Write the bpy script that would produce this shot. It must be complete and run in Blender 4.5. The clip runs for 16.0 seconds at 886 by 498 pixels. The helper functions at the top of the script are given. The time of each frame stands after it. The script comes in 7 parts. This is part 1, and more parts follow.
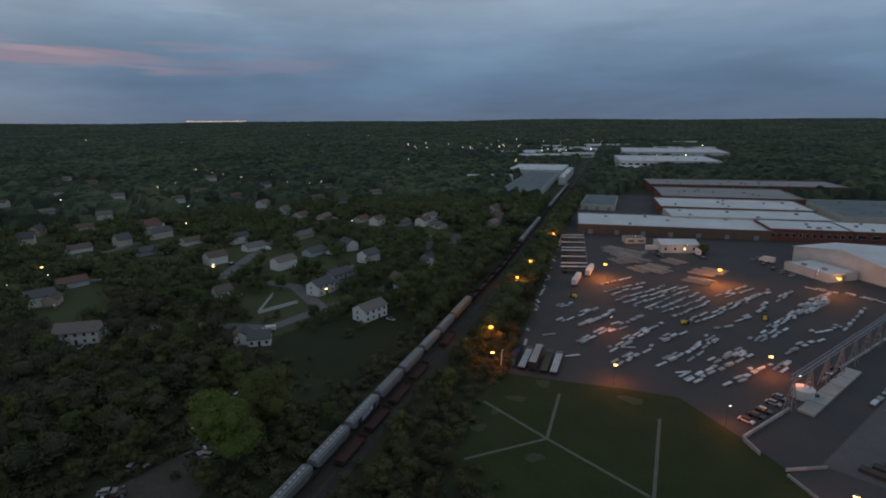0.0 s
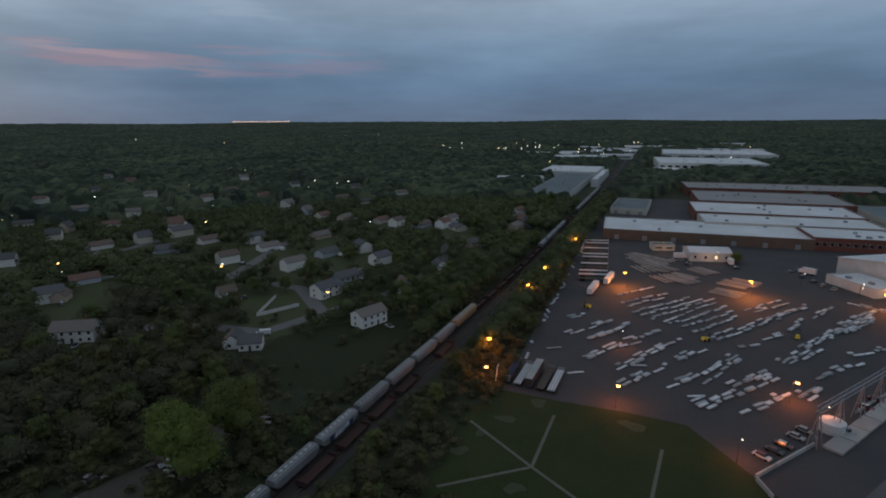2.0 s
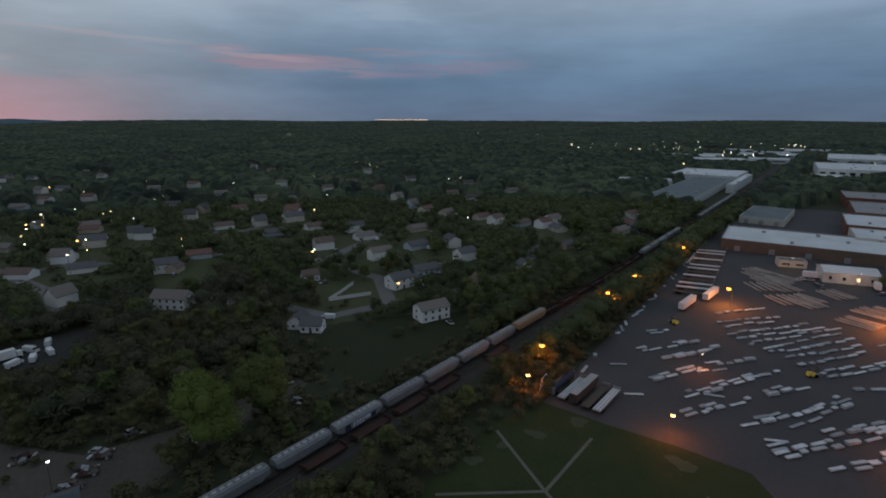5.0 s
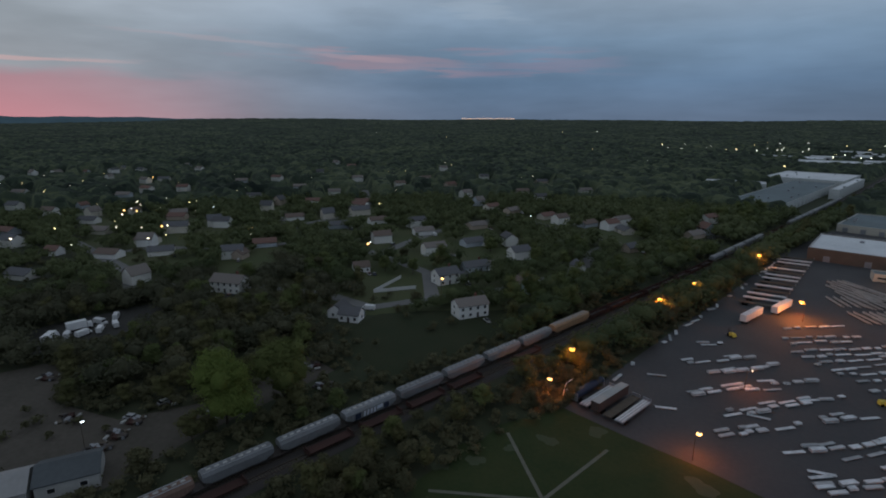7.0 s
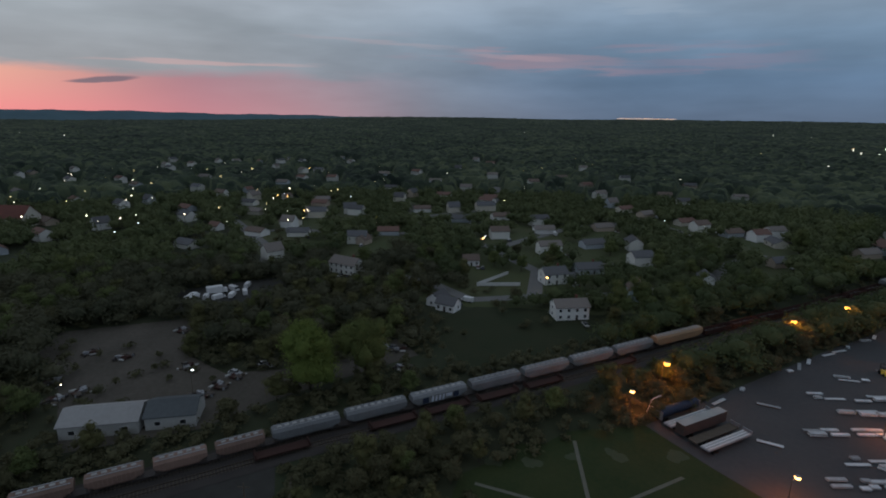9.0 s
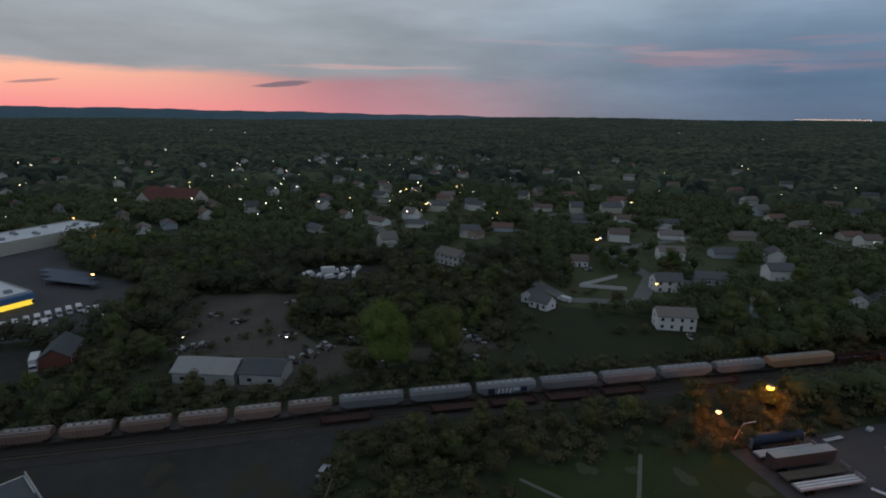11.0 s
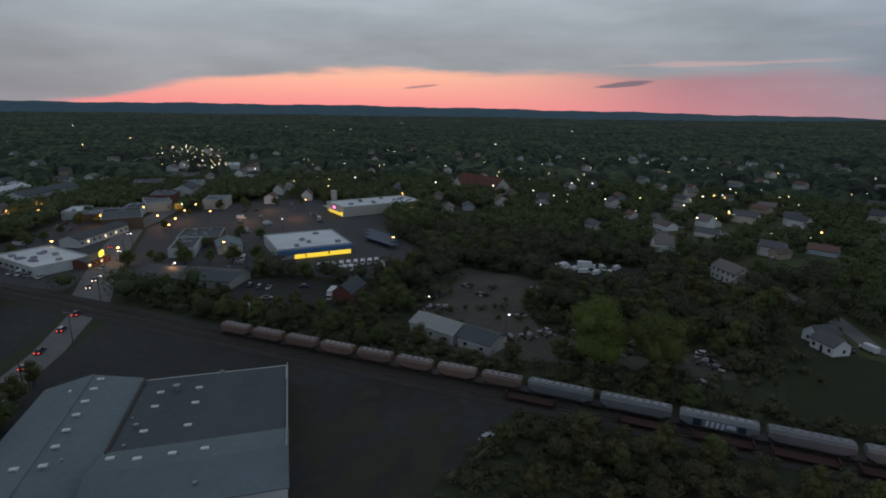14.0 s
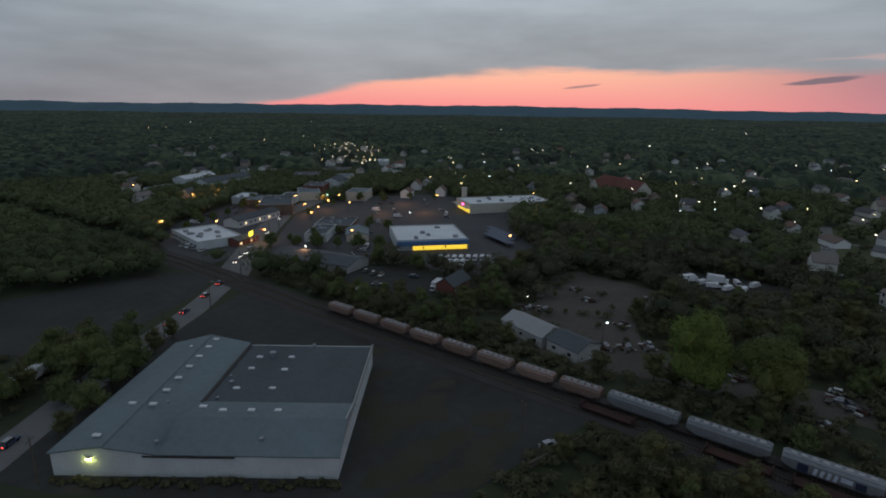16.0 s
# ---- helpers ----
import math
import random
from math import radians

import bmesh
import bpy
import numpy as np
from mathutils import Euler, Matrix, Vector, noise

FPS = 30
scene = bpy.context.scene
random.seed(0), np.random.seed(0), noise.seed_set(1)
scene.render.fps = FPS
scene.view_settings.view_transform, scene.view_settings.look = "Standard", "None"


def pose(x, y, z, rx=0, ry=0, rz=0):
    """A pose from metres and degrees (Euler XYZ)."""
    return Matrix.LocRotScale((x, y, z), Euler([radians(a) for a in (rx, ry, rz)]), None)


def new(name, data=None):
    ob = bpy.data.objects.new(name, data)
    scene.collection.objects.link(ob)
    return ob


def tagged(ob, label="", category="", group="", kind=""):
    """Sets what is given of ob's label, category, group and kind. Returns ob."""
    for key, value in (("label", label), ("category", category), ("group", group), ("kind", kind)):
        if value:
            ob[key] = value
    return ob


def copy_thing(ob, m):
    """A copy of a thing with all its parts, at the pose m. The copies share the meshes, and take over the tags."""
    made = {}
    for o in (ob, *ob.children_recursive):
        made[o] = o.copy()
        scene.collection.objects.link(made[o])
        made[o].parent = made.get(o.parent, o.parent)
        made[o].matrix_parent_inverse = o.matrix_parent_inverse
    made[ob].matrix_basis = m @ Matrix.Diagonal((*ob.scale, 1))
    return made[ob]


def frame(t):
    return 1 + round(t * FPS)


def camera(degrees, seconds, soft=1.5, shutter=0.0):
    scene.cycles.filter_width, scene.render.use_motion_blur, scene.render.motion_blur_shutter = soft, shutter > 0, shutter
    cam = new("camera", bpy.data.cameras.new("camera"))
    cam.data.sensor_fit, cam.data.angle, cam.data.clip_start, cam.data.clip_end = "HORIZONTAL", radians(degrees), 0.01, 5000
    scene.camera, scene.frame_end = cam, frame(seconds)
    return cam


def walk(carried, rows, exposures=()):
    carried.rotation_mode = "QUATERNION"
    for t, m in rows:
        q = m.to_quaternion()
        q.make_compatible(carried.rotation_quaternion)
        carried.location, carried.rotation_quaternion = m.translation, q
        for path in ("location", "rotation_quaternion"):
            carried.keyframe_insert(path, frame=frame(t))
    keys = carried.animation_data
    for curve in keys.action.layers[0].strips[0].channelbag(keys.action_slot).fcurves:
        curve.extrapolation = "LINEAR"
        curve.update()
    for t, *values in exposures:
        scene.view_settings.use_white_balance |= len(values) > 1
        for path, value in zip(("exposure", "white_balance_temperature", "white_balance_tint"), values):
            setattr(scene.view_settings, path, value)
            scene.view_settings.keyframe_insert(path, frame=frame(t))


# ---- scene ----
cam = camera(79.1, 16.0, soft=1.9)
ROWS = [
    (0.0, -0.00, 0.00, 86.87, -13.72, 0.38, 21.68),
    (0.5, 2.20, 4.51, 86.74, -13.65, 0.40, 22.08),
    (1.0, 4.51, 8.92, 86.55, -13.60, 0.39, 23.00),
    (1.5, 7.01, 13.09, 86.24, -13.62, 0.34, 24.11),
    (2.0, 9.72, 16.97, 85.75, -13.62, 0.30, 25.97),
    (2.5, 12.61, 20.61, 85.19, -13.62, 0.18, 29.28),
    (3.0, 15.58, 24.12, 84.62, -13.64, 0.03, 31.87),
    (5.5, 30.71, 41.24, 81.92, -13.67, -0.10, 42.29),
    (6.0, 33.62, 44.73, 81.42, -13.70, -0.13, 44.38),
    (6.5, 36.41, 48.26, 80.95, -13.76, -0.19, 46.56),
    (7.0, 39.06, 51.83, 80.48, -13.77, -0.22, 49.42),
    (7.5, 41.61, 55.45, 79.96, -13.82, -0.29, 52.69),
    (8.0, 43.97, 59.12, 79.36, -13.87, -0.43, 56.98),
    (8.5, 46.01, 62.90, 78.69, -13.90, -0.55, 61.23),
    (11.0, 53.81, 82.96, 75.16, -14.01, -0.63, 80.34),
    (11.5, 54.80, 87.19, 74.54, -14.05, -0.73, 84.71),
    (12.0, 55.29, 91.60, 73.99, -14.09, -0.79, 89.11),
    (12.5, 55.43, 96.09, 73.47, -14.17, -0.80, 93.34),
    (13.0, 55.21, 100.57, 72.97, -14.24, -0.80, 98.83),
    (13.5, 54.47, 104.99, 72.54, -14.31, -0.88, 106.68),
    (14.0, 53.14, 109.22, 72.17, -14.40, -0.89, 114.21),
    (14.5, 51.29, 113.17, 71.85, -14.47, -0.97, 119.46),
    (15.0, 49.10, 116.77, 71.49, -14.50, -0.93, 122.26),
    (15.5, 46.66, 120.12, 71.12, -14.51, -0.87, 124.97),
    (16.0, 44.07, 123.37, 70.76, -14.55, -0.77, 130.39),
]
walk(cam, [(t, pose(x, y, z, 90 + pitch, roll, yaw)) for t, x, y, z, pitch, roll, yaw in ROWS])
scene.view_settings.exposure = 0.0

# ---- dusk sky: grey-blue cloud, a pink band where the sun has set ----
SUNSET = radians(126)
SUN_X, SUN_Y = -math.sin(SUNSET), math.cos(SUNSET)
world = bpy.data.worlds.new("dusk")
scene.world = world
world.use_nodes = True
wt = world.node_tree
wt.nodes.clear()


def wnode(kind, **inputs):
    n = wt.nodes.new(kind)
    for k, v in inputs.items():
        n.inputs[k if not k[1:].isdigit() else int(k[1:])].default_value = v
    return n


def wmath(op, a, b=None, c=None, clamp=False):
    n = wt.nodes.new("ShaderNodeMath")
    n.operation, n.use_clamp = op, clamp
    for i, v in enumerate((a, b, c)):
        if v is None:
            continue
        if isinstance(v, (int, float)):
            n.inputs[i].default_value = v
        else:
            wt.links.new(v, n.inputs[i])
    return n.outputs[0]


def wsmooth(v, lo, hi):
    n = wt.nodes.new("ShaderNodeMapRange")
    n.interpolation_type = "SMOOTHSTEP"
    n.inputs["From Min"].default_value, n.inputs["From Max"].default_value = lo, hi
    wt.links.new(v, n.inputs["Value"])
    return n.outputs["Result"]


def wmix(f, a, b):
    n = wt.nodes.new("ShaderNodeMix")
    n.data_type = "RGBA"
    for sock, v in ((n.inputs[0], f), (n.inputs[6], a), (n.inputs[7], b)):
        if isinstance(v, (int, float)):
            sock.default_value = v
        elif isinstance(v, tuple):
            sock.default_value = (*v, 1)
        else:
            wt.links.new(v, sock)
    return n.outputs[2]


def wramp(v, stops):
    n = wt.nodes.new("ShaderNodeValToRGB")
    r = n.color_ramp
    while len(r.elements) < len(stops):
        r.elements.new(0.5)
    for e, (p, c) in zip(r.elements, stops):
        e.position, e.color = p, (*c, 1)
    wt.links.new(v, n.inputs[0])
    return n.outputs[0]


coord = wt.nodes.new("ShaderNodeTexCoord").outputs["Generated"]
sep = wt.nodes.new("ShaderNodeSeparateXYZ")
wt.links.new(coord, sep.inputs[0])
dx, dy, dz = sep.outputs
# how far round towards the sunset, and how far round to its other side
toward = wmath("ADD", wmath("MULTIPLY", dx, SUN_X), wmath("MULTIPLY", dy, SUN_Y))
across = wmath("ADD", wmath("MULTIPLY", dx, SUN_Y), wmath("MULTIPLY", dy, -SUN_X))
up = wmath("MULTIPLY", dz, 2.0, clamp=True)


def cloud_noise(sx, sz, scale, detail, rough=0.55, offset=(0, 0, 0)):
    m = wt.nodes.new("ShaderNodeMapping")
    m.inputs["Scale"].default_value = (sx, sx, sz)
    m.inputs["Location"].default_value = offset
    wt.links.new(coord, m.inputs[0])
    n = wnode("ShaderNodeTexNoise", Scale=scale, Detail=detail, Roughness=rough)
    wt.links.new(m.outputs[0], n.inputs["Vector"])
    return n.outputs["Fac"]


broad = cloud_noise(1.0, 3.6, 2.2, 4)
fine = cloud_noise(1.0, 6.0, 5.0, 5, offset=(3, 1, 0))
streak = cloud_noise(1.0, 16.0, 3.4, 5, 0.6, offset=(0.4, 2.2, 0.7))
away = wramp(up, [(0.0, (0.120, 0.170, 0.255)), (0.12, (0.125, 0.200, 0.310)), (0.25, (0.180, 0.270, 0.385)), (0.38, (0.27, 0.355, 0.46)), (0.62, (0.262, 0.315, 0.385)), (1.0, (0.262, 0.310, 0.375))])
near = wramp(up, [(0.0, (0.335, 0.315, 0.335)), (0.15, (0.325, 0.34, 0.365)), (0.28, (0.335, 0.37, 0.405)), (0.38, (0.42, 0.465, 0.52)), (0.62, (0.280, 0.315, 0.365)), (1.0, (0.262, 0.305, 0.365))])
base = wmix(wsmooth(toward, 0.15, 0.95), away, near)
shade = wmath("ADD", wmath("MULTIPLY", wsmooth(broad, 0.30, 0.72), 0.26), wmath("MULTIPLY", wsmooth(fine, 0.25, 0.8), 0.16))
tone = wt.nodes.new("ShaderNodeMix")
tone.data_type, tone.blend_type = "RGBA", "MULTIPLY"
tone.inputs[0].default_value = 1.0
wt.links.new(base, tone.inputs[6])
grey = wt.nodes.new("ShaderNodeCombineColor")
for i in range(3):
    wt.links.new(wmath("ADD", shade, 0.78), grey.inputs[i])
wt.links.new(grey.outputs[0], tone.inputs[7])
base = tone.outputs[2]
# the pink band below the cloud's edge, lower towards the south
edge = wmath("ADD", 0.066, wmath("MULTIPLY", wmath("SUBTRACT", fine, 0.5), 0.040))
edge = wmath("SUBTRACT", edge, wmath("MULTIPLY", wsmooth(wmath("MULTIPLY", across, -1.0), 0.0, 0.58), 0.082))
depth = wmath("SUBTRACT", edge, dz)
round_sun = wsmooth(toward, 0.45, 0.96)
band = wmath("MULTIPLY", wsmooth(depth, -0.006, 0.011), round_sun)
low = wmath("SUBTRACT", 1.0, wmath("MULTIPLY", dz, 17.0, clamp=True), clamp=True)
hot = wmath("MULTIPLY", wsmooth(toward, 0.78, 1.03), 1.0)
pink = wmix(hot, (0.44, 0.205, 0.245), (1.05, 0.53, 0.37))
pink = wmix(wmath("MULTIPLY", low, wmath("ADD", 0.35, wmath("MULTIPLY", hot, 0.55))), pink, (0.93, 0.235, 0.275))
sky = wmix(band, base, pink)
# thin pink streaks further round, higher up
streaks = wmath("MULTIPLY", wsmooth(streak, 0.53, 0.68), wmath("MULTIPLY", wsmooth(dz, 0.055, 0.085), wmath("SUBTRACT", 1.0, wsmooth(dz, 0.11, 0.15))))
streaks = wmath("MULTIPLY", streaks, wmath("MULTIPLY", wsmooth(toward, -0.25, 0.2), wmath("SUBTRACT", 1.0, wsmooth(toward, 0.45, 0.75))))
sky = wmix(wmath("MULTIPLY", streaks, 0.30), sky, (0.36, 0.22, 0.27))


def small_cloud(sky, yaw, tilt, wide, high, strength, color=(0.19, 0.155, 0.19), lean=-0.004, soft=0.35):
    """One small dark cloud before the glow, by its bearing and its height in degrees."""
    c = radians(yaw)
    u = wmath("ADD", wmath("MULTIPLY", dx, -math.cos(c)), wmath("MULTIPLY", dy, -math.sin(c)))
    u = wmath("DIVIDE", u, radians(wide))
    v = wmath("DIVIDE", wmath("SUBTRACT", wmath("SUBTRACT", dz, math.sin(radians(tilt))), wmath("MULTIPLY", u, lean)), radians(high))
    v = wmath("ADD", v, wmath("MULTIPLY", wmath("SUBTRACT", streak if soft == 0.0 else fine, 0.5), 7.0 if soft == 0.0 else 3.0))
    r = wmath("ADD", wmath("MULTIPLY", u, u), wmath("MULTIPLY", v, v))
    front = wsmooth(wmath("ADD", wmath("MULTIPLY", dx, -math.sin(c)), wmath("MULTIPLY", dy, math.cos(c))), 0.7, 0.9)
    m = wmath("MULTIPLY", wmath("SUBTRACT", 1.0, wsmooth(r, soft, 1.15)), front)
    return wmix(wmath("MULTIPLY", m, strength), sky, color)


sky = small_cloud(sky, 96.4, 2.75, 3.0, 0.27, 0.9)
sky = small_cloud(sky, 116.5, 2.45, 2.0, 0.13, 0.6)
sky = small_cloud(sky, 55.0, 5.4, 10.0, 0.62, 0.55, (0.33, 0.235, 0.285), 0.010, 0.0)
sky = small_cloud(sky, 58.0, 5.8, 6.0, 0.26, 0.40, (0.46, 0.32, 0.36), 0.008, 0.0)
sky = small_cloud(sky, 72.0, 6.9, 10.0, 0.34, 0.34, (0.42, 0.35, 0.39), 0.010, 0.0)
sky = small_cloud(sky, 47.0, 10.8, 7.0, 0.9, 0.20, (0.40, 0.47, 0.55), 0.030, 0.0)
sky = small_cloud(sky, 88.0, 4.5, 11.0, 0.28, 0.34, (0.80, 0.44, 0.41), -0.002, 0.0)
sky = small_cloud(sky, 39.0, 5.0, 8.0, 0.6, 0.35, (0.27, 0.20, 0.27), -0.004, 0.0)
bg = wt.nodes.new("ShaderNodeBackground")
wt.links.new(sky, bg.inputs["Color"])
bg.inputs["Strength"].default_value = 1.0
wo = wt.nodes.new("ShaderNodeOutputWorld")
wt.links.new(bg.outputs[0], wo.inputs[0])

# ---- materials ----


def material(name, color, second=None, rough=0.8, metal=0.0, scale=1.0, fine=12.0, mix=0.6, bump=0.15, vary=0.0, emit=None, strength=0.0, spec=0.3):
    """Two colours mixed by noise at two scales in metres, with fine relief; vary shifts brightness from object to object."""
    m = bpy.data.materials.new(name)
    m.use_nodes = True
    t = m.node_tree
    b = t.nodes["Principled BSDF"]
    b.inputs["Roughness"].default_value, b.inputs["Metallic"].default_value = rough, metal
    b.inputs["Specular IOR Level"].default_value = spec
    second = second or tuple(c * 0.7 for c in color)
    geo = t.nodes.new("ShaderNodeNewGeometry").outputs["Position"]
    n1, n2 = t.nodes.new("ShaderNodeTexNoise"), t.nodes.new("ShaderNodeTexNoise")
    n1.inputs["Scale"].default_value, n1.inputs["Detail"].default_value = scale, 4
    n2.inputs["Scale"].default_value, n2.inputs["Detail"].default_value = fine, 3
    t.links.new(geo, n1.inputs["Vector"])
    t.links.new(geo, n2.inputs["Vector"])
    avg = t.nodes.new("ShaderNodeMath")
    avg.operation = "MULTIPLY_ADD"
    avg.inputs[1].default_value = 0.62
    half = t.nodes.new("ShaderNodeMath")
    half.operation = "MULTIPLY"
    half.inputs[1].default_value = 0.38
    t.links.new(n2.outputs["Fac"], half.inputs[0])
    t.links.new(n1.outputs["Fac"], avg.inputs[0])
    t.links.new(half.outputs[0], avg.inputs[2])
    rng = t.nodes.new("ShaderNodeMapRange")
    rng.inputs["From Min"].default_value, rng.inputs["From Max"].default_value = 0.5 - 0.22 / mix * 0.6, 0.5 + 0.22 / mix * 0.6
    t.links.new(avg.outputs[0], rng.inputs["Value"])
    cm = t.nodes.new("ShaderNodeMix")
    cm.data_type = "RGBA"
    cm.inputs[6].default_value, cm.inputs[7].default_value = (*color, 1), (*second, 1)
    t.links.new(rng.outputs[0], cm.inputs[0])
    out = cm.outputs[2]
    if vary:
        info = t.nodes.new("ShaderNodeObjectInfo")
        hsv = t.nodes.new("ShaderNodeHueSaturation")
        val = t.nodes.new("ShaderNodeMapRange")
        val.inputs["To Min"].default_value, val.inputs["To Max"].default_value = 1 - vary, 1 + vary
        t.links.new(info.outputs["Random"], val.inputs["Value"])
        t.links.new(val.outputs[0], hsv.inputs["Value"])
        t.links.new(out, hsv.inputs["Color"])
        out = hsv.outputs[0]
    t.links.new(out, b.inputs["Base Color"])
    if bump:
        bn = t.nodes.new("ShaderNodeBump")
        bn.inputs["Strength"].default_value, bn.inputs["Distance"].default_value = bump, 0.05
        t.links.new(n2.outputs["Fac"], bn.inputs["Height"])
        t.links.new(bn.outputs[0], b.inputs["Normal"])
    if emit:
        b.inputs["Emission Color"].default_value = (*emit, 1)
        b.inputs["Emission Strength"].default_value = strength
    return m


def palette(name, colors, rough=0.8, fine=6.0, spec=0.3, metal=0.0):
    """A material that takes one of several paints from object to object, with a little dirt."""
    m = material(name, (1.0, 1.0, 1.0), (0.84, 0.83, 0.81), rough=rough, fine=fine, mix=0.5, bump=0.08, spec=spec, metal=metal)
    t = m.node_tree
    b = t.nodes["Principled BSDF"]
    dirt = b.inputs["Base Color"].links[0].from_socket
    ramp = t.nodes.new("ShaderNodeValToRGB")
    r = ramp.color_ramp
    r.interpolation = "CONSTANT"
    while len(r.elements) < len(colors):
        r.elements.new(0.5)
    for i, (e, c) in enumerate(zip(r.elements, colors)):
        e.position, e.color = i / len(colors), (*c, 1)
    info = t.nodes.new("ShaderNodeObjectInfo")
    t.links.new(info.outputs["Random"], ramp.inputs[0])
    mul = t.nodes.new("ShaderNodeMix")
    mul.data_type, mul.blend_type = "RGBA", "MULTIPLY"
    mul.inputs[0].default_value = 1.0
    t.links.new(ramp.outputs[0], mul.inputs[6])
    t.links.new(dirt, mul.inputs[7])
    t.links.new(mul.outputs[2], b.inputs["Base Color"])
    return m


def glow(name, color, strength):
    m = bpy.data.materials.new(name)
    m.use_nodes = True
    b = m.node_tree.nodes["Principled BSDF"]
    b.inputs["Base Color"].default_value = (*[min(1, c) for c in color], 1)
    b.inputs["Emission Color"].default_value = (*color, 1)
    b.inputs["Emission Strength"].default_value = strength
    m.cycles.emission_sampling = "NONE"
    return m


def leaves(name, a, b2, fine=1.2):
    """Foliage: each clump its own tint, each tree a little different."""
    m = bpy.data.materials.new(name)
    m.use_nodes = True
    t = m.node_tree
    b = t.nodes["Principled BSDF"]
    b.inputs["Roughness"].default_value = 0.75
    b.inputs["Specular IOR Level"].default_value = 0.15
    isl = t.nodes.new("ShaderNodeNewGeometry")
    info = t.nodes.new("ShaderNodeObjectInfo")
    nz = t.nodes.new("ShaderNodeTexNoise")
    nz.inputs["Scale"].default_value = 0.05
    t.links.new(isl.outputs["Position"], nz.inputs["Vector"])
    s = t.nodes.new("ShaderNodeMath")
    s.operation = "ADD"
    t.links.new(isl.outputs["Random Per Island"], s.inputs[0])
    t.links.new(info.outputs["Random"], s.inputs[1])
    s2 = t.nodes.new("ShaderNodeMath")
    s2.operation = "MULTIPLY_ADD"
    s2.inputs[1].default_value = 0.33
    s3 = t.nodes.new("ShaderNodeMapRange")
    s3.inputs["From Min"].default_value, s3.inputs["From Max"].default_value, s3.inputs["To Max"].default_value = 0.35, 0.65, 0.34
    t.links.new(nz.outputs["Fac"], s3.inputs["Value"])
    t.links.new(s.outputs[0], s2.inputs[0])
    t.links.new(s3.outputs[0], s2.inputs[2])
    cm = t.nodes.new("ShaderNodeMix")
    cm.data_type = "RGBA"
    cm.inputs[6].default_value, cm.inputs[7].default_value = (*a, 1), (*b2, 1)
    t.links.new(s2.outputs[0], cm.inputs[0])
    t.links.new(cm.outputs[2], b.inputs["Base Color"])
    thin = t.nodes.new("ShaderNodeBsdfTranslucent")
    t.links.new(cm.outputs[2], thin.inputs["Color"])
    both = t.nodes.new("ShaderNodeMixShader")
    both.inputs[0].default_value = 0.25
    t.links.new(b.outputs[0], both.inputs[1])
    t.links.new(thin.outputs[0], both.inputs[2])
    t.links.new(both.outputs[0], t.nodes["Material Output"].inputs["Surface"])
    return m


def canopy(name, colors):
    """Closed woodland seen from above: a tint for each crown, drifts of lighter and darker trees."""
    m = bpy.data.materials.new(name)
    m.use_nodes = True
    t = m.node_tree
    b = t.nodes["Principled BSDF"]
    b.inputs["Roughness"].default_value, b.inputs["Specular IOR Level"].default_value = 0.9, 0.1
    pos = t.nodes.new("ShaderNodeNewGeometry").outputs["Position"]
    cell = t.nodes.new("ShaderNodeTexVoronoi")
    cell.inputs["Scale"].default_value = 0.11
    sepc = t.nodes.new("ShaderNodeSeparateColor")
    t.links.new(cell.outputs["Color"], sepc.inputs[0])
    t.links.new(pos, cell.inputs["Vector"])
    total = None
    parts = [(sepc.outputs[0], 0.36)]
    for sc, det, k in ((0.9, 3, 0.26), (0.035, 3, 0.44), (0.0045, 3, 0.50)):
        n = t.nodes.new("ShaderNodeTexNoise")
        n.inputs["Scale"].default_value, n.inputs["Detail"].default_value = sc, det
        t.links.new(pos, n.inputs["Vector"])
        parts.append((n.outputs["Fac"], k))
    for sock, k in parts:
        ma = t.nodes.new("ShaderNodeMath")
        ma.operation = "MULTIPLY_ADD"
        ma.inputs[1].default_value = k
        t.links.new(sock, ma.inputs[0])
        if total:
            t.links.new(total, ma.inputs[2])
        else:
            ma.inputs[2].default_value = 0.0
        total = ma.outputs[0]
    ramp = t.nodes.new("ShaderNodeValToRGB")
    r = ramp.color_ramp
    r.elements.new(0.5)
    for e, q, c in zip(r.elements, (0.50, 0.78, 1.0), colors):
        e.position, e.color = q, (*c, 1)
    t.links.new(total, ramp.inputs[0])
    t.links.new(ramp.outputs[0], b.inputs["Base Color"])
    return m


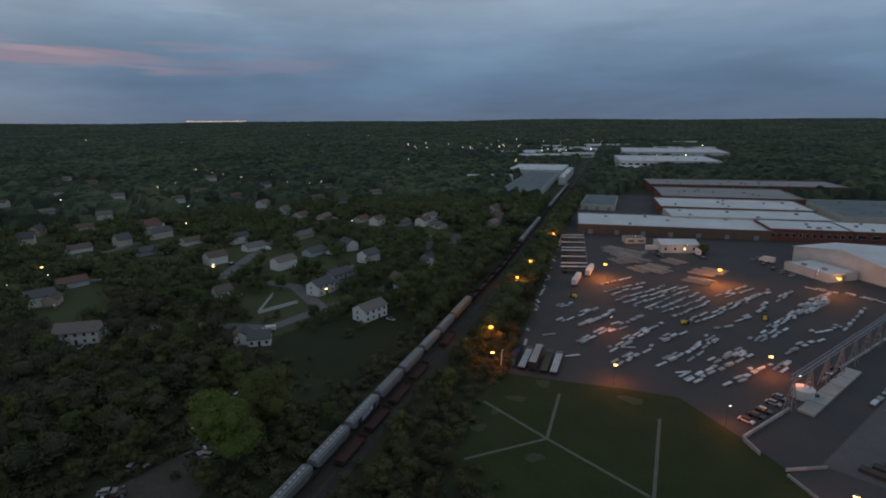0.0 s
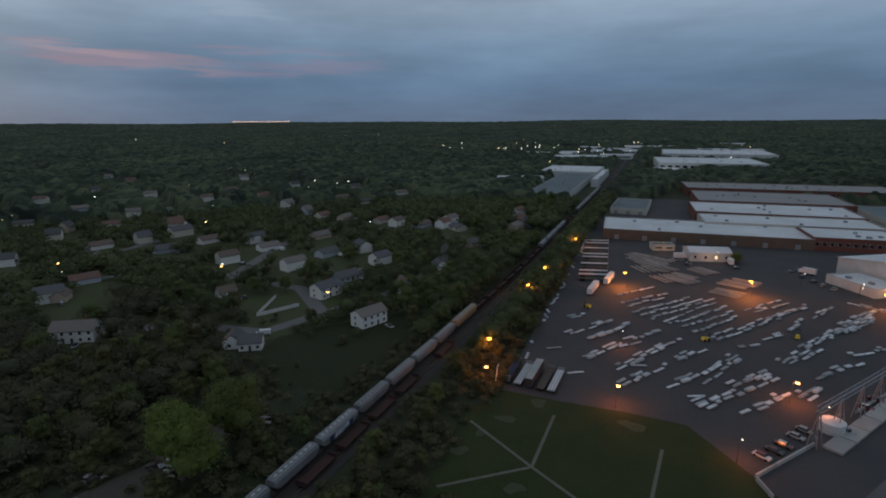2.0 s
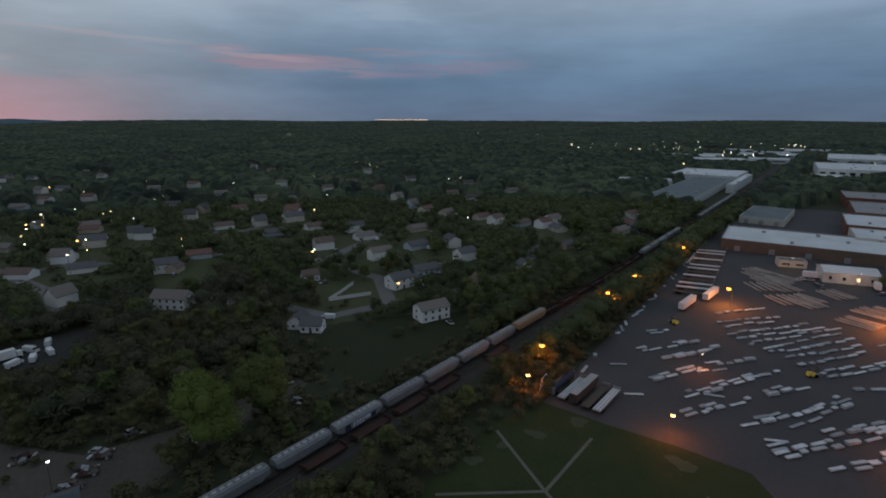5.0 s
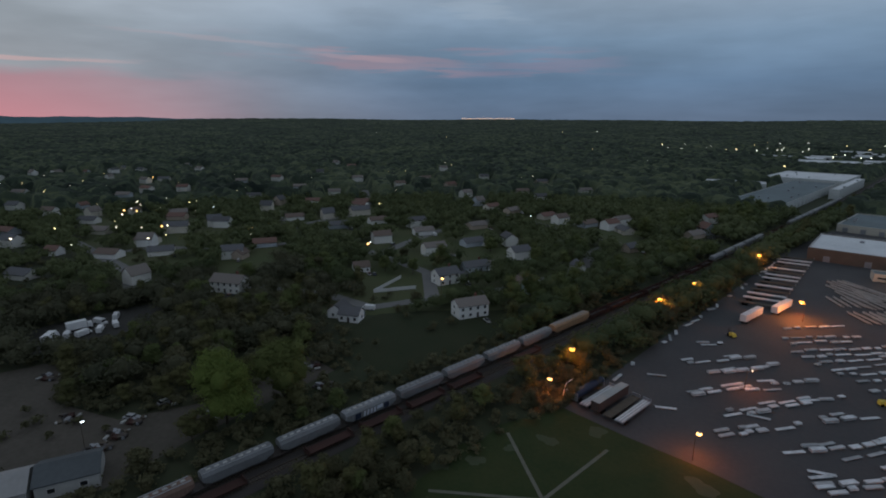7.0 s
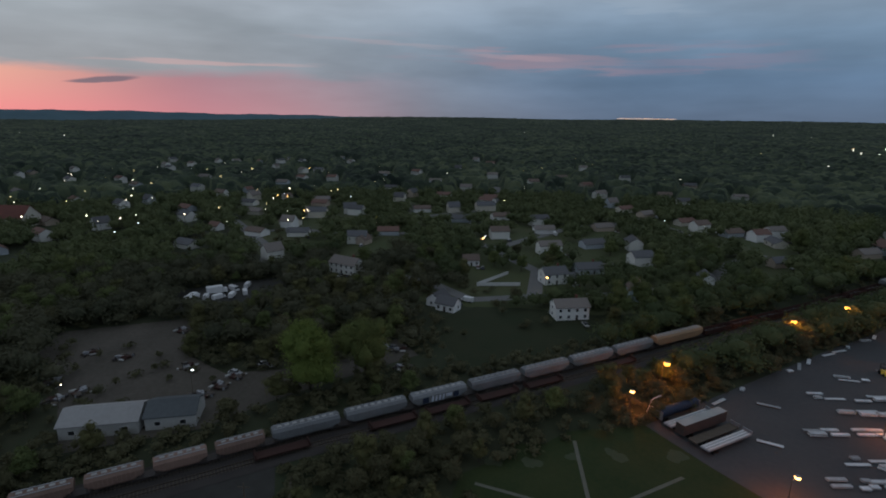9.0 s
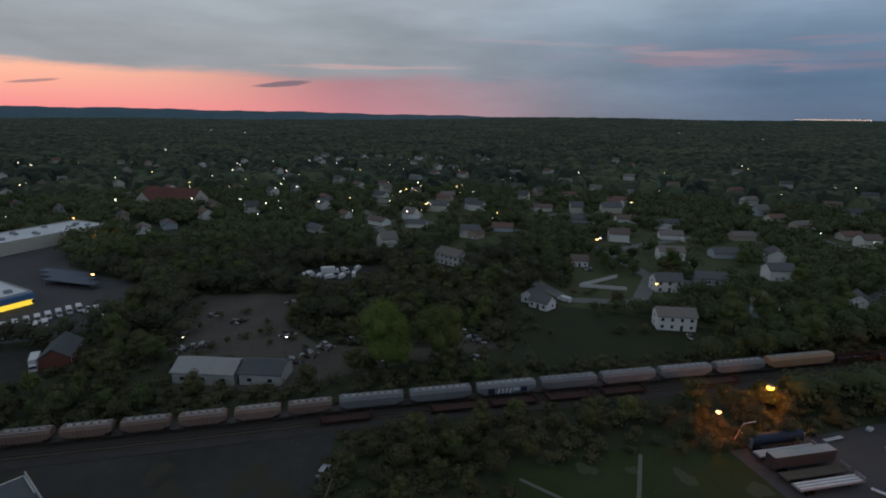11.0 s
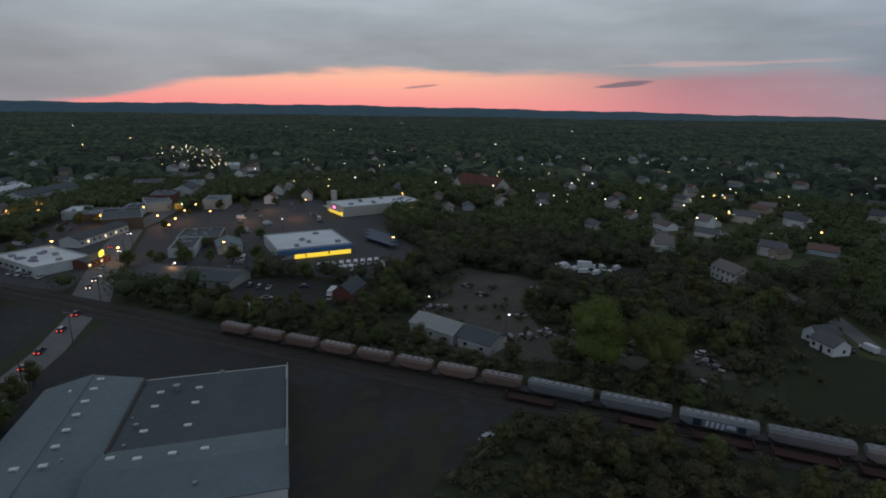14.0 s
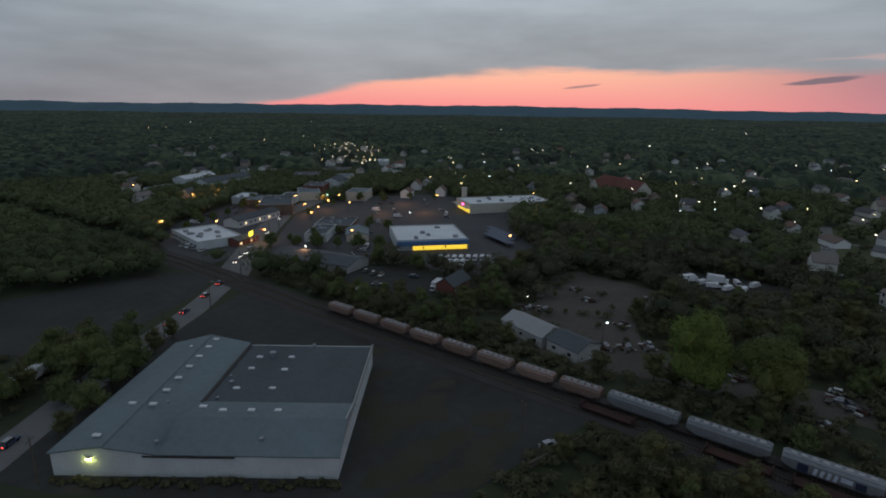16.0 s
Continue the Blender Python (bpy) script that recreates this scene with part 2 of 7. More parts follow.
M = {
    # canopy greens hold extra blue, standing in for haze over the far woods
    "canopy": canopy("woodland_canopy", [(0.016, 0.023, 0.019), (0.044, 0.059, 0.040), (0.102, 0.120, 0.068)]),
    "ground": material("ground_cover", (0.026, 0.040, 0.017), (0.044, 0.043, 0.024), rough=0.95, scale=0.02, fine=0.5, bump=0.5),
    "grass": material("grass", (0.017, 0.034, 0.008), (0.038, 0.047, 0.014), rough=0.95, scale=0.10, fine=0.9, bump=0.6),
    "lawn_dark": material("rough_meadow_grass", (0.015, 0.026, 0.008), (0.032, 0.034, 0.014), rough=0.95, scale=0.07, fine=0.9, bump=0.6),
    "lawn": material("lawn", (0.046, 0.068, 0.022), (0.078, 0.078, 0.038), rough=0.95, scale=0.04, fine=0.9, bump=0.5),
    "grass_pale": material("thin_pale_grass", (0.047, 0.062, 0.030), (0.066, 0.074, 0.043), rough=0.95, scale=0.4, fine=2.0, bump=0.4),
    "canopy_roof": material("navy_canopy_roof", (0.035, 0.06, 0.11), (0.025, 0.045, 0.08), rough=0.5, scale=0.3, fine=3.0),
    "weeds": material("weedy_ground", (0.034, 0.036, 0.020), (0.050, 0.045, 0.033), rough=0.97, scale=0.15, fine=1.2, bump=0.6),
    "path": material("worn_path", (0.160, 0.156, 0.128), (0.104, 0.108, 0.080), rough=0.95, scale=0.4, fine=3.0),
    "asphalt": material("asphalt", (0.049, 0.050, 0.055), (0.074, 0.073, 0.074), rough=0.85, scale=0.05, fine=0.8, bump=0.2),
    "asphalt_old": material("old_asphalt", (0.052, 0.051, 0.048), (0.022, 0.021, 0.017), rough=0.9, scale=0.04, fine=0.35, bump=0.4),
    "road": material("road_asphalt", (0.170, 0.168, 0.165), (0.120, 0.119, 0.117), rough=0.85, scale=0.1, fine=1.2, bump=0.2),
    "dirt": material("bare_dirt", (0.112, 0.097, 0.082), (0.052, 0.047, 0.037), rough=0.97, scale=0.06, fine=0.7, bump=0.6),
    "ballast": material("track_ballast", (0.058, 0.051, 0.047), (0.035, 0.031, 0.030), rough=0.97, scale=0.2, fine=3.0, bump=0.8),
    "concrete": material("concrete", (0.42, 0.42, 0.41), (0.32, 0.32, 0.31), rough=0.85, scale=0.3, fine=3.0, bump=0.1, vary=0.22),
    "slab": material("precast_slab", (0.58, 0.63, 0.66), (0.30, 0.33, 0.35), rough=0.8, scale=0.6, fine=3.0, bump=0.1, vary=0.42),
    "steel": material("galvanised_steel", (0.34, 0.35, 0.37), (0.25, 0.26, 0.28), rough=0.5, metal=0.5, scale=0.5, fine=4.0, bump=0.05),
    "dark_steel": material("dark_steel", (0.05, 0.05, 0.055), (0.09, 0.07, 0.06), rough=0.6, metal=0.3, scale=0.8, fine=6.0, bump=0.1),
    "rail": material("rail_steel", (0.16, 0.13, 0.11), (0.10, 0.08, 0.07), rough=0.4, metal=0.7, scale=0.5, fine=6.0, bump=0.05),
    "timber": material("weathered_timber", (0.12, 0.10, 0.08), (0.08, 0.065, 0.05), rough=0.9, scale=0.6, fine=8.0, bump=0.3),
    "white_roof": material("white_membrane_roof", (0.76, 0.78, 0.80), (0.50, 0.52, 0.54), rough=0.8, scale=0.05, fine=0.8, bump=0.05),
    "grey_roof": material("grey_membrane_roof", (0.170, 0.212, 0.226), (0.108, 0.135, 0.145), rough=0.8, scale=0.05, fine=0.7, bump=0.1),
    "pale_roof": material("dull_pale_roof", (0.34, 0.335, 0.335), (0.24, 0.235, 0.23), rough=0.85, scale=0.06, fine=0.8, bump=0.1),
    "dark_roof": material("dark_roofing", (0.098, 0.110, 0.118), (0.064, 0.071, 0.076), rough=0.85, scale=0.08, fine=1.0, bump=0.1),
    "brick": material("red_brick", (0.20, 0.075, 0.055), (0.14, 0.06, 0.048), rough=0.9, scale=0.2, fine=5.0, bump=0.2),
    "brown_brick": material("brown_brick", (0.17, 0.12, 0.09), (0.12, 0.09, 0.07), rough=0.9, scale=0.2, fine=5.0, bump=0.2),
    "white_wall": material("white_painted_wall", (0.60, 0.63, 0.63), (0.42, 0.45, 0.45), rough=0.75, scale=0.2, fine=2.0, bump=0.08),
    "cream_wall": material("cream_wall", (0.58, 0.54, 0.46), (0.46, 0.43, 0.37), rough=0.8, scale=0.2, fine=2.0, bump=0.08),
    "blue_wall": material("blue_fascia", (0.10, 0.20, 0.36), (0.08, 0.15, 0.28), rough=0.6, scale=0.3, fine=3.0, bump=0.05),
    "yellow_wall": material("yellow_lit_wall", (0.80, 0.62, 0.10), (0.70, 0.52, 0.08), rough=0.7, scale=0.4, fine=3.0, bump=0.05),
    "glass": material("dark_glass", (0.02, 0.023, 0.027), (0.03, 0.033, 0.036), rough=0.12, scale=0.5, fine=2.0, bump=0.0, spec=0.5),
    "rubber": material("tyre_rubber", (0.02, 0.02, 0.02), rough=0.9, fine=10.0),
    "bark": material("bark", (0.075, 0.06, 0.045), (0.045, 0.037, 0.03), rough=0.95, scale=1.0, fine=8.0, bump=0.5),
    "red_rust": material("rusty_red_steel", (0.070, 0.032, 0.026), (0.045, 0.024, 0.021), rough=0.85, scale=0.4, fine=3.0, bump=0.2, vary=0.25),
    "hopper_grey": material("grey_hopper_paint", (0.225, 0.235, 0.25), (0.15, 0.155, 0.16), rough=0.6, scale=0.3, fine=2.5, bump=0.1, vary=0.15),
    "hopper_brown": material("faded_brown_hopper_paint", (0.27, 0.175, 0.14), (0.17, 0.112, 0.092), rough=0.75, scale=0.3, fine=2.5, bump=0.1, vary=0.25),
    "tan_car": material("tan_wagon_paint", (0.42, 0.27, 0.16), (0.32, 0.21, 0.13), rough=0.7, scale=0.4, fine=2.5, bump=0.1),
    "graffiti": material("graffiti_paint", (0.62, 0.66, 0.72), (0.45, 0.5, 0.6), rough=0.6, scale=0.8, fine=4.0),
    "graffiti_dark": material("dark_blue_paint", (0.028, 0.040, 0.075), (0.018, 0.026, 0.05), rough=0.6, scale=0.8, fine=4.0),
    "siding": palette("house_siding", [(0.80, 0.79, 0.76), (0.62, 0.58, 0.51), (0.82, 0.82, 0.82), (0.40, 0.44, 0.49), (0.68, 0.64, 0.56), (0.78, 0.78, 0.76), (0.50, 0.55, 0.62), (0.52, 0.43, 0.36)]),
    "shingle": palette("roof_shingles", [(0.168, 0.128, 0.110), (0.105, 0.105, 0.112), (0.200, 0.178, 0.165), (0.185, 0.112, 0.095), (0.130, 0.132, 0.142), (0.220, 0.195, 0.180)], rough=0.95, fine=3.0),
    "trim": material("white_trim", (0.70, 0.70, 0.69), rough=0.7, fine=5.0, mix=0.3),
    "paint": palette("car_paint", [(0.62, 0.63, 0.64), (0.05, 0.05, 0.055), (0.34, 0.35, 0.37), (0.60, 0.60, 0.58), (0.16, 0.03, 0.03), (0.05, 0.07, 0.13), (0.22, 0.22, 0.23)], rough=0.3, spec=0.5),
    "white_paint": material("white_vehicle_paint", (0.72, 0.73, 0.74), (0.6, 0.6, 0.61), rough=0.4, scale=0.6, fine=3.0, bump=0.03, vary=0.1),
    "brush": leaves("brush_leaves", (0.068, 0.072, 0.039), (0.141, 0.130, 0.069)),
    "leaf": leaves("spring_leaves", (0.074, 0.103, 0.038), (0.169, 0.186, 0.070)),
    "leaf_light": leaves("young_yellow_green_leaves", (0.091, 0.141, 0.033), (0.178, 0.220, 0.059)),
    "leaf_brown": leaves("budding_brown_green_leaves", (0.083, 0.094, 0.038), (0.149, 0.138, 0.062)),
    "leaf_olive": leaves("olive_budding_leaves", (0.088, 0.118, 0.036), (0.160, 0.176, 0.062)),
    "bare_wood": leaves("half_bare_spring_twigs", (0.054, 0.061, 0.037), (0.131, 0.124, 0.073)),
    "wood_far": leaves("woodland_crowns", (0.052, 0.074, 0.032), (0.133, 0.149, 0.067)),
    "far_flood": glow("far_floodlight_glow", (1.0, 0.92, 0.7), 6.0),
    "far_amber": glow("far_amber_glow", (1.0, 0.72, 0.3), 5.0),
    "sodium": glow("sodium_lamp_glow", (1.0, 0.42, 0.05), 6.0),
    "sodium_soft": glow("small_amber_glow", (1.0, 0.50, 0.14), 7.0),
    "white_lamp": glow("white_lamp_glow", (1.0, 0.86, 0.62), 5.0),
    "cool_lamp": glow("cool_white_lamp_glow", (0.88, 0.96, 1.0), 4.0),
    "red_lamp": glow("red_tail_light_glow", (1.0, 0.07, 0.04), 2.0),
    "head_lamp": glow("headlight_glow", (1.0, 0.92, 0.75), 5.0),
    "yellow_sign": glow("yellow_sign_glow", (1.0, 0.85, 0.05), 2.0),
    "pink_sign": glow("pink_sign_glow", (1.0, 0.12, 0.40), 5.0),
    "green_lamp": glow("green_signal_glow", (0.1, 1.0, 0.45), 6.0),
    "lit_window": glow("lit_window_glow", (1.0, 0.75, 0.40), 1.6),
    "shop_glow": glow("shop_front_glow", (1.0, 0.70, 0.06), 0.95),
}

# ---- small tools for meshes ----


def mesh_of(bm, name, mat_):
    me = bpy.data.meshes.new(name)
    bm.normal_update()
    bm.to_mesh(me)
    bm.free()
    me.materials.append(mat_)
    return me


def part(name, bm, mat_, parent, label=""):
    ob = new(name, mesh_of(bm, name, mat_))
    ob.parent = parent
    return tagged(ob, label)


def thing(name, label, category, group="", kind=""):
    ob = new(name)
    ob.empty_display_size = 0.5
    return tagged(ob, label, category, group, kind)


def at(ob, x, y, z=0.0, turn=0.0):
    ob.matrix_basis = pose(x, y, z, 0, 0, turn)
    return ob


def box(bm, cx, cy, cz, sx, sy, sz, turn=0.0, top=1.0):
    """A box by its centre and sizes; top scales its upper face."""
    c, s = math.cos(radians(turn)), math.sin(radians(turn))
    v = []
    for z, k in ((-1, 1.0), (1, top)):
        for x, y in ((-1, -1), (1, -1), (1, 1), (-1, 1)):
            px, py = x * sx / 2 * k, y * sy / 2 * k
            v.append(bm.verts.new((cx + c * px - s * py, cy + s * px + c * py, cz + z * sz / 2)))
    for f in ((3, 2, 1, 0), (4, 5, 6, 7), (0, 1, 5, 4), (1, 2, 6, 5), (2, 3, 7, 6), (3, 0, 4, 7)):
        bm.faces.new([v[i] for i in f])
    return bm


def tube(bm, a, b, r1, r2=None, n=8):
    """A round bar from a to b."""
    a, b = Vector(a), Vector(b)
    r2 = r1 if r2 is None else r2
    q = (b - a).to_track_quat("Z", "Y")
    rings = []
    for p, r in ((a, r1), (b, r2)):
        rings.append([bm.verts.new(p + q @ Vector((r * math.cos(i * 2 * math.pi / n), r * math.sin(i * 2 * math.pi / n), 0))) for i in range(n)])
    for i in range(n):
        j = (i + 1) % n
        bm.faces.new((rings[0][i], rings[0][j], rings[1][j], rings[1][i]))
    bm.faces.new(rings[0][::-1])
    bm.faces.new(rings[1])
    return bm


def bar(bm, a, b, w):
    return tube(bm, a, b, w * 0.7, n=4)


def extrude(bm, outline, x0, x1):
    """A body of constant section: outline in (y, z), from x0 to x1."""
    a = [bm.verts.new((x0, y, z)) for y, z in outline]
    b = [bm.verts.new((x1, y, z)) for y, z in outline]
    n = len(outline)
    for i in range(n):
        j = (i + 1) % n
        bm.faces.new((a[i], a[j], b[j], b[i]))
    bm.faces.new(a[::-1])
    bm.faces.new(b)
    return bm


def ball(bm, c, r, squash=1.0, sub=1):
    m = Matrix.Translation(c) @ Matrix.Diagonal((r, r, r * squash, 1))
    bmesh.ops.create_icosphere(bm, subdivisions=sub, radius=1.0, matrix=m)
    return bm


def sheet(name, outline, z, mat_, label, category, thick=0.0):
    """A flat piece of ground by its outline."""
    bm = bmesh.new()
    f = bm.faces.new([bm.verts.new((x, y, z)) for x, y in outline])
    f.normal_update()
    if f.normal.z < 0:
        f.normal_flip()
    bmesh.ops.triangulate(bm, faces=bm.faces[:])
    ob = new(name, mesh_of(bm, name, mat_))
    return tagged(ob, label, category, kind="structure")


def ribbon(name, line, width, z, mat_, label, category):
    """A strip of road along a line."""
    bm = bmesh.new()
    pts = [Vector((x, y, 0)) for x, y in line]
    prev = None
    for i, p in enumerate(pts):
        d = (pts[min(i + 1, len(pts) - 1)] - pts[max(i - 1, 0)]).normalized()
        n = Vector((-d.y, d.x, 0)) * width / 2
        cur = (bm.verts.new((*(p - n).xy, z)), bm.verts.new((*(p + n).xy, z)))
        if prev:
            bm.faces.new((prev[0], cur[0], cur[1], prev[1]))
        prev = cur
    bm.normal_update()
    for f in bm.faces:
        if f.normal.z < 0:
            f.normal_flip()
    ob = new(name, mesh_of(bm, name, mat_))
    return tagged(ob, label, category, kind="structure")


def inside(x, y, poly):
    hit_, j = False, len(poly) - 1
    for i in range(len(poly)):
        (xi, yi), (xj, yj) = poly[i], poly[j]
        if (yi > y) != (yj > y) and x < (xj - xi) * (y - yi) / (yj - yi) + xi:
            hit_ = not hit_
        j = i
    return hit_


def near_line(x, y, line, reach):
    for (ax, ay), (bx, by) in zip(line, line[1:]):
        if x < min(ax, bx) - reach or x > max(ax, bx) + reach or y < min(ay, by) - reach or y > max(ay, by) + reach:
            continue
        dx_, dy_ = bx - ax, by - ay
        k = max(0.0, min(1.0, ((x - ax) * dx_ + (y - ay) * dy_) / (dx_ * dx_ + dy_ * dy_)))
        if math.hypot(x - ax - dx_ * k, y - ay - dy_ * k) < reach:
            return True
    return False


TRACK = [(-30, -420), (-52, -250), (-62, -150), (-66, -85), (-67.5, -30), (-69.8, 15), (-71.6, 50), (-73.6, 80), (-75, 120), (-77, 180), (-79, 235), (-81.3, 300), (-85, 357), (-89.5, 430), (-114, 817), (-142, 1193), (-260, 2600)]


def track_x(y):
    for (ax, ay), (bx, by) in zip(TRACK, TRACK[1:]):
        if y < by:
            break
    return ax + (bx - ax) * (y - ay) / (by - ay)


def track_turn(y):
    return math.degrees(math.atan2(2.0, track_x(y + 1) - track_x(y - 1)))

# ---- the ground and what is laid on it ----
YARD = [(-43, 168), (-46, 199), (-52, 258), (-54, 290), (-63, 376), (-67, 416), (-70, 560), (-40, 640), (260, 700), (300, 300), (120, 120), (72, 110), (40, 131), (37, 141), (28, 153), (12, 171), (-5, 171), (-23, 169)]
FIELD = [(-43, 167.8), (-46, 158), (-49, 148), (-47, 139), (-50, 132), (-46, 122), (-45, 115), (-38, 109), (-20, 98), (20, 96), (45, 100), (71.5, 109), (39.8, 130.8), (36.8, 140.8), (27.8, 152.8), (11.9, 170.7), (-5, 170.7), (-23, 168.7)]
MILL_LOT = [(-60, -66), (-63, -22), (-66, 40), (-67, 78), (-54, 76), (-36, 73), (-22, 71), (-8, 56), (26, 12), (33, -2), (20, -14), (-6, -36), (-30, -52)]
MAIN_ROAD = [(70, 25), (34, -5), (11, -25), (-12, -44), (-34, -59), (-61, -83), (-80, -106), (-120, -152), (-160, -193), (-200, -217), (-250, -251), (-330, -305), (-520, -420)]
SIDE_LOT = [(24, -62), (-20, -62), (-44, -76), (-60, -92), (-52, -112), (-30, -118), (14, -122), (60, -90)]
SHOP_LOT = [(-92, -106), (-128, -146), (-166, -186), (-214, -212), (-262, -206), (-300, -180), (-306, -120), (-262, -70), (-230, -56), (-190, -6), (-150, 0), (-136, -18), (-128, -56), (-118, -84)]
WORK_LOT = [(-116, -57), (-99, -56), (-90, -40), (-95, -18), (-112, -2), (-127, -16), (-127, -44)]
STRIP_LOT = [(-70, -112), (-66, -150), (-72, -186), (-100, -216), (-150, -250), (-190, -262), (-206, -244), (-176, -212), (-120, -160), (-86, -122)]
DIRT_LOT = [(-176, 18), (-160, 14), (-136, 24), (-112, 28), (-90, 32), (-88, 62), (-96, 84), (-106, 130), (-122, 128), (-112, 92), (-118, 70), (-140, 58), (-172, 64)]
WORKS_LOT = [(-70, 555), (-40, 640), (-28, 700), (10, 660), (8, 610), (-10, 500), (-60, 480)]
TRUCK_LOT = [(-184, 54), (-212, 56), (-216, 104), (-186, 100)]
GARDEN_FENCE = [(-176, 208), (-165, 184), (-157, 203)]
STREETS = [
    [(-240, 112), (-205, 150), (-176, 166), (-149, 172), (-141, 200), (-131, 226), (-126, 252), (-129, 300), (-146, 335)],
    [(-380, 92), (-330, 98), (-280, 104), (-245, 98), (-232, 112)],
    [(-141, 200), (-175, 225), (-225, 226), (-285, 230), (-340, 225), (-400, 240)],
    [(-146, 335), (-150, 366), (-180, 364), (-212, 374), (-255, 384), (-320, 384), (-420, 420)],
    [(-225, 226), (-240, 262), (-262, 320), (-255, 384)],
    [(-340, 225), (-350, 290), (-395, 330), (-480, 380)],
    [(-285, 230), (-290, 165), (-330, 130), (-330, 98)],
]


def swell(x, y):
    """The land's height: flat near by, rising a little far away."""
    r = math.hypot(x, y)
    k = min(1.0, max(0.0, (r - 1500) / 3300))
    rise = 54.0 - 32.0 * min(1.0, max(0.0, (math.degrees(math.atan2(-x, y)) % 360 - 68) / 30)) if x < 0 else 54.0
    return rise * k * k + (4.0 * math.sin(x / 310 + 1.3) * math.sin(y / 270) + 3.0 * math.sin((x + y) / 520)) * min(1.0, max(0.0, (r - 900) / 900))


bm = bmesh.new()
rings = [0, 120, 300, 600, 900, 1200, 1500, 1800, 2150, 2500, 2900, 3300, 3700, 4100, 4500, 4850]
SPOKES = 120
last = None
for r in rings:
    row = [bm.verts.new((r * math.cos(a * 2 * math.pi / SPOKES), r * math.sin(a * 2 * math.pi / SPOKES), swell(r * math.cos(a * 2 * math.pi / SPOKES), r * math.sin(a * 2 * math.pi / SPOKES)))) for a in range(SPOKES if r else 1)]
    if last:
        for i in range(SPOKES):
            j = (i + 1) % SPOKES
            if len(last) == 1:
                bm.faces.new((last[0], row[i], row[j]))
            else:
                bm.faces.new((last[i], row[i], row[j], last[j]))
    last = row
ground = tagged(new("ground", mesh_of(bm, "ground", M["ground"])), "dim scrubby green and brown ground reaching the horizon", "ground", kind="structure")
for f in ground.data.polygons:
    f.use_smooth = True

sheet("yard_pavement", YARD, 0.05, M["asphalt"], "dark worn asphalt of a storage yard", "pavement")
sheet("playing_field", FIELD, 0.06, M["grass"], "mown dark green playing field in dusk", "grass field")
sheet("mill_pavement", MILL_LOT, 0.05, M["asphalt_old"], "cracked old asphalt beside a warehouse", "pavement")
sheet("side_pavement", SIDE_LOT, 0.05, M["asphalt_old"], "dark empty asphalt beside the crossing", "pavement")
sheet("shop_pavement", SHOP_LOT, 0.05, M["asphalt"], "asphalt car park round the shops", "pavement")
sheet("strip_pavement", STRIP_LOT, 0.05, M["asphalt"], "asphalt car park along the main road", "pavement")
sheet("dirt_ground", DIRT_LOT, 0.06, M["dirt"], "bare brown dirt of a salvage lot", "ground")
sheet("workshop_ground", WORK_LOT, 0.055, M["asphalt_old"], "worn gravel and asphalt round the red barn", "ground")
sheet("truck_pavement", TRUCK_LOT, 0.07, M["asphalt_old"], "grey gravel where trucks are parked", "ground")
HOME_LAWNS = [(-112, 185), (-104, 260), (-118, 440), (-320, 445), (-480, 440), (-490, 120), (-335, 85), (-245, 100), (-200, 130), (-160, 146), (-140, 168)]
sheet("lawns", HOME_LAWNS, 0.03, M["lawn"], "dim green lawns between the houses", "grass")
MEADOW = [(-90, 140), (-88, 190), (-90, 222), (-104, 226), (-112, 210), (-130, 188), (-140, 170), (-134, 152), (-114, 142)]
sheet("meadow", MEADOW, 0.05, M["lawn_dark"], "dark grassy meadow beside the railway", "grass field")
for line in ([(-22.6, 133.5), (-23.7, 160)], [(-22.6, 133.5), (-45, 146.6)], [(-22.6, 133.5), (-41, 116.5)], [(-22.6, 133.5), (4.5, 118.7)], [(6.5, 155.5), (5.2, 112)]):
    ribbon("field_path", line, 0.9, 0.09 + 0.004 * line[1][0] / 50, M["path"], "pale worn line across the playing field", "path")
ribbon("main_road", MAIN_ROAD[:6], 9.0, 0.09, M["road"], "grey asphalt road past the warehouse", "road")
ribbon("main_road", MAIN_ROAD[5:], 14.0, 0.094, M["road"], "wide grey asphalt main road through town", "road")
for i, line in enumerate(STREETS):
    ribbon("street", line, 7.0, 0.08 + 0.004 * i, M["road"], "grey asphalt street among the houses", "road")



def patch(x, y, r, mat_, seed, z=0.075, squash=0.6, label="weedy broken patch in old pavement", name="weed_patch"):
    """An uneven patch of ground."""
    rp = random.Random(seed)
    pts = []
    w1, w2, w3 = (rp.uniform(0, 6.28) for _ in range(3))
    for i in range(30):
        a = i * 2 * math.pi / 30
        k = r * (0.9 + 0.22 * math.sin(2 * a + w1) + 0.13 * math.sin(3 * a + w2) + 0.07 * math.sin(7 * a + w3))
        pts.append((x + k * math.cos(a), y + k * squash * math.sin(a)))
    sheet(name, pts, z + 0.003 * (seed % 7), mat_, label, "ground")


for i, (x, y, r) in enumerate(((-34, 33, 7), (-42, 44, 8), (-30, 44, 6), (-24, 56, 9), (-36, 58, 7), (-50, 60, 6), (-18, 64, 6), (-46, 24, 5), (-40, 66, 8), (-55, 40, 4), (-56, 12, 5), (-30, 68, 7))):
    patch(x, y, r, M["weeds"], i)
for i, (x, y, r) in enumerate(((-42, 132, 2.6), (-36, 152, 2.8), (-24, 124, 2.6), (-46, 124, 2.2), (-30, 165, 3.0), (-2, 164, 3.6), (-40, 142, 1.8))):
    patch(x, y, r, M["grass_pale"], 20 + i, 0.07, 0.8, "pale worn patch in the grass", "worn_patch")

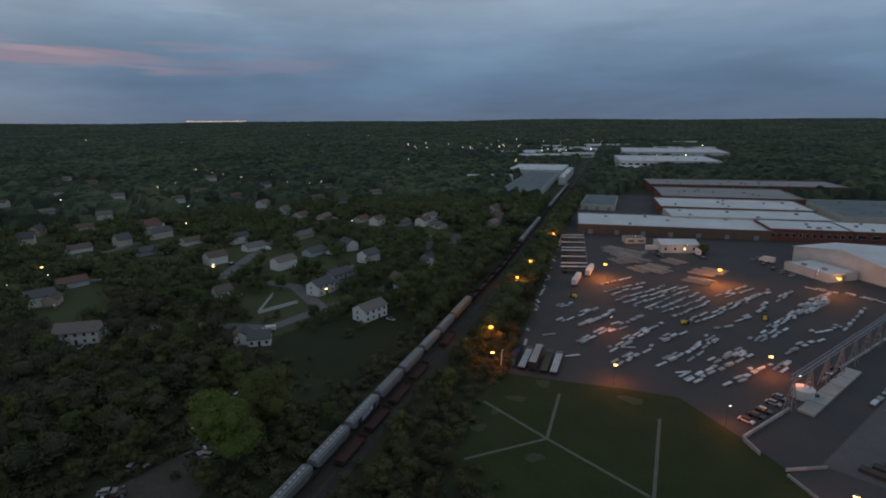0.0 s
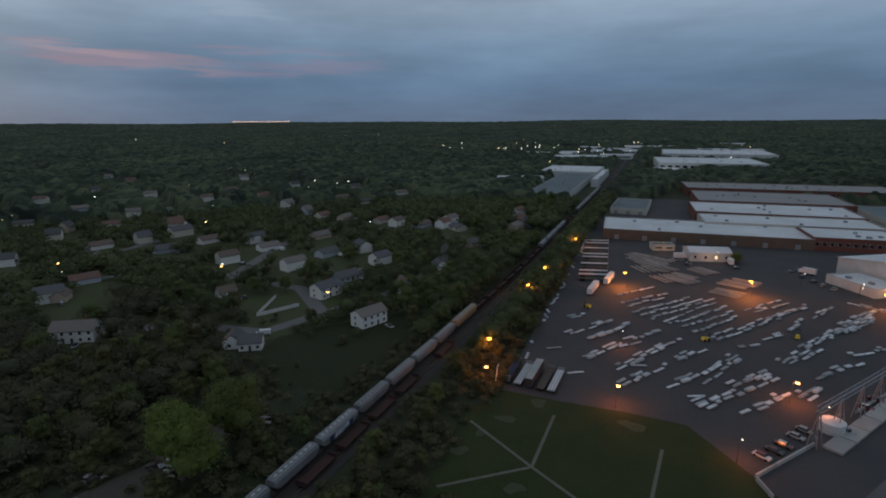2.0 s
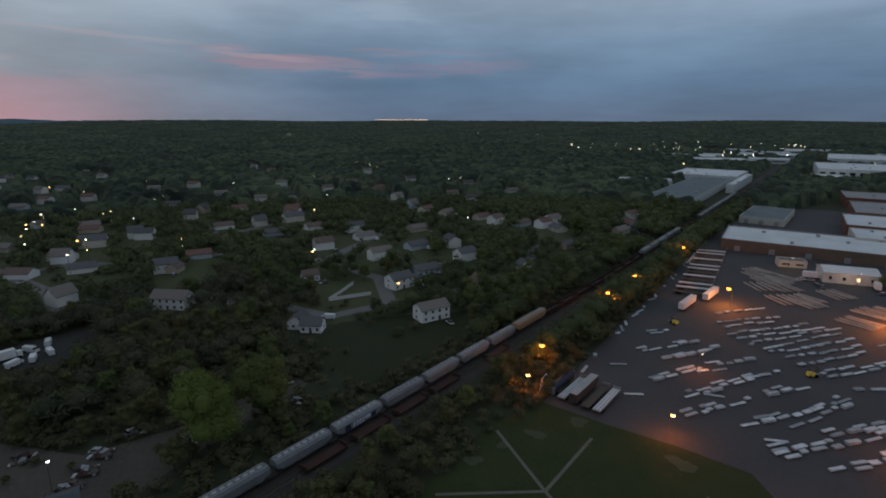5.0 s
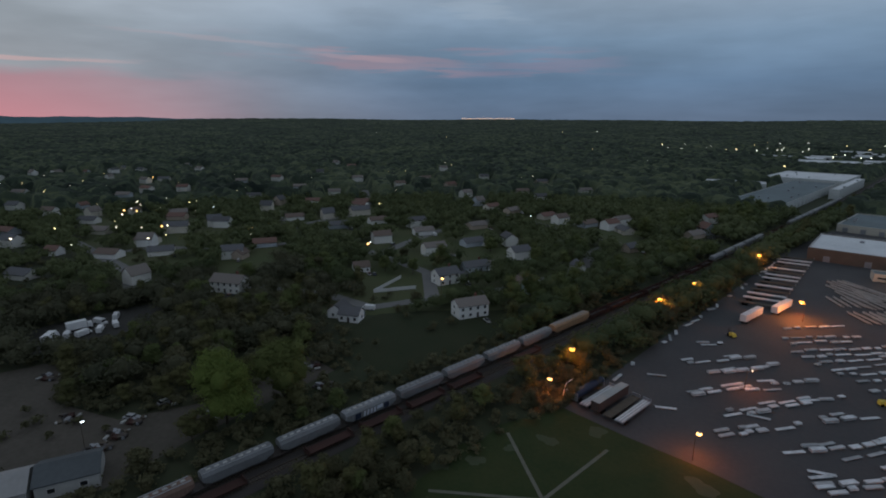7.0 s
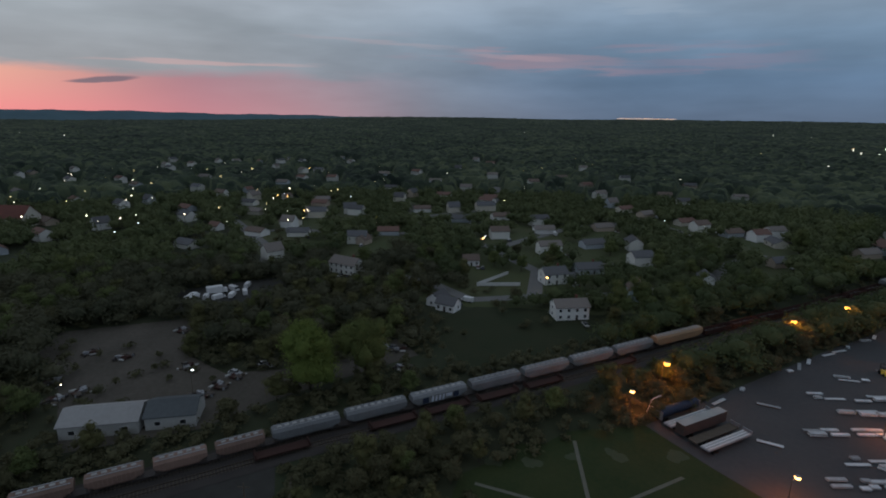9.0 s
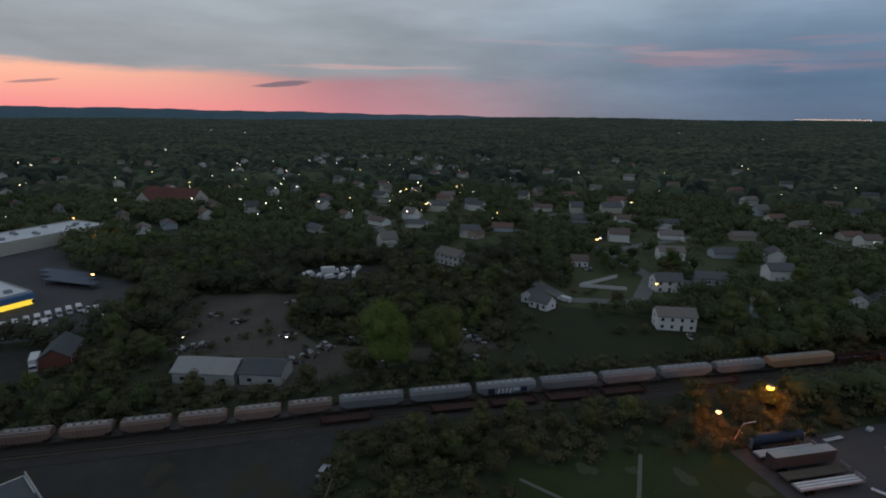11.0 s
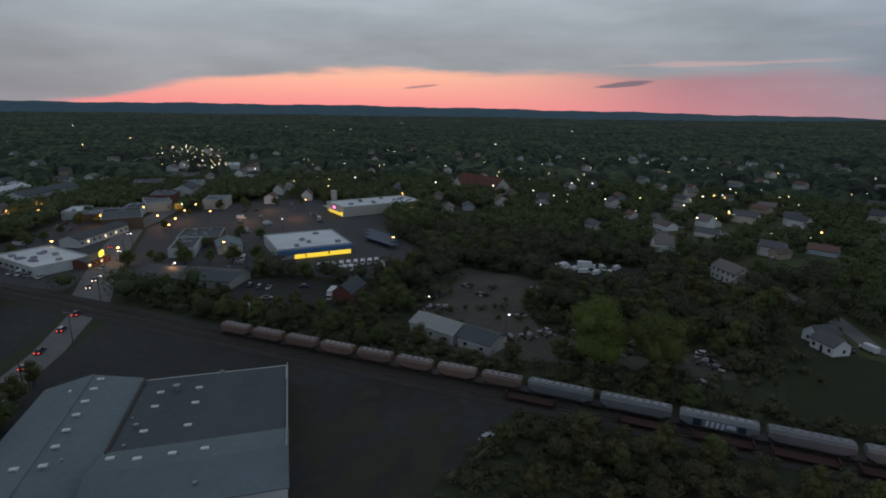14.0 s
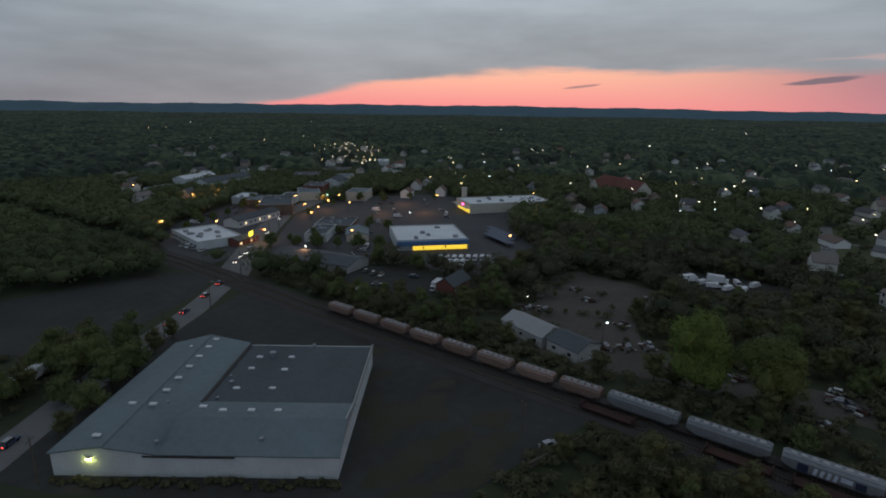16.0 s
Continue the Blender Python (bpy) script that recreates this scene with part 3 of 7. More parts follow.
sheet("loading_pad", [(-34.6, 32.2), (-48.2, 46.3), (-42.8, 52.7), (-28.8, 38.7)], 0.1, M["weeds"], "worn concrete pad behind the warehouse", "pavement")

# railway: bed, sleepers and rails of two tracks
BED = [(x, y) for x, y in TRACK if y > -430]
ribbon("railway_bed", [(x + 2.2, y) for x, y in BED], 13.0, 0.14, M["ballast"], "dark brown stone ballast under the tracks", "railway bed")
for side, name in ((0.0, "railway_track"), (4.6, "railway_siding")):
    tr = thing(name, "steel rails on dark timber sleepers over ballast", "railway track", "tracks", "structure")
    at(tr, 0, 0)
    ys = np.arange(-160, 480, 0.75)
    bm = bmesh.new()
    verts, faces = [], []
    for y in ys:
        cx, a = track_x(y) + side, radians(track_turn(y) - 90)
        c, s = math.cos(a), math.sin(a)
        k = len(verts)
        for z in (0.145, 0.26):
            for px, py in ((-1.3, -0.12), (1.3, -0.12), (1.3, 0.12), (-1.3, 0.12)):
                verts.append((cx + c * px - s * py, y + s * px + c * py, z))
        faces += [[k + i for i in f] for f in ((4, 5, 6, 7), (0, 1, 5, 4), (1, 2, 6, 5), (2, 3, 7, 6), (3, 0, 4, 7))]
    me = bpy.data.meshes.new("sleepers")
    me.from_pydata(verts, [], faces)
    me.materials.append(M["timber"])
    sl = new("sleepers", me)
    sl.parent = tr
    tagged(sl, kind="stuff")
    for off in (-0.72, 0.72):
        bm = bmesh.new()
        prev = None
        for y in list(range(-420, 480, 12)) + list(range(480, 1800, 60)):
            cx = track_x(y) + side + off
            cur = [bm.verts.new((cx + dx_, y, z)) for dx_, z in ((-0.05, 0.26), (0.05, 0.26), (0.05, 0.42), (-0.05, 0.42))]
            if prev:
                for i in range(4):
                    j = (i + 1) % 4
                    bm.faces.new((prev[i], cur[i], cur[j], prev[j]))
            prev = cur
        part("rail", bm, M["rail"], tr)

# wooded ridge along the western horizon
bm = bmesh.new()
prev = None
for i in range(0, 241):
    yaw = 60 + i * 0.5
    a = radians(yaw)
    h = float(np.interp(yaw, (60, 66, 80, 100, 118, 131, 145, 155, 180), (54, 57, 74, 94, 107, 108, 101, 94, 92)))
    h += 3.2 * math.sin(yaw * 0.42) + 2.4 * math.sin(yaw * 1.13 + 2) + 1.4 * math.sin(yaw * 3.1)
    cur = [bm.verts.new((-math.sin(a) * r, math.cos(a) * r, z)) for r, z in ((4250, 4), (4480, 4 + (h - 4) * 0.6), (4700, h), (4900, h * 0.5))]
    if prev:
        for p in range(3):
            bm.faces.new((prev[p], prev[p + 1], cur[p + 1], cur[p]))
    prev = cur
# the haze of distance is put into the ridge's blue-grey colour
M["ridge"] = material("haze_tinted_ridge", (0.115, 0.175, 0.205), (0.090, 0.138, 0.162), rough=1.0, scale=0.006, fine=0.03, bump=0.0, spec=0.0)
ridge = tagged(new("backdrop_ridge", mesh_of(bm, "backdrop_ridge", M["ridge"])), "long low wooded ridge on the horizon, blue-grey haze in its colour", "hill", kind="structure")

# ---- large buildings ----
BLOCKS = []


def window_part(parent, x, y, z, w, h, turn, mat_=None, name="window"):
    """A framed pane standing a little proud of a wall; turn is the way along the wall."""
    bm = bmesh.new()
    box(bm, 0, 0, 0, w, 0.10, h)
    ob = part(name, bm, M["trim"], parent)
    ob.matrix_basis = pose(x, y, z, 0, 0, turn)
    bm = bmesh.new()
    box(bm, 0, 0, 0, w - 0.22, 0.16, h - 0.22)
    part("pane", bm, mat_ or M["glass"], ob)
    return ob


def flat_block(name, label, x, y, turn, lx, ly, h, wall, roof, category="building", parapet=0.5, bays=0, band=None, units=0, seed=1, doors=0):
    """A flat-roofed block: walls with a parapet, roof, window rows along the front (its -y side), roof units."""
    rnd = random.Random(seed)
    BLOCKS.append((x, y, turn, lx / 2 + 6, ly / 2 + 6))
    b = thing(name, label, category)
    at(b, x, y, 0, turn)
    bm = bmesh.new()
    t = 0.4
    for cx, cy, sx, sy in ((0, -ly / 2 + t / 2, lx, t), (0, ly / 2 - t / 2, lx, t), (-lx / 2 + t / 2, 0, t, ly - 2 * t), (lx / 2 - t / 2, 0, t, ly - 2 * t)):
        box(bm, cx, cy, (h + parapet) / 2, sx, sy, h + parapet)
    part("wall", bm, wall, b)
    bm = bmesh.new()
    box(bm, 0, 0, h - 0.15, lx - 2 * t - 0.02, ly - 2 * t - 0.02, 0.3)
    part("roof", bm, roof, b)
    bm = bmesh.new()
    for cx, cy, sx, sy in ((0, -ly / 2 + 0.25, lx + 0.1, 0.6), (0, ly / 2 - 0.25, lx + 0.1, 0.6), (-lx / 2 + 0.25, 0, 0.6, ly - 0.7), (lx / 2 - 0.25, 0, 0.6, ly - 0.7)):
        box(bm, cx, cy, h + parapet + 0.06, sx, sy, 0.12)
    part("coping", bm, M["concrete"], b)
    for i in range(bays):
        w = lx / bays
        window_part(b, -lx / 2 + w * (i + 0.5), -ly / 2 - 0.03, h * 0.55, w * 0.6, h * 0.32, 0)
    for i in range(doors):
        w = lx / doors
        bm = bmesh.new()
        box(bm, -lx / 2 + w * (i + 0.5), -ly / 2 - 0.04, 1.7, 3.2, 0.14, 3.4)
        part("loading_door", bm, M["steel"], b)
    for i in range(units):
        bm = bmesh.new()
        sx, sy, sz = rnd.uniform(1.6, 3.2), rnd.uniform(1.4, 2.4), rnd.uniform(0.8, 1.4)
        box(bm, 0, 0, sz / 2, sx, sy, sz)
        box(bm, 0, 0, sz + 0.08, sx * 0.6, sy * 0.6, 0.16)
        u = part("roof_unit", bm, M["steel"], b)
        u.matrix_basis = pose(rnd.uniform(-0.4, 0.4) * lx, rnd.uniform(-0.35, 0.35) * ly, h, 0, 0, rnd.choice((0, 90)))
    return b


# factory behind the yard
flat_block("factory_building", "long low brick factory wing with a pale flat roof", 9, 449, 8, 134, 52, 7, M["brown_brick"], M["white_roof"], bays=0, units=6, seed=2, doors=7)
flat_block("factory_building", "red brick office block with rows of white-framed windows", 101, 456, 8, 52, 38, 8.5, M["brick"], M["white_roof"], bays=12, units=4, seed=3)
flat_block("factory_building", "red brick factory wing with a pale flat roof", 160, 470, 8, 64, 40, 7.5, M["brick"], M["white_roof"], bays=7, units=4, seed=4)
flat_block("factory_building", "factory hall with a patched white roof behind the long wing", 68, 496, 9, 118, 40, 8.0, M["cream_wall"], M["white_roof"], units=5, seed=5)
flat_block("factory_building", "middle factory hall with a long clerestory and white roof", 62, 547, 7, 122, 58, 9.0, M["brick"], M["white_roof"], units=8, seed=16)
flat_block("factory_building", "rear factory hall with red brick ends and a pale roof", 64, 619, 7, 126, 78, 10.0, M["brick"], M["pale_roof"], units=9, seed=17)
flat_block("factory_building", "wide factory hall with a dull grey roof", 196, 566, 7, 124, 96, 8.0, M["cream_wall"], M["grey_roof"], units=8, seed=15)
flat_block("factory_building", "long red brick mill with a pale roof and dormers", 90, 722, 9, 206, 60, 9.5, M["brick"], M["pale_roof"], bays=30, units=16, seed=6)
flat_block("depot_building", "small depot with a grey flat roof and truck doors", -52, 560, 2, 32, 68, 5, M["cream_wall"], M["grey_roof"], units=3, seed=7, doors=3)
flat_block("yard_shed", "low tan shed at the back of the yard", -12, 396, 20, 14, 9, 3.6, M["cream_wall"], M["grey_roof"], bays=2, seed=9)
flat_block("annex_building", "low white annex beside the hangar", 89, 347, 36, 20, 28, 4.2, M["white_wall"], M["white_roof"], bays=0, units=2, seed=10, doors=1)
flat_block("warehouse_building", "long warehouse with a blue-grey roof and loading doors", -149, 690.5, 94.2, 220, 44, 8, M["white_wall"], M["grey_roof"], units=8, seed=11, doors=16)
flat_block("warehouse_building", "tall narrow white warehouse bay beside the railway", -122.5, 792, 94.2, 150, 9, 9.5, M["white_wall"], M["white_roof"], units=2, seed=12)
flat_block("warehouse_building", "white warehouse hall behind the blue-grey one", -178, 868, 94, 104, 84, 9.0, M["white_wall"], M["white_roof"], units=5, seed=18)
flat_block("warehouse_building", "low white-roofed shed among the trees", -222, 738, 20, 64, 26, 7.0, M["white_wall"], M["white_roof"], units=2, seed=19)
flat_block("distribution_building", "large white distribution warehouse lit from outside", 8, 1066, 8.5, 163, 140, 13, M["white_wall"], M["white_roof"], bays=14, units=10, seed=13, doors=12)
flat_block("distribution_building", "low white loading annex lit by flood lamps", -42, 945, 8.5, 46, 70, 6, M["white_wall"], M["white_roof"], units=3, seed=20, doors=5)
flat_block("distribution_building", "white distribution hall behind another", 22, 1300, 5, 205, 165, 15, M["white_wall"], M["white_roof"], units=10, seed=14)
for i, (x, y, sx, sy, tn) in enumerate(((-240, 1180, 90, 60, 20), (-330, 1260, 120, 70, 10), (-200, 1420, 110, 60, 15), (-330, 1560, 140, 50, 5), (-480, 1500, 90, 60, 12), (-160, 1640, 80, 90, 10), (-420, 1750, 130, 60, 5), (-600, 1800, 110, 50, 0), (60, 1900, 160, 70, 20), (-215, 1120, 60, 40, 8), (-170, 1250, 70, 46, 8), (-268, 1330, 84, 40, 10), (-215, 1500, 90, 40, 6), (-180, 1180, 40, 30, 5), (-380, 1400, 80, 40, 8), (-290, 1480, 60, 36, 12), (60, 1560, 150, 60, 6), (-60, 1700, 120, 50, 8))):
    flat_block("commercial_building", "pale low commercial building far off in the dusk", x, y, tn, sx, sy, 8, M["white_wall"], M["white_roof"], units=2, seed=30 + i, bays=2)

# hangar with a rounded-gable roof
hg = thing("hangar", "white metal hangar with a shallow gabled roof", "hangar")
at(hg, 112, 362, 0, 36)
bm = bmesh.new()
extrude(bm, [(-30, 0), (30, 0), (30, 9), (0, 13.5), (-30, 9)], -16, 16)
part("wall", bm, M["white_wall"], hg)
for s in (-1, 1):
    bm = bmesh.new()
    extrude(bm, [(s * 30.6, 8.95), (s * 30.6, 9.2), (0, 13.9), (0, 13.6)], -16.4, 16.4)
    part("roof", bm, M["white_roof"], hg)
bm = bmesh.new()
box(bm, 0, -30.06, 3, 8, 0.16, 6)
part("door", bm, M["steel"], hg)


def big_warehouse():
    """The old L-shaped warehouse: two gabled wings and a low dark roof between them."""
    w = thing("warehouse", "old white warehouse with grey roofs, skylights and dark inner roof", "warehouse")
    # its own axes: u along the road wing (from the lit corner away), v along the front
    at(w, 23.5, 6.5, 0, 0)
    u = Vector((-0.768, -0.640, 0)).normalized()
    v = Vector((-12.5 - 23.5, 49.2 - 6.5, 0)).normalized()

    def p(a, b, z):
        q = u * a + v * b
        return (q.x, q.y, z)

    LU, LV, WU, WV, E, RG = 50.0, 56.0, 21.0, 17.0, 5.0, 7.6
    A = 49.0

    def solid(name, mat_, quads, label=""):
        bm = bmesh.new()
        for q in quads:
            bm.faces.new([bm.verts.new(c) for c in q])
        bmesh.ops.remove_doubles(bm, verts=bm.verts[:], dist=0.01)
        bmesh.ops.recalc_face_normals(bm, faces=bm.faces[:])
        ob = part(name, bm, mat_, w, label)
        sol = ob.modifiers.new("thick", "SOLIDIFY")
        sol.thickness, sol.offset = 0.3, -1
        return ob

    solid("wall", M["white_wall"], [[p(0, 0, 0), p(0, LV, 0), p(0, LV, E), p(0, WU, E), p(0, WU / 2, RG * 0.84), p(0, 0, E)]])
    solid("wall", M["white_wall"], [[p(0, LV, 0), p(A, LV, 0), p(A, LV, E + 0.6), p(WV, LV, E + 0.6), p(WV / 2, LV, RG), p(0, LV, E)]])
    solid("wall", M["white_wall"], [[p(A, LV, 0), p(A, WU, 0), p(A, WU, E + 0.6), p(A, LV, E + 0.6)]])
    solid("wall", M["white_wall"], [[p(0, 0, 0), p(LU, 0, 0), p(LU, 0, E), p(0, 0, E)]])
    solid("wall", M["white_wall"], [[p(LU, 0, 0), p(LU, WU, 0), p(LU, WU, E), p(LU, WU / 2, RG), p(LU, 0, E)]])
    o = 0.5
    solid("roof", M["grey_roof"], [[p(-o, -o, E - 0.1), p(LU + o, -o, E - 0.1), p(LU + o, WU / 2, RG + 0.15), p(-o, WU / 2, RG * 0.84 + 0.2)]], "weathered grey roof slope")
    solid("roof", M["grey_roof"], [[p(-o, WU / 2, RG * 0.84 + 0.2), p(LU + o, WU / 2, RG + 0.15), p(LU + o, WU + o, E + 0.5), p(-o, WU + o, E + 0.1)]])
    solid("roof", M["grey_roof"], [[p(-o, WU + 0.2, E - 0.1), p(-o, LV + o, E - 0.1), p(WV / 2, LV + o, RG + 0.15), p(WV / 2, WU + 0.2, RG + 0.1)]])
    solid("roof", M["grey_roof"], [[p(WV / 2, WU + 0.2, RG + 0.1), p(WV / 2, LV + o, RG + 0.15), p(WV + 1, LV + o, E + 0.95), p(WV + 1, WU + 0.2, E + 0.9)]])
    solid("roof", M["dark_roof"], [[p(WV + 0.8, WU + 0.3, E + 0.75), p(WV + 0.8, LV + 0.1, E + 0.75), p(A + 0.2, LV + 0.1, E + 0.55), p(A + 0.2, WU + 0.3, E + 0.55)]], "dark flat roof between the wings")
    solid("parapet", M["concrete"], [[p(0, LV + 0.25, E), p(A, LV + 0.25, E), p(A, LV + 0.25, E + 1.3), p(WV + 1, LV + 0.25, E + 1.3), p(WV / 2, LV + 0.25, RG + 0.4), p(0, LV + 0.25, E + 0.2)]])
    bm = bmesh.new()
    a, b = Vector(p(WV + 0.5, WU + 0.8, E + 1.0)), Vector(p(A, WU + 0.8, E + 1.0))
    bar(bm, a, b, 0.5)
    part("gutter", bm, M["dark_steel"], w)

    def roof_z(a, b):
        if b < WU:
            return E + (RG - E) * (1 - abs(b - WU / 2) / (WU / 2)) + 0.1
        if a < WV:
            return max(E + (RG - E) * (1 - abs(a - WV / 2) / (WV / 2)), (E + 1.0 if a > WV / 2 else 0) + (RG - E - 0.9) * (1 - (a - WV / 2) / (WV / 2 + 1))) + 0.1
        return E + 0.7

    ang = math.degrees(math.atan2(u.y, u.x))
    lights = [(48.5, 12.2), (43.6, 12.2), (44.2, 7.6), (37.8, 12.2), (32.1, 12.3), (26.2, 12.4), (20.4, 12.5), (14.4, 12.6), (14.8, 7.8), (2.9, 7.4), (14.4, 23.6), (12.5, 28.7), (12.7, 34.8), (12.8, 40.6), (41.1, 26.9), (41.3, 35.4), (34.5, 27.0), (34.1, 35.6), (24.4, 27.0), (24.6, 35.5)]
    for a, b in lights:
        bm = bmesh.new()
        box(bm, 0, 0, 0.1, 0.8, 1.5, 0.35)
        s = part("skylight", bm, M["white_paint"], w, "small pale plastic roof light")
        s.matrix_basis = pose(*p(a, b, roof_z(a, b)), 0, 0, ang)
    for a, b, k in ((41.1, 30.5, 1.7), (26.2, 25.2, 1.1), (48.0, 39.9, 0.9), (19.3, 24.6, 0.7), (30, 23.5, 0.6), (3.1, 40.2, 0.9), (2.6, 19.4, 0.8), (16, 15, 0.6)):
        bm = bmesh.new()
        tube(bm, (0, 0, 0), (0, 0, 0.7 * k), 0.28 * k)
        tube(bm, (0, 0, 0.7 * k), (0, 0, 1.0 * k), 0.5 * k)
        s = part("roof_vent", bm, M["steel"], w, "round metal roof vent")
        s.matrix_basis = pose(*p(a, b, roof_z(a, b) - 0.1), 0, 0, 0)
    va = math.degrees(math.atan2(v.y, v.x))
    for b, wd, ht, mm in ((20, 1.8, 3.4, "dark_steel"), (40, 1.0, 2.8, "dark_steel"), (46, 2.6, 1.6, "dark_steel"), (52, 4.4, 3.9, "steel")):
        bm = bmesh.new()
        box(bm, 0, 0, ht / 2, wd, 0.16, ht)
        d = part("door", bm, M[mm], w)
        q = p(-0.05, b, 0.0)
        d.matrix_basis = pose(*q, 0, 0, va)
    bm = bmesh.new()
    box(bm, 0, 0, 0, 18, 0.5, 0.35)
    d = part("fascia", bm, M["dark_steel"], w, "dark fascia strip under the eave")
    d.matrix_basis = pose(*p(-0.3, 27, E - 0.35), 0, 0, va)
    return u, v


WH_U, WH_V = big_warehouse()


# ---- shops and the town along the main road ----
shop = flat_block("shop_building", "white flat-roofed shop with blue fascia and yellow lit front", -171, -70, 141.5, 38, 37, 5.0, M["white_wall"], M["white_roof"], units=5, seed=21, parapet=0.4)
bm = bmesh.new()
box(bm, 0, -19.6, 3.9, 38.4, 2.0, 2.3, top=0.97)
part("fascia", bm, M["blue_wall"], shop, "deep blue fascia over the shop front")
# light falling on the front wall is put in as the wall's own glow
bm = bmesh.new()
box(bm, 4, -18.62, 1.35, 29, 0.14, 2.5)
part("shop_front", bm, M["shop_glow"], shop, "yellow shop front wall, its lamplight put in as glow")
for i in range(0, 7, 3):
    bm = bmesh.new()
    box(bm, -5 + i * 3.9, -18.75, 1.2 + 0.25 * (i % 2), 0.7 + 0.5 * (i % 3), 0.14, 1.3)
    part("shop_window", bm, M["glass"], shop)
for i in range(3):
    cn = thing("canopy", "low dark blue display canopy beside the shop", "canopy", "display canopies")
    at(cn, -197 - 7.5 * i, -40 - 4.5 * i, 0, 65)
    bm = bmesh.new()
    box(bm, 0, 0, 2.3, 28, 5.0, 0.2)
    part("roof", bm, M["canopy_roof"], cn)
    for sx in (-13, 0, 13):
        for sy in (-2.2, 2.2):
            bm = bmesh.new()
            tube(bm, (sx, sy, 0), (sx, sy, 2.25), 0.1)
            part("post", bm, M["steel"], cn)

mall = flat_block("market_building", "long supermarket with a grey-white flat roof", -287, -98, 148, 64, 30, 6.5, M["cream_wall"], M["white_roof"], units=9, seed=22)
# this front emits too, in place of lamps under its canopy
bm = bmesh.new()
box(bm, -32.1, -2, 2.2, 0.2, 24, 3.0)
part("shop_front", bm, M["shop_glow"], mall, "yellow shop front under a canopy, glowing in place of lamps")
bm = bmesh.new()
box(bm, -32.3, 0, 4.6, 0.2, 3.0, 1.2)
part("sign", bm, M["pink_sign"], mall, "glowing pink shop sign")
bm = bmesh.new()
box(bm, -33.5, 0, 3.9, 3.0, 30, 0.3)
part("canopy", bm, M["cream_wall"], mall)
py = thing("sign_tower", "tall pale sign tower at the supermarket", "sign tower")
at(py, -279, -129, 0, 58)
bm = bmesh.new()
box(bm, 0, 0, 6.5, 3.2, 3.2, 13)
box(bm, 0, 0, 13.2, 3.8, 3.8, 0.5)
part("tower", bm, M["cream_wall"], py)


def gable_block(name, label, x, y, turn, L, W, E, rise, wall, roof, category="building", windows=0, lit=0, seed=0):
    """A long gabled building: walls, two roof slopes, windows on both long sides."""
    BLOCKS.append((x, y, turn, L / 2 + 6, W / 2 + 6))
    rnd = random.Random(seed)
    h = thing(name, label, category)
    at(h, x, y, swell(x, y), turn)
    bm = bmesh.new()
    extrude(bm, [(-W / 2, 0), (W / 2, 0), (W / 2, E), (0, E + rise), (-W / 2, E)], -L / 2, L / 2)
    part("wall", bm, wall, h)
    k = rise / (W / 2)
    for s in (-1, 1):
        bm = bmesh.new()
        extrude(bm, [(s * (W / 2 + 0.5), E - k * 0.5 + 0.03), (s * (W / 2 + 0.5), E - k * 0.5 + 0.28), (0, E + rise + 0.28), (0, E + rise + 0.03)], -L / 2 - 0.4, L / 2 + 0.4)
        part("roof", bm, roof, h)
    for i in range(windows):
        for s in (-1, 1):
            window_part(h, -L / 2 + L * (i + 0.5) / windows, s * (W / 2 + 0.02), E * 0.5, min(1.6, L / windows * 0.5), E * 0.35, 0, M["lit_window"] if rnd.random() < lit else None)
    return h


gable_block("yard_office", "white yard office with a shallow pale gabled roof", 15, 381, 18, 24, 16, 5.5, 2.0, M["white_wall"], M["white_roof"], windows=4, lit=0.2, seed=4)
gable_block("barn", "old grey metal barn with a pale roof", -99, 41, 76, 18, 10, 3.6, 2.2, M["concrete"], M["pale_roof"], "barn", windows=3)
gable_block("barn", "dark-roofed barn extension beside the railway", -96, 57, 76, 12, 10, 3.6, 2.0, M["concrete"], M["dark_roof"], "barn", windows=2)
gable_block("barn", "red barn with a steep grey roof", -117, -7, 190, 14, 8, 3.8, 2.8, M["brick"], M["dark_roof"], "barn", windows=3)
gable_block("workshop", "low long grey-roofed workshop", -104, -78, 105, 44, 17, 3.4, 1.8, M["concrete"], M["dark_roof"], windows=6)
gable_block("workshop", "low green-roofed shed behind the shop", -150, -104, 50, 18, 12, 3.6, 2.2, M["cream_wall"], M["grey_roof"], windows=3)
flat_block("strip_building", "low white garage building with a cluttered flat roof", -90, -158, 84, 38, 24, 4.0, M["white_wall"], M["white_roof"], bays=7, units=10, seed=41)
gable_block("diner", "small diner with a dark red wall", -100, -139, 20, 16, 8, 3.2, 1.4, M["brick"], M["dark_roof"], windows=4, lit=0.4)
gable_block("strip_building", "long low white building with lit doors by the road", -134, -186, 20, 40, 11, 4.2, 2.0, M["white_wall"], M["dark_roof"], windows=9, lit=0.25, seed=3)
flat_block("strip_building", "low white-fronted shop by the road", -138, -121, 39, 26, 12, 4.2, M["white_wall"], M["dark_roof"], bays=5, units=3, seed=43)
flat_block("strip_building", "dark flat-roofed shop behind the road", -158, -132, 39, 24, 22, 4.0, M["brown_brick"], M["dark_roof"], bays=4, units=6, seed=44)
gable_block("hotel", "three-storey white inn with many windows", -196, -338, 24, 60, 14, 8.5, 3.0, M["white_wall"], M["dark_roof"], "hotel", windows=14, lit=0.12, seed=5)
gable_block("hotel", "white inn wing with a pale roof", -186, -372, 24, 40, 14, 8.0, 2.4, M["white_wall"], M["white_roof"], "hotel", windows=9, seed=6)
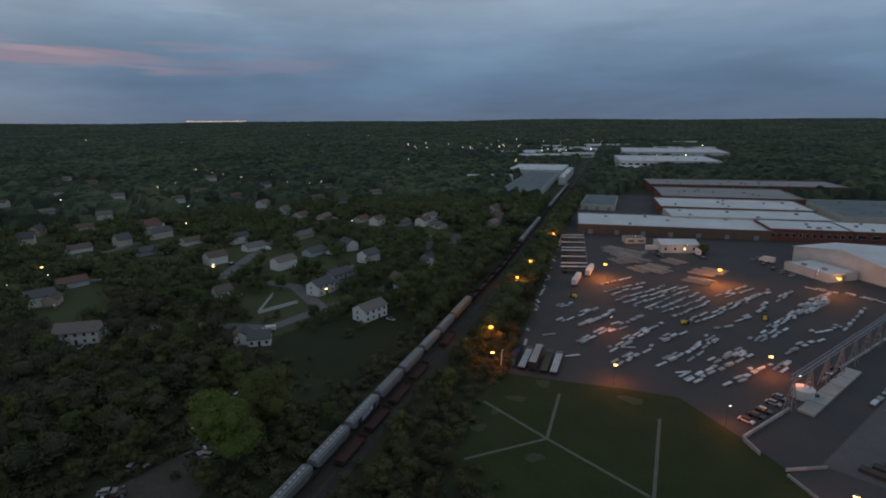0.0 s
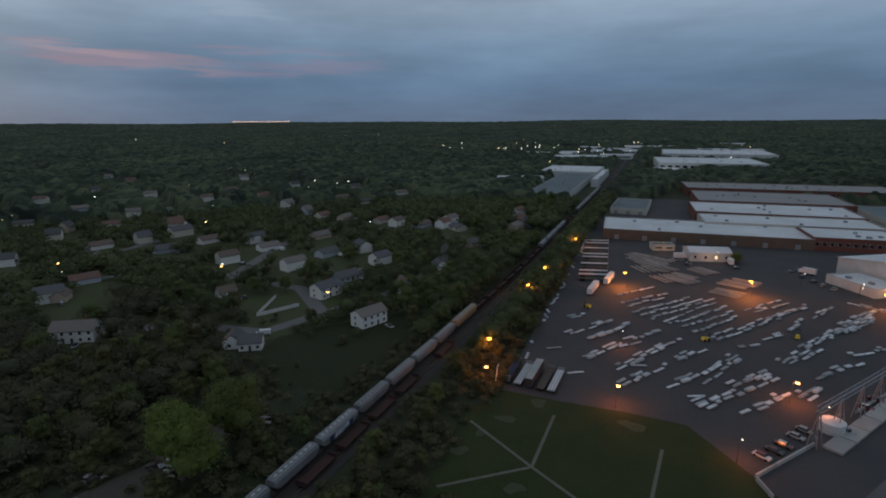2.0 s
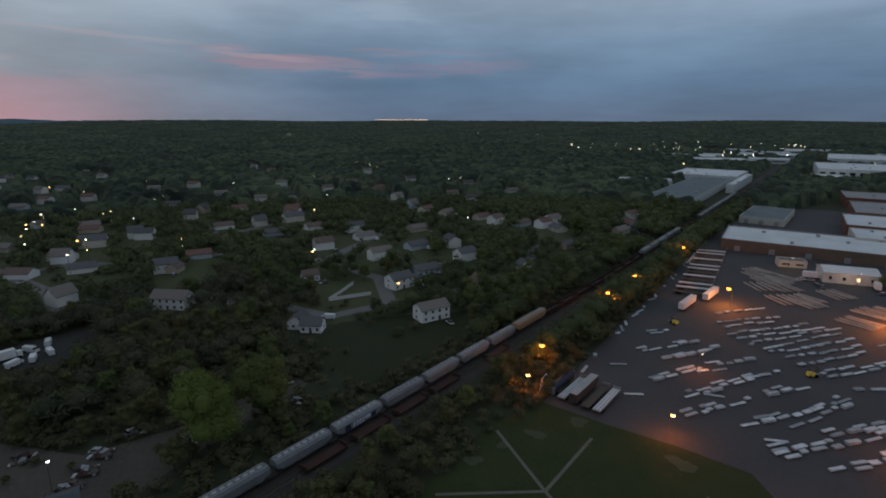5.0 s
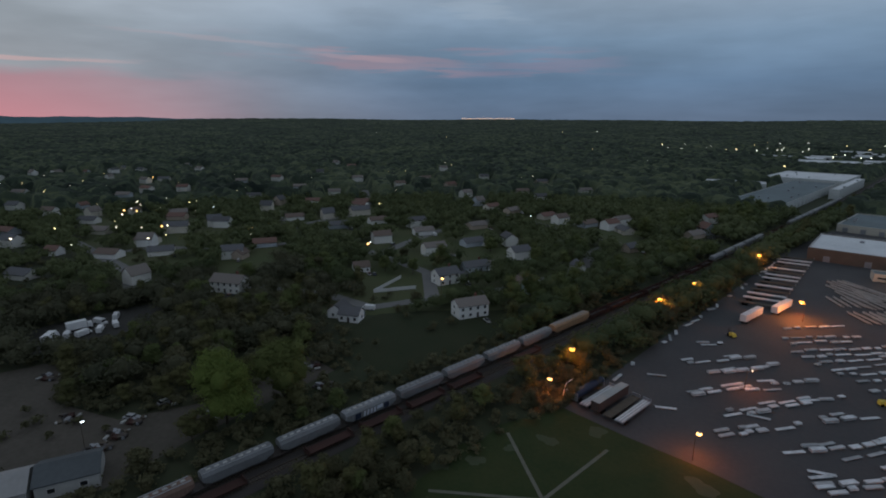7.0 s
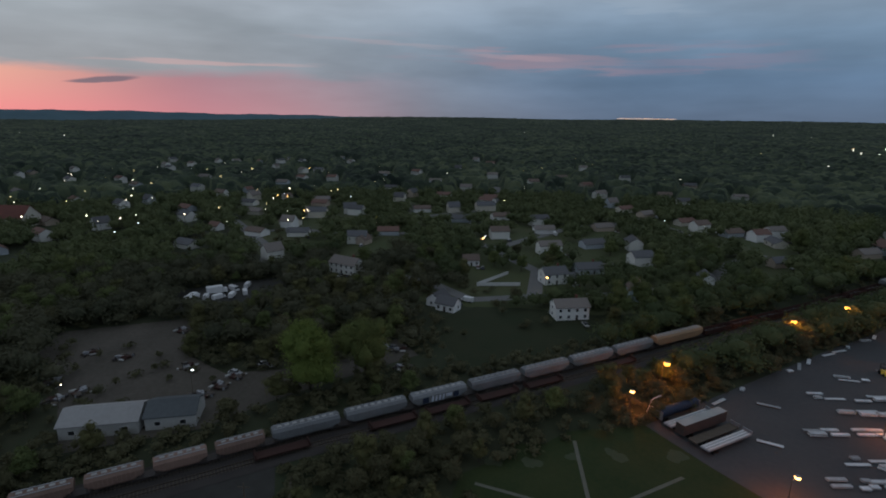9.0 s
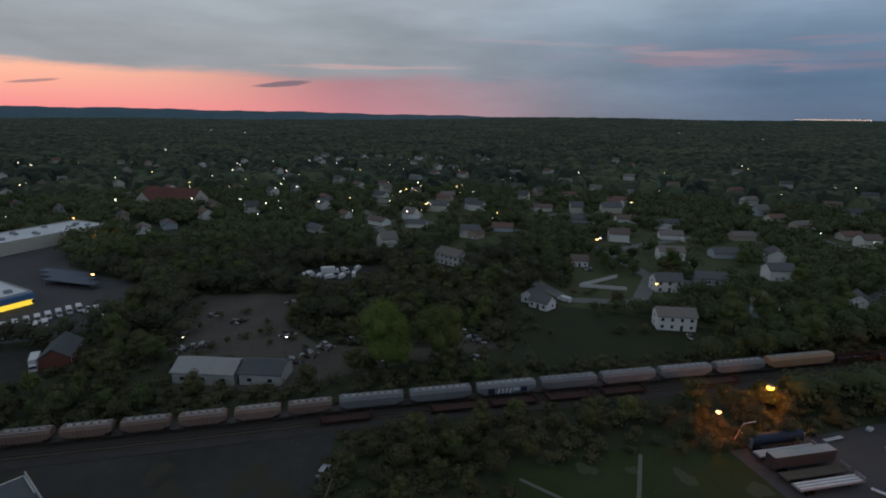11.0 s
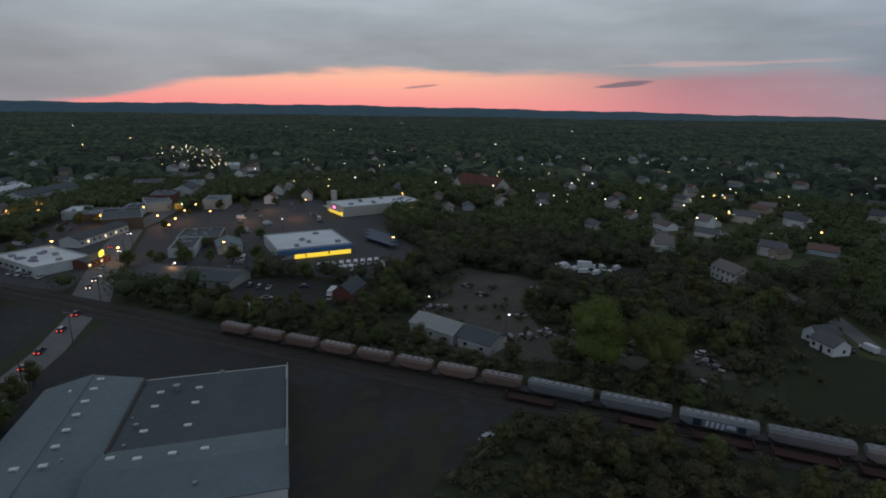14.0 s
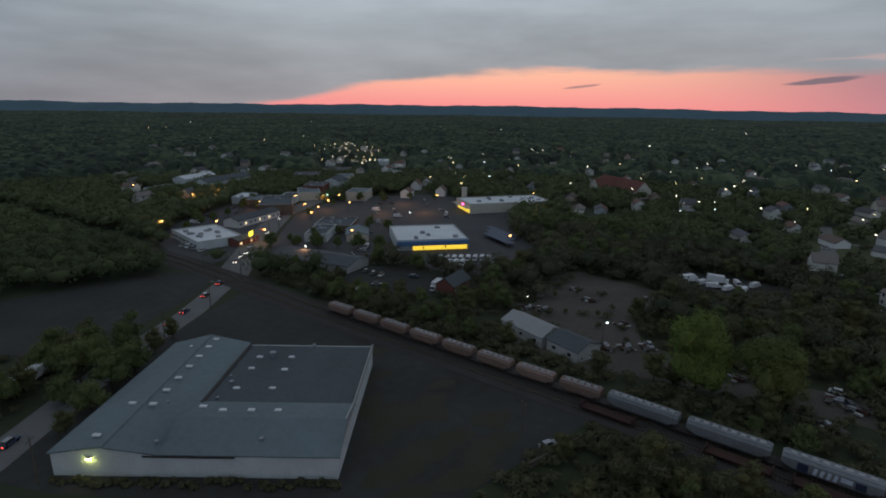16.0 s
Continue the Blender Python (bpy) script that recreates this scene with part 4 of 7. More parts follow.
flat_block("strip_building", "long low pale building at the edge of the woods", -150, -348, 24, 30, 20, 4.5, M["white_wall"], M["grey_roof"], bays=5, seed=45)
flat_block("town_building", "brick two-storey shop block at the junction", -236, -256, 40, 28, 16, 7.5, M["brick"], M["dark_roof"], bays=7, units=3, seed=46)
flat_block("town_building", "white-fronted shop block at the junction", -196, -236, 40, 22, 12, 5.0, M["white_wall"], M["dark_roof"], bays=5, units=2, seed=47)
flat_block("town_building", "grey flat-roofed shop near the junction", -172, -238, 40, 24, 18, 5.0, M["brown_brick"], M["grey_roof"], bays=5, units=3, seed=48)
flat_block("town_building", "cream two-storey bank building at the junction", -242, -208, 35, 24, 16, 6.5, M["cream_wall"], M["grey_roof"], bays=6, units=3, seed=49)
gable_block("town_building", "tall pale gabled building in the town", -262, -262, 30, 22, 14, 8.5, 3.2, M["white_wall"], M["dark_roof"], windows=5)
ch = gable_block("church", "large sandstone church with a steep red roof", -420, -62, 62, 54, 17, 7, 7.5, M["cream_wall"], M["shingle"], "church", windows=6)
M["red_roof"] = material("red_tile_roof", (0.165, 0.062, 0.048), (0.12, 0.05, 0.04), rough=0.85, scale=0.2, fine=3.0)
gable_block("church", "sandstone church wing with red roofs", -413, -74, 152, 26, 15, 7, 7.0, M["cream_wall"], M["red_roof"], "church", windows=4)
for ob in ch.children:
    if ob.name.startswith("roof"):
        ob.data.materials[0] = M["red_roof"]
TOWN_A = [(-170, -258, 40), (-216, -240, 40), (-166, -208, 40), (-213, -420, 24), (-300, -300, 30), (-330, -345, 30), (-360, -290, 30), (-395, -400, 30), (-280, -330, 30), (-450, -400, 30), (-500, -470, 30), (-540, -520, 30), (-575, -640, 30), (-520, -590, 30), (-620, -570, 30), (-660, -690, 30), (-470, -500, 30), (-420, -520, 30)]
for i, (x, y, tn) in enumerate(TOWN_A):
    flat_block("town_building", "pale low building along the main road in town", x, y, tn + (i * 37 % 20), 22 + i * 7 % 24, 12 + i * 5 % 14, 5 + i % 3, (M["white_wall"], M["cream_wall"], M["brown_brick"])[i % 3], (M["white_roof"], M["grey_roof"], M["dark_roof"])[i % 3], bays=5, units=2, seed=60 + i)

# ---- houses ----


def house(L=12.0, W=8.5, E=5.2, rise=2.6, wing=None, garage=True, floors=2, chimney=True, label="two-storey house with pale siding and a shingle roof", far=False):
    """A gabled house lying along x: walls, roof slopes, windows, door, garage wing."""
    h = thing("house", label, "house", "suburban houses")
    bm = bmesh.new()
    extrude(bm, [(-W / 2, 0), (W / 2, 0), (W / 2, E), (0, E + rise), (-W / 2, E)], -L / 2, L / 2)
    part("wall", bm, M["siding"], h)
    k = rise / (W / 2)
    for s in (-1, 1):
        bm = bmesh.new()
        o = 0.5
        extrude(bm, [(s * (W / 2 + o), E - k * o + 0.03), (s * (W / 2 + o), E - k * o + 0.28), (0, E + rise + 0.28), (0, E + rise + 0.03)], -L / 2 - 0.4, L / 2 + 0.4)
        part("roof", bm, M["shingle"], h)
    n = max(3, int(L / 3.2))
    for fl in range(floors):
        for side in (-1, 1):
            for i in range(n):
                if far:
                    if side == (1 if fl else -1) and i < 2:
                        bm = bmesh.new()
                        box(bm, -L / 4 + L / 2 * i, W / 2 + 0.02, 1.5 + 2.65 * fl, 1.6, 0.1, 1.35)
                        part("window", bm, M["glass"], h)
                    continue
                if fl == 0 and side == -1 and i == n // 2:
                    continue
                window_part(h, -L / 2 + L * (i + 0.5) / n, side * (W / 2 + 0.02), 1.5 + 2.65 * fl, 1.2, 1.35, 0)
        for side in () if far else (-1, 1):
            window_part(h, side * (L / 2 + 0.02), 0.8, 1.5 + 2.65 * fl, 1.1, 1.3, 90)
    if not far:
        bm = bmesh.new()
        box(bm, -L / 2 + L * (n // 2 + 0.5) / n, -W / 2 - 0.04, 1.05, 1.0, 0.12, 2.1)
        part("door", bm, M["dark_steel"], h)
    if chimney:
        bm = bmesh.new()
        box(bm, L * 0.22, W * 0.12, E + rise + 0.2, 0.8, 0.8, 2.2)
        part("chimney", bm, M["brick"], h)
    if garage:
        gL, gW, gE, gr = 6.5, 6.5, 2.7, 1.5
        bm = bmesh.new()
        extrude(bm, [(-gW / 2, 0), (gW / 2, 0), (gW / 2, gE), (0, gE + gr), (-gW / 2, gE)], L / 2 + 0.01, L / 2 + gL)
        part("garage_wall", bm, M["siding"], h)
        for s in (-1, 1):
            bm = bmesh.new()
            kk = gr / (gW / 2)
            extrude(bm, [(s * (gW / 2 + 0.4), gE - kk * 0.4 + 0.03), (s * (gW / 2 + 0.4), gE - kk * 0.4 + 0.25), (0, gE + gr + 0.25), (0, gE + gr + 0.03)], L / 2 + 0.02, L / 2 + gL + 0.3)
            part("garage_roof", bm, M["shingle"], h)
        bm = bmesh.new()
        box(bm, L / 2 + gL / 2, -gW / 2 - 0.04, 1.1, 4.6, 0.12, 2.2)
        part("garage_door", bm, M["trim"], h)
    return h


STYLES = [
    house(),
    house(L=13.5, W=8.0, E=5.4, rise=2.2, garage=False, label="two-storey house with white siding and a brown roof"),
    house(L=14.0, W=8.5, E=3.0, rise=2.3, garage=True, floors=1, label="low single-storey house with pale siding"),
    house(L=10.0, W=8.0, E=5.0, rise=3.6, garage=False, chimney=False, label="steep gabled two-storey house with pale siding"),
    house(L=8.5, W=6.5, E=3.2, rise=2.4, garage=False, floors=1, chimney=False, label="small gabled white house with a grey roof"),
    house(L=16.0, W=9.0, E=5.2, rise=2.8, garage=False, label="long two-storey house with grey siding"),
]
FAR_STYLES = [
    house(far=True, garage=False, chimney=False),
    house(L=13.5, W=8.0, E=5.4, rise=2.2, garage=False, chimney=False, label="two-storey house with white siding and a brown roof", far=True),
    house(L=14.0, W=8.5, E=3.0, rise=2.3, floors=1, garage=False, chimney=False, label="low single-storey house with pale siding", far=True),
    house(L=10.0, W=8.0, E=5.0, rise=3.6, garage=False, chimney=False, label="steep gabled two-storey house with pale siding", far=True),
    house(L=8.5, W=6.5, E=3.2, rise=2.4, garage=False, floors=1, chimney=False, label="small gabled white house with a grey roof", far=True),
    house(L=16.0, W=9.0, E=5.2, rise=2.8, garage=False, chimney=False, label="long two-storey house with grey siding", far=True),
]
# (x, y, turn, style)
HOUSES_EAST = [
    (-115, 199, 73, 1), (-142, 158, 35, 4), (-204, 253, 75, 1), (-251, 247, 72, 0), (-278, 297, 78, 1), (-253, 284, 70, 2), (-206, 287, 80, 2), (-192, 307, 150, 0),
    (-164, 285, 78, 0), (-163, 248, 75, 2), (-156, 221, 80, 0), (-121, 241, 145, 3), (-126, 290, 140, 4), (-200, 199, 70, 4), (-124, 421, 80, 2), (-124, 440, 150, 3),
    (-141, 483, 80, 1), (-131, 351, 80, 4), (-244, 328, 80, 2), (-150, 157, 125, 4),
]
HOUSES_MIDDLE = [
    (-195, 398, 82, 2), (-178, 402, 80, 0), (-163, 398, 150, 2), (-181, 422, 80, 1), (-236, 400, 85, 2), (-216, 392, 85, 0), (-272, 398, 90, 2), (-321, 405, 90, 3),
    (-298, 399, 90, 2), (-347, 290, 80, 5), (-351, 262, 80, 3), (-362, 238, 75, 2), (-311, 249, 70, 2), (-308, 282, 80, 2), (-289, 183, 70, 2), (-273, 157, 65, 0),
    (-212, 134, 35, 5), (-346, 128, 40, 2), (-308, 127, 70, 2), (-370, 152, 65, 5), (-378, 181, 75, 3), (-444, 173, 70, 2), (-447, 480, 90, 2), (-369, 433, 90, 0),
]
HOUSES_WEST = [
    (-312, -50, 20, 2), (-324, -38, 25, 2), (-354, -22, 30, 1), (-379, 6, 120, 3), (-469, 10, 30, 0), (-485, 30, 30, 3), (-348, 78, 40, 4), (-255, 103, 110, 3),
    (-320, 102, 40, 2), (-275, -186, 30, 1), (-301, -171, 30, 3), (-338, 126, 50, 3), (-424, 167, 50, 2), (-369, 184, 50, 0), (-412, -30, 30, 2), (-438, 60, 30, 2),
    (-269, 160, 130, 4), (-300, 60, 35, 2), (-390, 60, 30, 0), (-400, 110, 40, 2), (-450, 110, 45, 2), (-505, 90, 40, 0), (-520, -30, 25, 2), (-360, -80, 20, 2),
]
HOUSES_NORTH = [
    (-397, 324, 60, 2), (-477, 427, 70, 0), (-397, 590, 60, 2), (-420, 240, 50, 3), (-430, 290, 55, 2), (-460, 330, 60, 0), (-500, 260, 60, 2), (-540, 330, 60, 2),
    (-560, 420, 65, 1), (-520, 500, 70, 2), (-600, 220, 50, 0), (-590, 160, 50, 2), (-640, 300, 60, 2), (-470, 560, 60, 0), (-350, 500, 60, 2), (-300, 470, 60, 0),
    (-680, 80, 50, 2), (-660, 420, 60, 3), (-720, 230, 50, 2), (-560, 70, 40, 0), (-620, 10, 30, 2), (-310, 560, 60, 2), (-740, 520, 60, 2), (-600, 600, 60, 0),
]
HOUSES_SOUTH = [
    (-214, -534, 30, 5), (-226, -448, 30, 5), (-350, -380, 30, 2), (-390, -330, 30, 0), (-440, -280, 25, 2), (-480, -220, 30, 0), (-420, -180, 30, 2), (-380, -130, 25, 3),
    (-460, -110, 30, 2), (-540, -150, 30, 0), (-600, -90, 30, 2), (-560, -230, 30, 2), (-620, -300, 30, 0), (-520, -360, 30, 2), (-300, -440, 30, 2), (-420, -450, 30, 3),
    (-700, -200, 30, 2), (-680, -60, 30, 0), (-740, -340, 30, 2), (-480, -560, 30, 2), (-620, -480, 30, 0), (-340, -600, 30, 5), (-800, -120, 30, 2), (-160, -480, 30, 2),
]
HOUSES = HOUSES_EAST + HOUSES_MIDDLE + HOUSES_WEST + HOUSES_NORTH + HOUSES_SOUTH
# the same streets go on further out
rh = random.Random(31)
FAR_HOUSES = []
while len(FAR_HOUSES) < 52:
    yaw, r = radians(rh.uniform(60, 160)), rh.uniform(400, 1000)
    x, y = 40 - math.sin(yaw) * r, 80 + math.cos(yaw) * r
    if all(math.hypot(x - h[0], y - h[1]) > 26 for h in HOUSES + FAR_HOUSES) and all(math.hypot(x - b[0], y - b[1]) > max(b[3], b[4]) + 8 for b in BLOCKS):
        FAR_HOUSES.append((round(x), round(y), rh.choice((25, 30, 120)), rh.choice((0, 1, 3, 4))))
HOUSES = HOUSES + FAR_HOUSES
PAINTS = {(-115, 199): (0.82, 0.81, 0.79), (-121, 241): (0.50, 0.62, 0.72), (-142, 158): (0.84, 0.84, 0.84), (-204, 253): (0.82, 0.81, 0.78), (-251, 247): (0.80, 0.79, 0.75), (-181, 422): (0.85, 0.85, 0.84), (-178, 402): (0.85, 0.85, 0.84), (-126, 290): (0.82, 0.83, 0.84), (-200, 199): (0.84, 0.84, 0.84), (-164, 285): (0.82, 0.81, 0.79)}
used_style = set()
for x, y, turn, k in HOUSES:
    kind = (STYLES if math.hypot(x - 40, y - 80) < 270 else FAR_STYLES)[k]
    if kind in used_style:
        made = copy_thing(kind, pose(x, y, swell(x, y), 0, 0, turn))
    else:
        made = kind
        used_style.add(kind)
        at(kind, x, y, swell(x, y), turn)
    if (x, y) in PAINTS:
        c = PAINTS[(x, y)]
        own = material("house_paint", c, tuple(k * 0.85 for k in c), fine=3.0, mix=0.4, bump=0.05)
        for ob in made.children:
            if ob.name.split(".")[0] in ("wall", "garage_wall"):
                ob.material_slots[0].link = "OBJECT"
                ob.material_slots[0].material = own
for kind in STYLES + FAR_STYLES:
    if kind not in used_style:
        for ob in (*kind.children_recursive, kind):
            bpy.data.objects.remove(ob)

# ---- the goods train ----


def bogie(parent, x):
    bm = bmesh.new()
    for dx_ in (-0.85, 0.85):
        for dy_ in (-0.72, 0.72):
            tube(bm, (x + dx_, dy_ - 0.07, 0.87), (x + dx_, dy_ + 0.07, 0.87), 0.45, n=12)
    for dy_ in (-0.95, 0.95):
        box(bm, x, dy_, 0.95, 2.4, 0.2, 0.35)
    box(bm, x, 0, 1.0, 0.5, 1.8, 0.3)
    part("bogie", bm, M["dark_steel"], parent)


def hopper(L, mat_, label, bays, tall=4.5, writing=False):
    """A covered hopper wagon: bulged body, hatch row and walkway, sloping ends, chutes, bogies."""
    h = thing("hopper_wagon", label, "railway wagon", "goods train")
    bm = bmesh.new()
    w = 1.5
    body = [(-w * 0.86, 1.5), (-w, 1.9), (-w, tall - 0.7), (-w * 0.72, tall - 0.12), (0, tall), (w * 0.72, tall - 0.12), (w, tall - 0.7), (w, 1.9), (w * 0.86, 1.5)]
    extrude(bm, body, -L / 2 + 0.9, L / 2 - 0.9)
    bmesh.ops.bisect_plane(bm, geom=bm.verts[:] + bm.edges[:] + bm.faces[:], plane_co=(0, 0, 2.7), plane_no=(0, 0, 1))
    for v in bm.verts:
        if v.co.z < 2.6:
            v.co.x -= math.copysign(1.9, v.co.x)
    part("body", bm, mat_, h)
    for i in range(bays):
        x = -L / 2 + 2.4 + (L - 4.8) * (i + 0.5) / bays
        bm = bmesh.new()
        box(bm, x, 0, 1.12, (L - 5) / bays * 0.9, 2.0, 0.9)
        bmesh.ops.scale(bm, vec=(0.5, 0.6, 1), space=Matrix.Translation((-x, 0, 0)), verts=[v for v in bm.verts if v.co.z < 1.0])
        part("chute", bm, M["dark_steel"], h)
    for s in (-1, 1):
        bm = bmesh.new()
        x = s * (L / 2 - 1.2)
        for y in (-1.2, 1.2):
            bar(bm, (x, y, 1.2), (x, y, tall - 0.6), 0.09)
        bar(bm, (x, -1.2, 2.6), (x, 1.2, 2.6), 0.07)
        for r in range(6):
            bar(bm, (x + s * 0.1, 0.9, 1.4 + r * 0.45), (x + s * 0.1, 1.4, 1.4 + r * 0.45), 0.04)
        part("end_frame", bm, M["dark_steel"], h)
        bm = bmesh.new()
        box(bm, s * (L / 2 - 0.75), 0, 1.15, 1.7, 2.7, 0.22)
        box(bm, s * (L / 2 - 0.1), 0, 1.0, 0.5, 0.3, 0.3)
        part("end_sill", bm, M["dark_steel"], h)
        bogie(h, s * (L / 2 - 2.1))
    bm = bmesh.new()
    nh = int((L - 3.6) / 1.7)
    for i in range(nh):
        box(bm, -(L - 3.6) / 2 + (L - 3.6) * (i + 0.5) / nh, 0, tall + 0.09, (L - 3.6) / nh * 0.6, 0.6, 0.2, top=0.86)
    tagged(part("roof_hatch", bm, M["concrete"], h, "row of pale hatch lids along the roof"), kind="stuff")
    for s in (-1, 1):
        bm = bmesh.new()
        box(bm, 0, s * 0.95, tall + 0.02, L - 2.6, 0.3, 0.05)
        part("walkway", bm, M["steel"], h)
    bm = bmesh.new()
    n = int(L / 1.1)
    for i in range(n + 1):
        x = -L / 2 + 1.6 + (L - 3.2) * i / n
        for s in (-1, 1):
            box(bm, x, s * (w + 0.03), 1.9 + (tall - 2.6) / 2, 0.07, 0.07, tall - 2.6)
    tagged(part("side_rib", bm, mat_, h), kind="stuff")
    if writing:
        for i, (x, wd, ht, tilt, mm) in enumerate(((-4.5, 1.8, 1.7, 0, "graffiti_dark"), (-2.4, 0.6, 1.5, 10, "graffiti"), (-1.3, 0.6, 1.5, 10, "graffiti"), (-0.2, 0.6, 1.5, 10, "graffiti"), (0.9, 0.6, 1.5, 10, "graffiti"), (2.6, 1.9, 0.45, 0, "graffiti"), (2.6, 1.9, 0.45, 0, "graffiti"), (4.8, 1.7, 1.5, 0, "graffiti_dark"))):
            bm = bmesh.new()
            z = 2.7 + (0.5 if i == 6 else 0)
            box(bm, 0, 0, 0, wd, 0.03, ht)
            g = part("graffiti", bm, M[mm], h, "painted graffiti stroke")
            g.matrix_basis = pose(x, -w - 0.09, z, 0, tilt, 0)
    return h


def gondola(L=16.0, label="dark rust-red open gondola wagon with a load of scrap"):
    g = thing("gondola_wagon", label, "railway wagon", "goods train")
    bm = bmesh.new()
    for s in (-1, 1):
        box(bm, 0, s * 1.42, 1.9, L - 1.4, 0.12, 1.7)
        box(bm, s * (L / 2 - 0.76), 0, 1.9, 0.12, 2.72, 1.7)
    box(bm, 0, 0, 1.1, L - 1.4, 2.9, 0.2)
    part("body", bm, M["red_rust"], g)
    bm = bmesh.new()
    for i in range(11):
        x = -L / 2 + 0.8 + (L - 1.6) * i / 10
        for s in (-1, 1):
            box(bm, x, s * 1.53, 1.9, 0.14, 0.12, 1.65)
    tagged(part("side_post", bm, M["red_rust"], g), kind="stuff")
    bm = bmesh.new()
    rnd = random.Random(5)
    for i in range(40):
        box(bm, rnd.uniform(-0.42, 0.42) * L, rnd.uniform(-1.0, 1.0), 1.2 + rnd.uniform(0.1, 0.35), rnd.uniform(0.6, 1.8), rnd.uniform(0.4, 1.0), rnd.uniform(0.4, 0.9), rnd.uniform(0, 90))
    part("scrap_load", bm, M["dark_steel"], g)
    for s in (-1, 1):
        bogie(g, s * (L / 2 - 2.2))
    return g


GREY = hopper(18.3, M["hopper_grey"], "grey four-bay covered hopper wagon with pale roof hatches", 3)
TAGGED = hopper(18.3, M["hopper_grey"], "grey covered hopper wagon with graffiti along its side", 3, writing=True)
BROWN = hopper(12.64, M["hopper_brown"], "short faded brown two-bay covered hopper wagon", 2, tall=4.3)
TAN = hopper(25.0, M["tan_car"], "long tan covered wagon", 4, tall=4.7)
RED = gondola()
first = set()


def place_wagon(kind, y, side=0.0):
    m = pose(track_x(y) + side, y, 0.0, 0, 0, track_turn(y))
    if kind in first:
        return copy_thing(kind, m)
    first.add(kind)
    kind.matrix_basis = m
    return kind


y = 218.0
place_wagon(TAN, y)
y -= 12.5
for i in range(7):
    place_wagon(TAGGED if i == 4 else GREY, y - 9.15)
    y -= 18.3
for i in range(8):
    place_wagon(BROWN, y - 6.32)
    y -= 12.64
y = 230.5
for i in range(8):
    place_wagon(RED, y + 8)
    y += 16
for i in range(5):
    place_wagon(GREY, y + 9.15)
    y += 18.3
for i in range(4):
    place_wagon(RED, y + 8)
    y += 16
for i in range(10):
    place_wagon(GREY, y + 9.15)
    y += 18.3
# empty flat frames on the siding, rusty red
FLAT = thing("flat_wagon", "low rusty red flat wagon standing on the siding", "railway wagon", "wagons on the siding")
bm = bmesh.new()
box(bm, 0, 0, 1.15, 13.0, 2.8, 0.35)
box(bm, 0, 0, 0.85, 12.0, 0.5, 0.4)
part("deck", bm, M["red_rust"], FLAT)
for s in (-1, 1):
    bm = bmesh.new()
    box(bm, s * 6.2, 0, 1.75, 0.25, 2.7, 0.9)
    part("bulkhead", bm, M["red_rust"], FLAT)
    bogie(FLAT, s * 4.4)
for i, y in enumerate((80, 108, 124, 140, 156, 186)):
    place_wagon(FLAT, y, 4.6)

# ---- the storage yard ----


def stack(n, L, W, th, gap, label, seed):
    """A pile of slabs on timber bearers."""
    rnd = random.Random(seed)
    s = thing("slab_stack", label, "stack of slabs", "stacks in the yard")
    bm = bmesh.new()
    box(bm, 0, 0, 0, L, W, th)
    bmesh.ops.bevel(bm, geom=bm.edges[:], offset=0.015, segments=1, affect="EDGES")
    slab = mesh_of(bm, "slab", M["slab"])
    bm = bmesh.new()
    box(bm, 0, 0, (n - 1) * (th + 0.15) / 2, L * 0.76, W * 0.5, gap + (n - 1) * (th + 0.15))
    bearer = mesh_of(bm, "bearer", M["timber"])
    b = new("bearer", bearer)
    b.parent = s
    b.matrix_basis = pose(0, 0, gap / 2)
    z = gap
    for i in range(n):
        p = new("slab", slab)
        p.parent = s
        p.matrix_basis = pose(rnd.uniform(-0.05, 0.05), rnd.uniform(-0.04, 0.04), z + th / 2, 0, 0, rnd.uniform(-0.6, 0.6))
        z += th + 0.15
    return s


STACKS = [
    stack(1, 5.8, 1.0, 0.16, 0.22, "single pale concrete slab on timber bearers", 1),
    stack(2, 4.4, 1.05, 0.14, 0.22, "low pile of two pale concrete slabs", 2),
    stack(3, 4.2, 1.4, 0.14, 0.22, "pile of three pale concrete slabs", 3),
    stack(2, 3.0, 1.5, 0.14, 0.22, "wide pile of pale concrete slabs", 4),
    stack(2, 2.0, 1.2, 0.16, 0.22, "short pile of pale concrete blocks", 5),
]
BEAMS = thing("beam_bundle", "bundle of long pale steel beams on the yard", "steel beams", "stacks in the yard")
bm = bmesh.new()
box(bm, 0, -0.5, 0.45, 13.0, 0.3, 0.3)
part("beam", bm, M["concrete"], BEAMS)
for yy, zz in ((0.35, 0.45), (-0.1, 0.76)):
    bm = bmesh.new()
    box(bm, 0.9 * yy, yy, zz, 14.0, 0.3, 0.3)
    part("beam", bm, M["concrete"], BEAMS)
for x in (-4.5, 4.5):
    bm = bmesh.new()
    box(bm, x, 0.1, 0.18, 0.25, 2.0, 0.24)
    part("bearer", bm, M["timber"], BEAMS)
seen_stack = set()


def put_copy(ob, x, y, turn, z=0.06):
    m = pose(x, y, z, 0, 0, turn)
    if ob in seen_stack:
        return copy_thing(ob, m)
    seen_stack.add(ob)
    ob.matrix_basis = m
    return ob


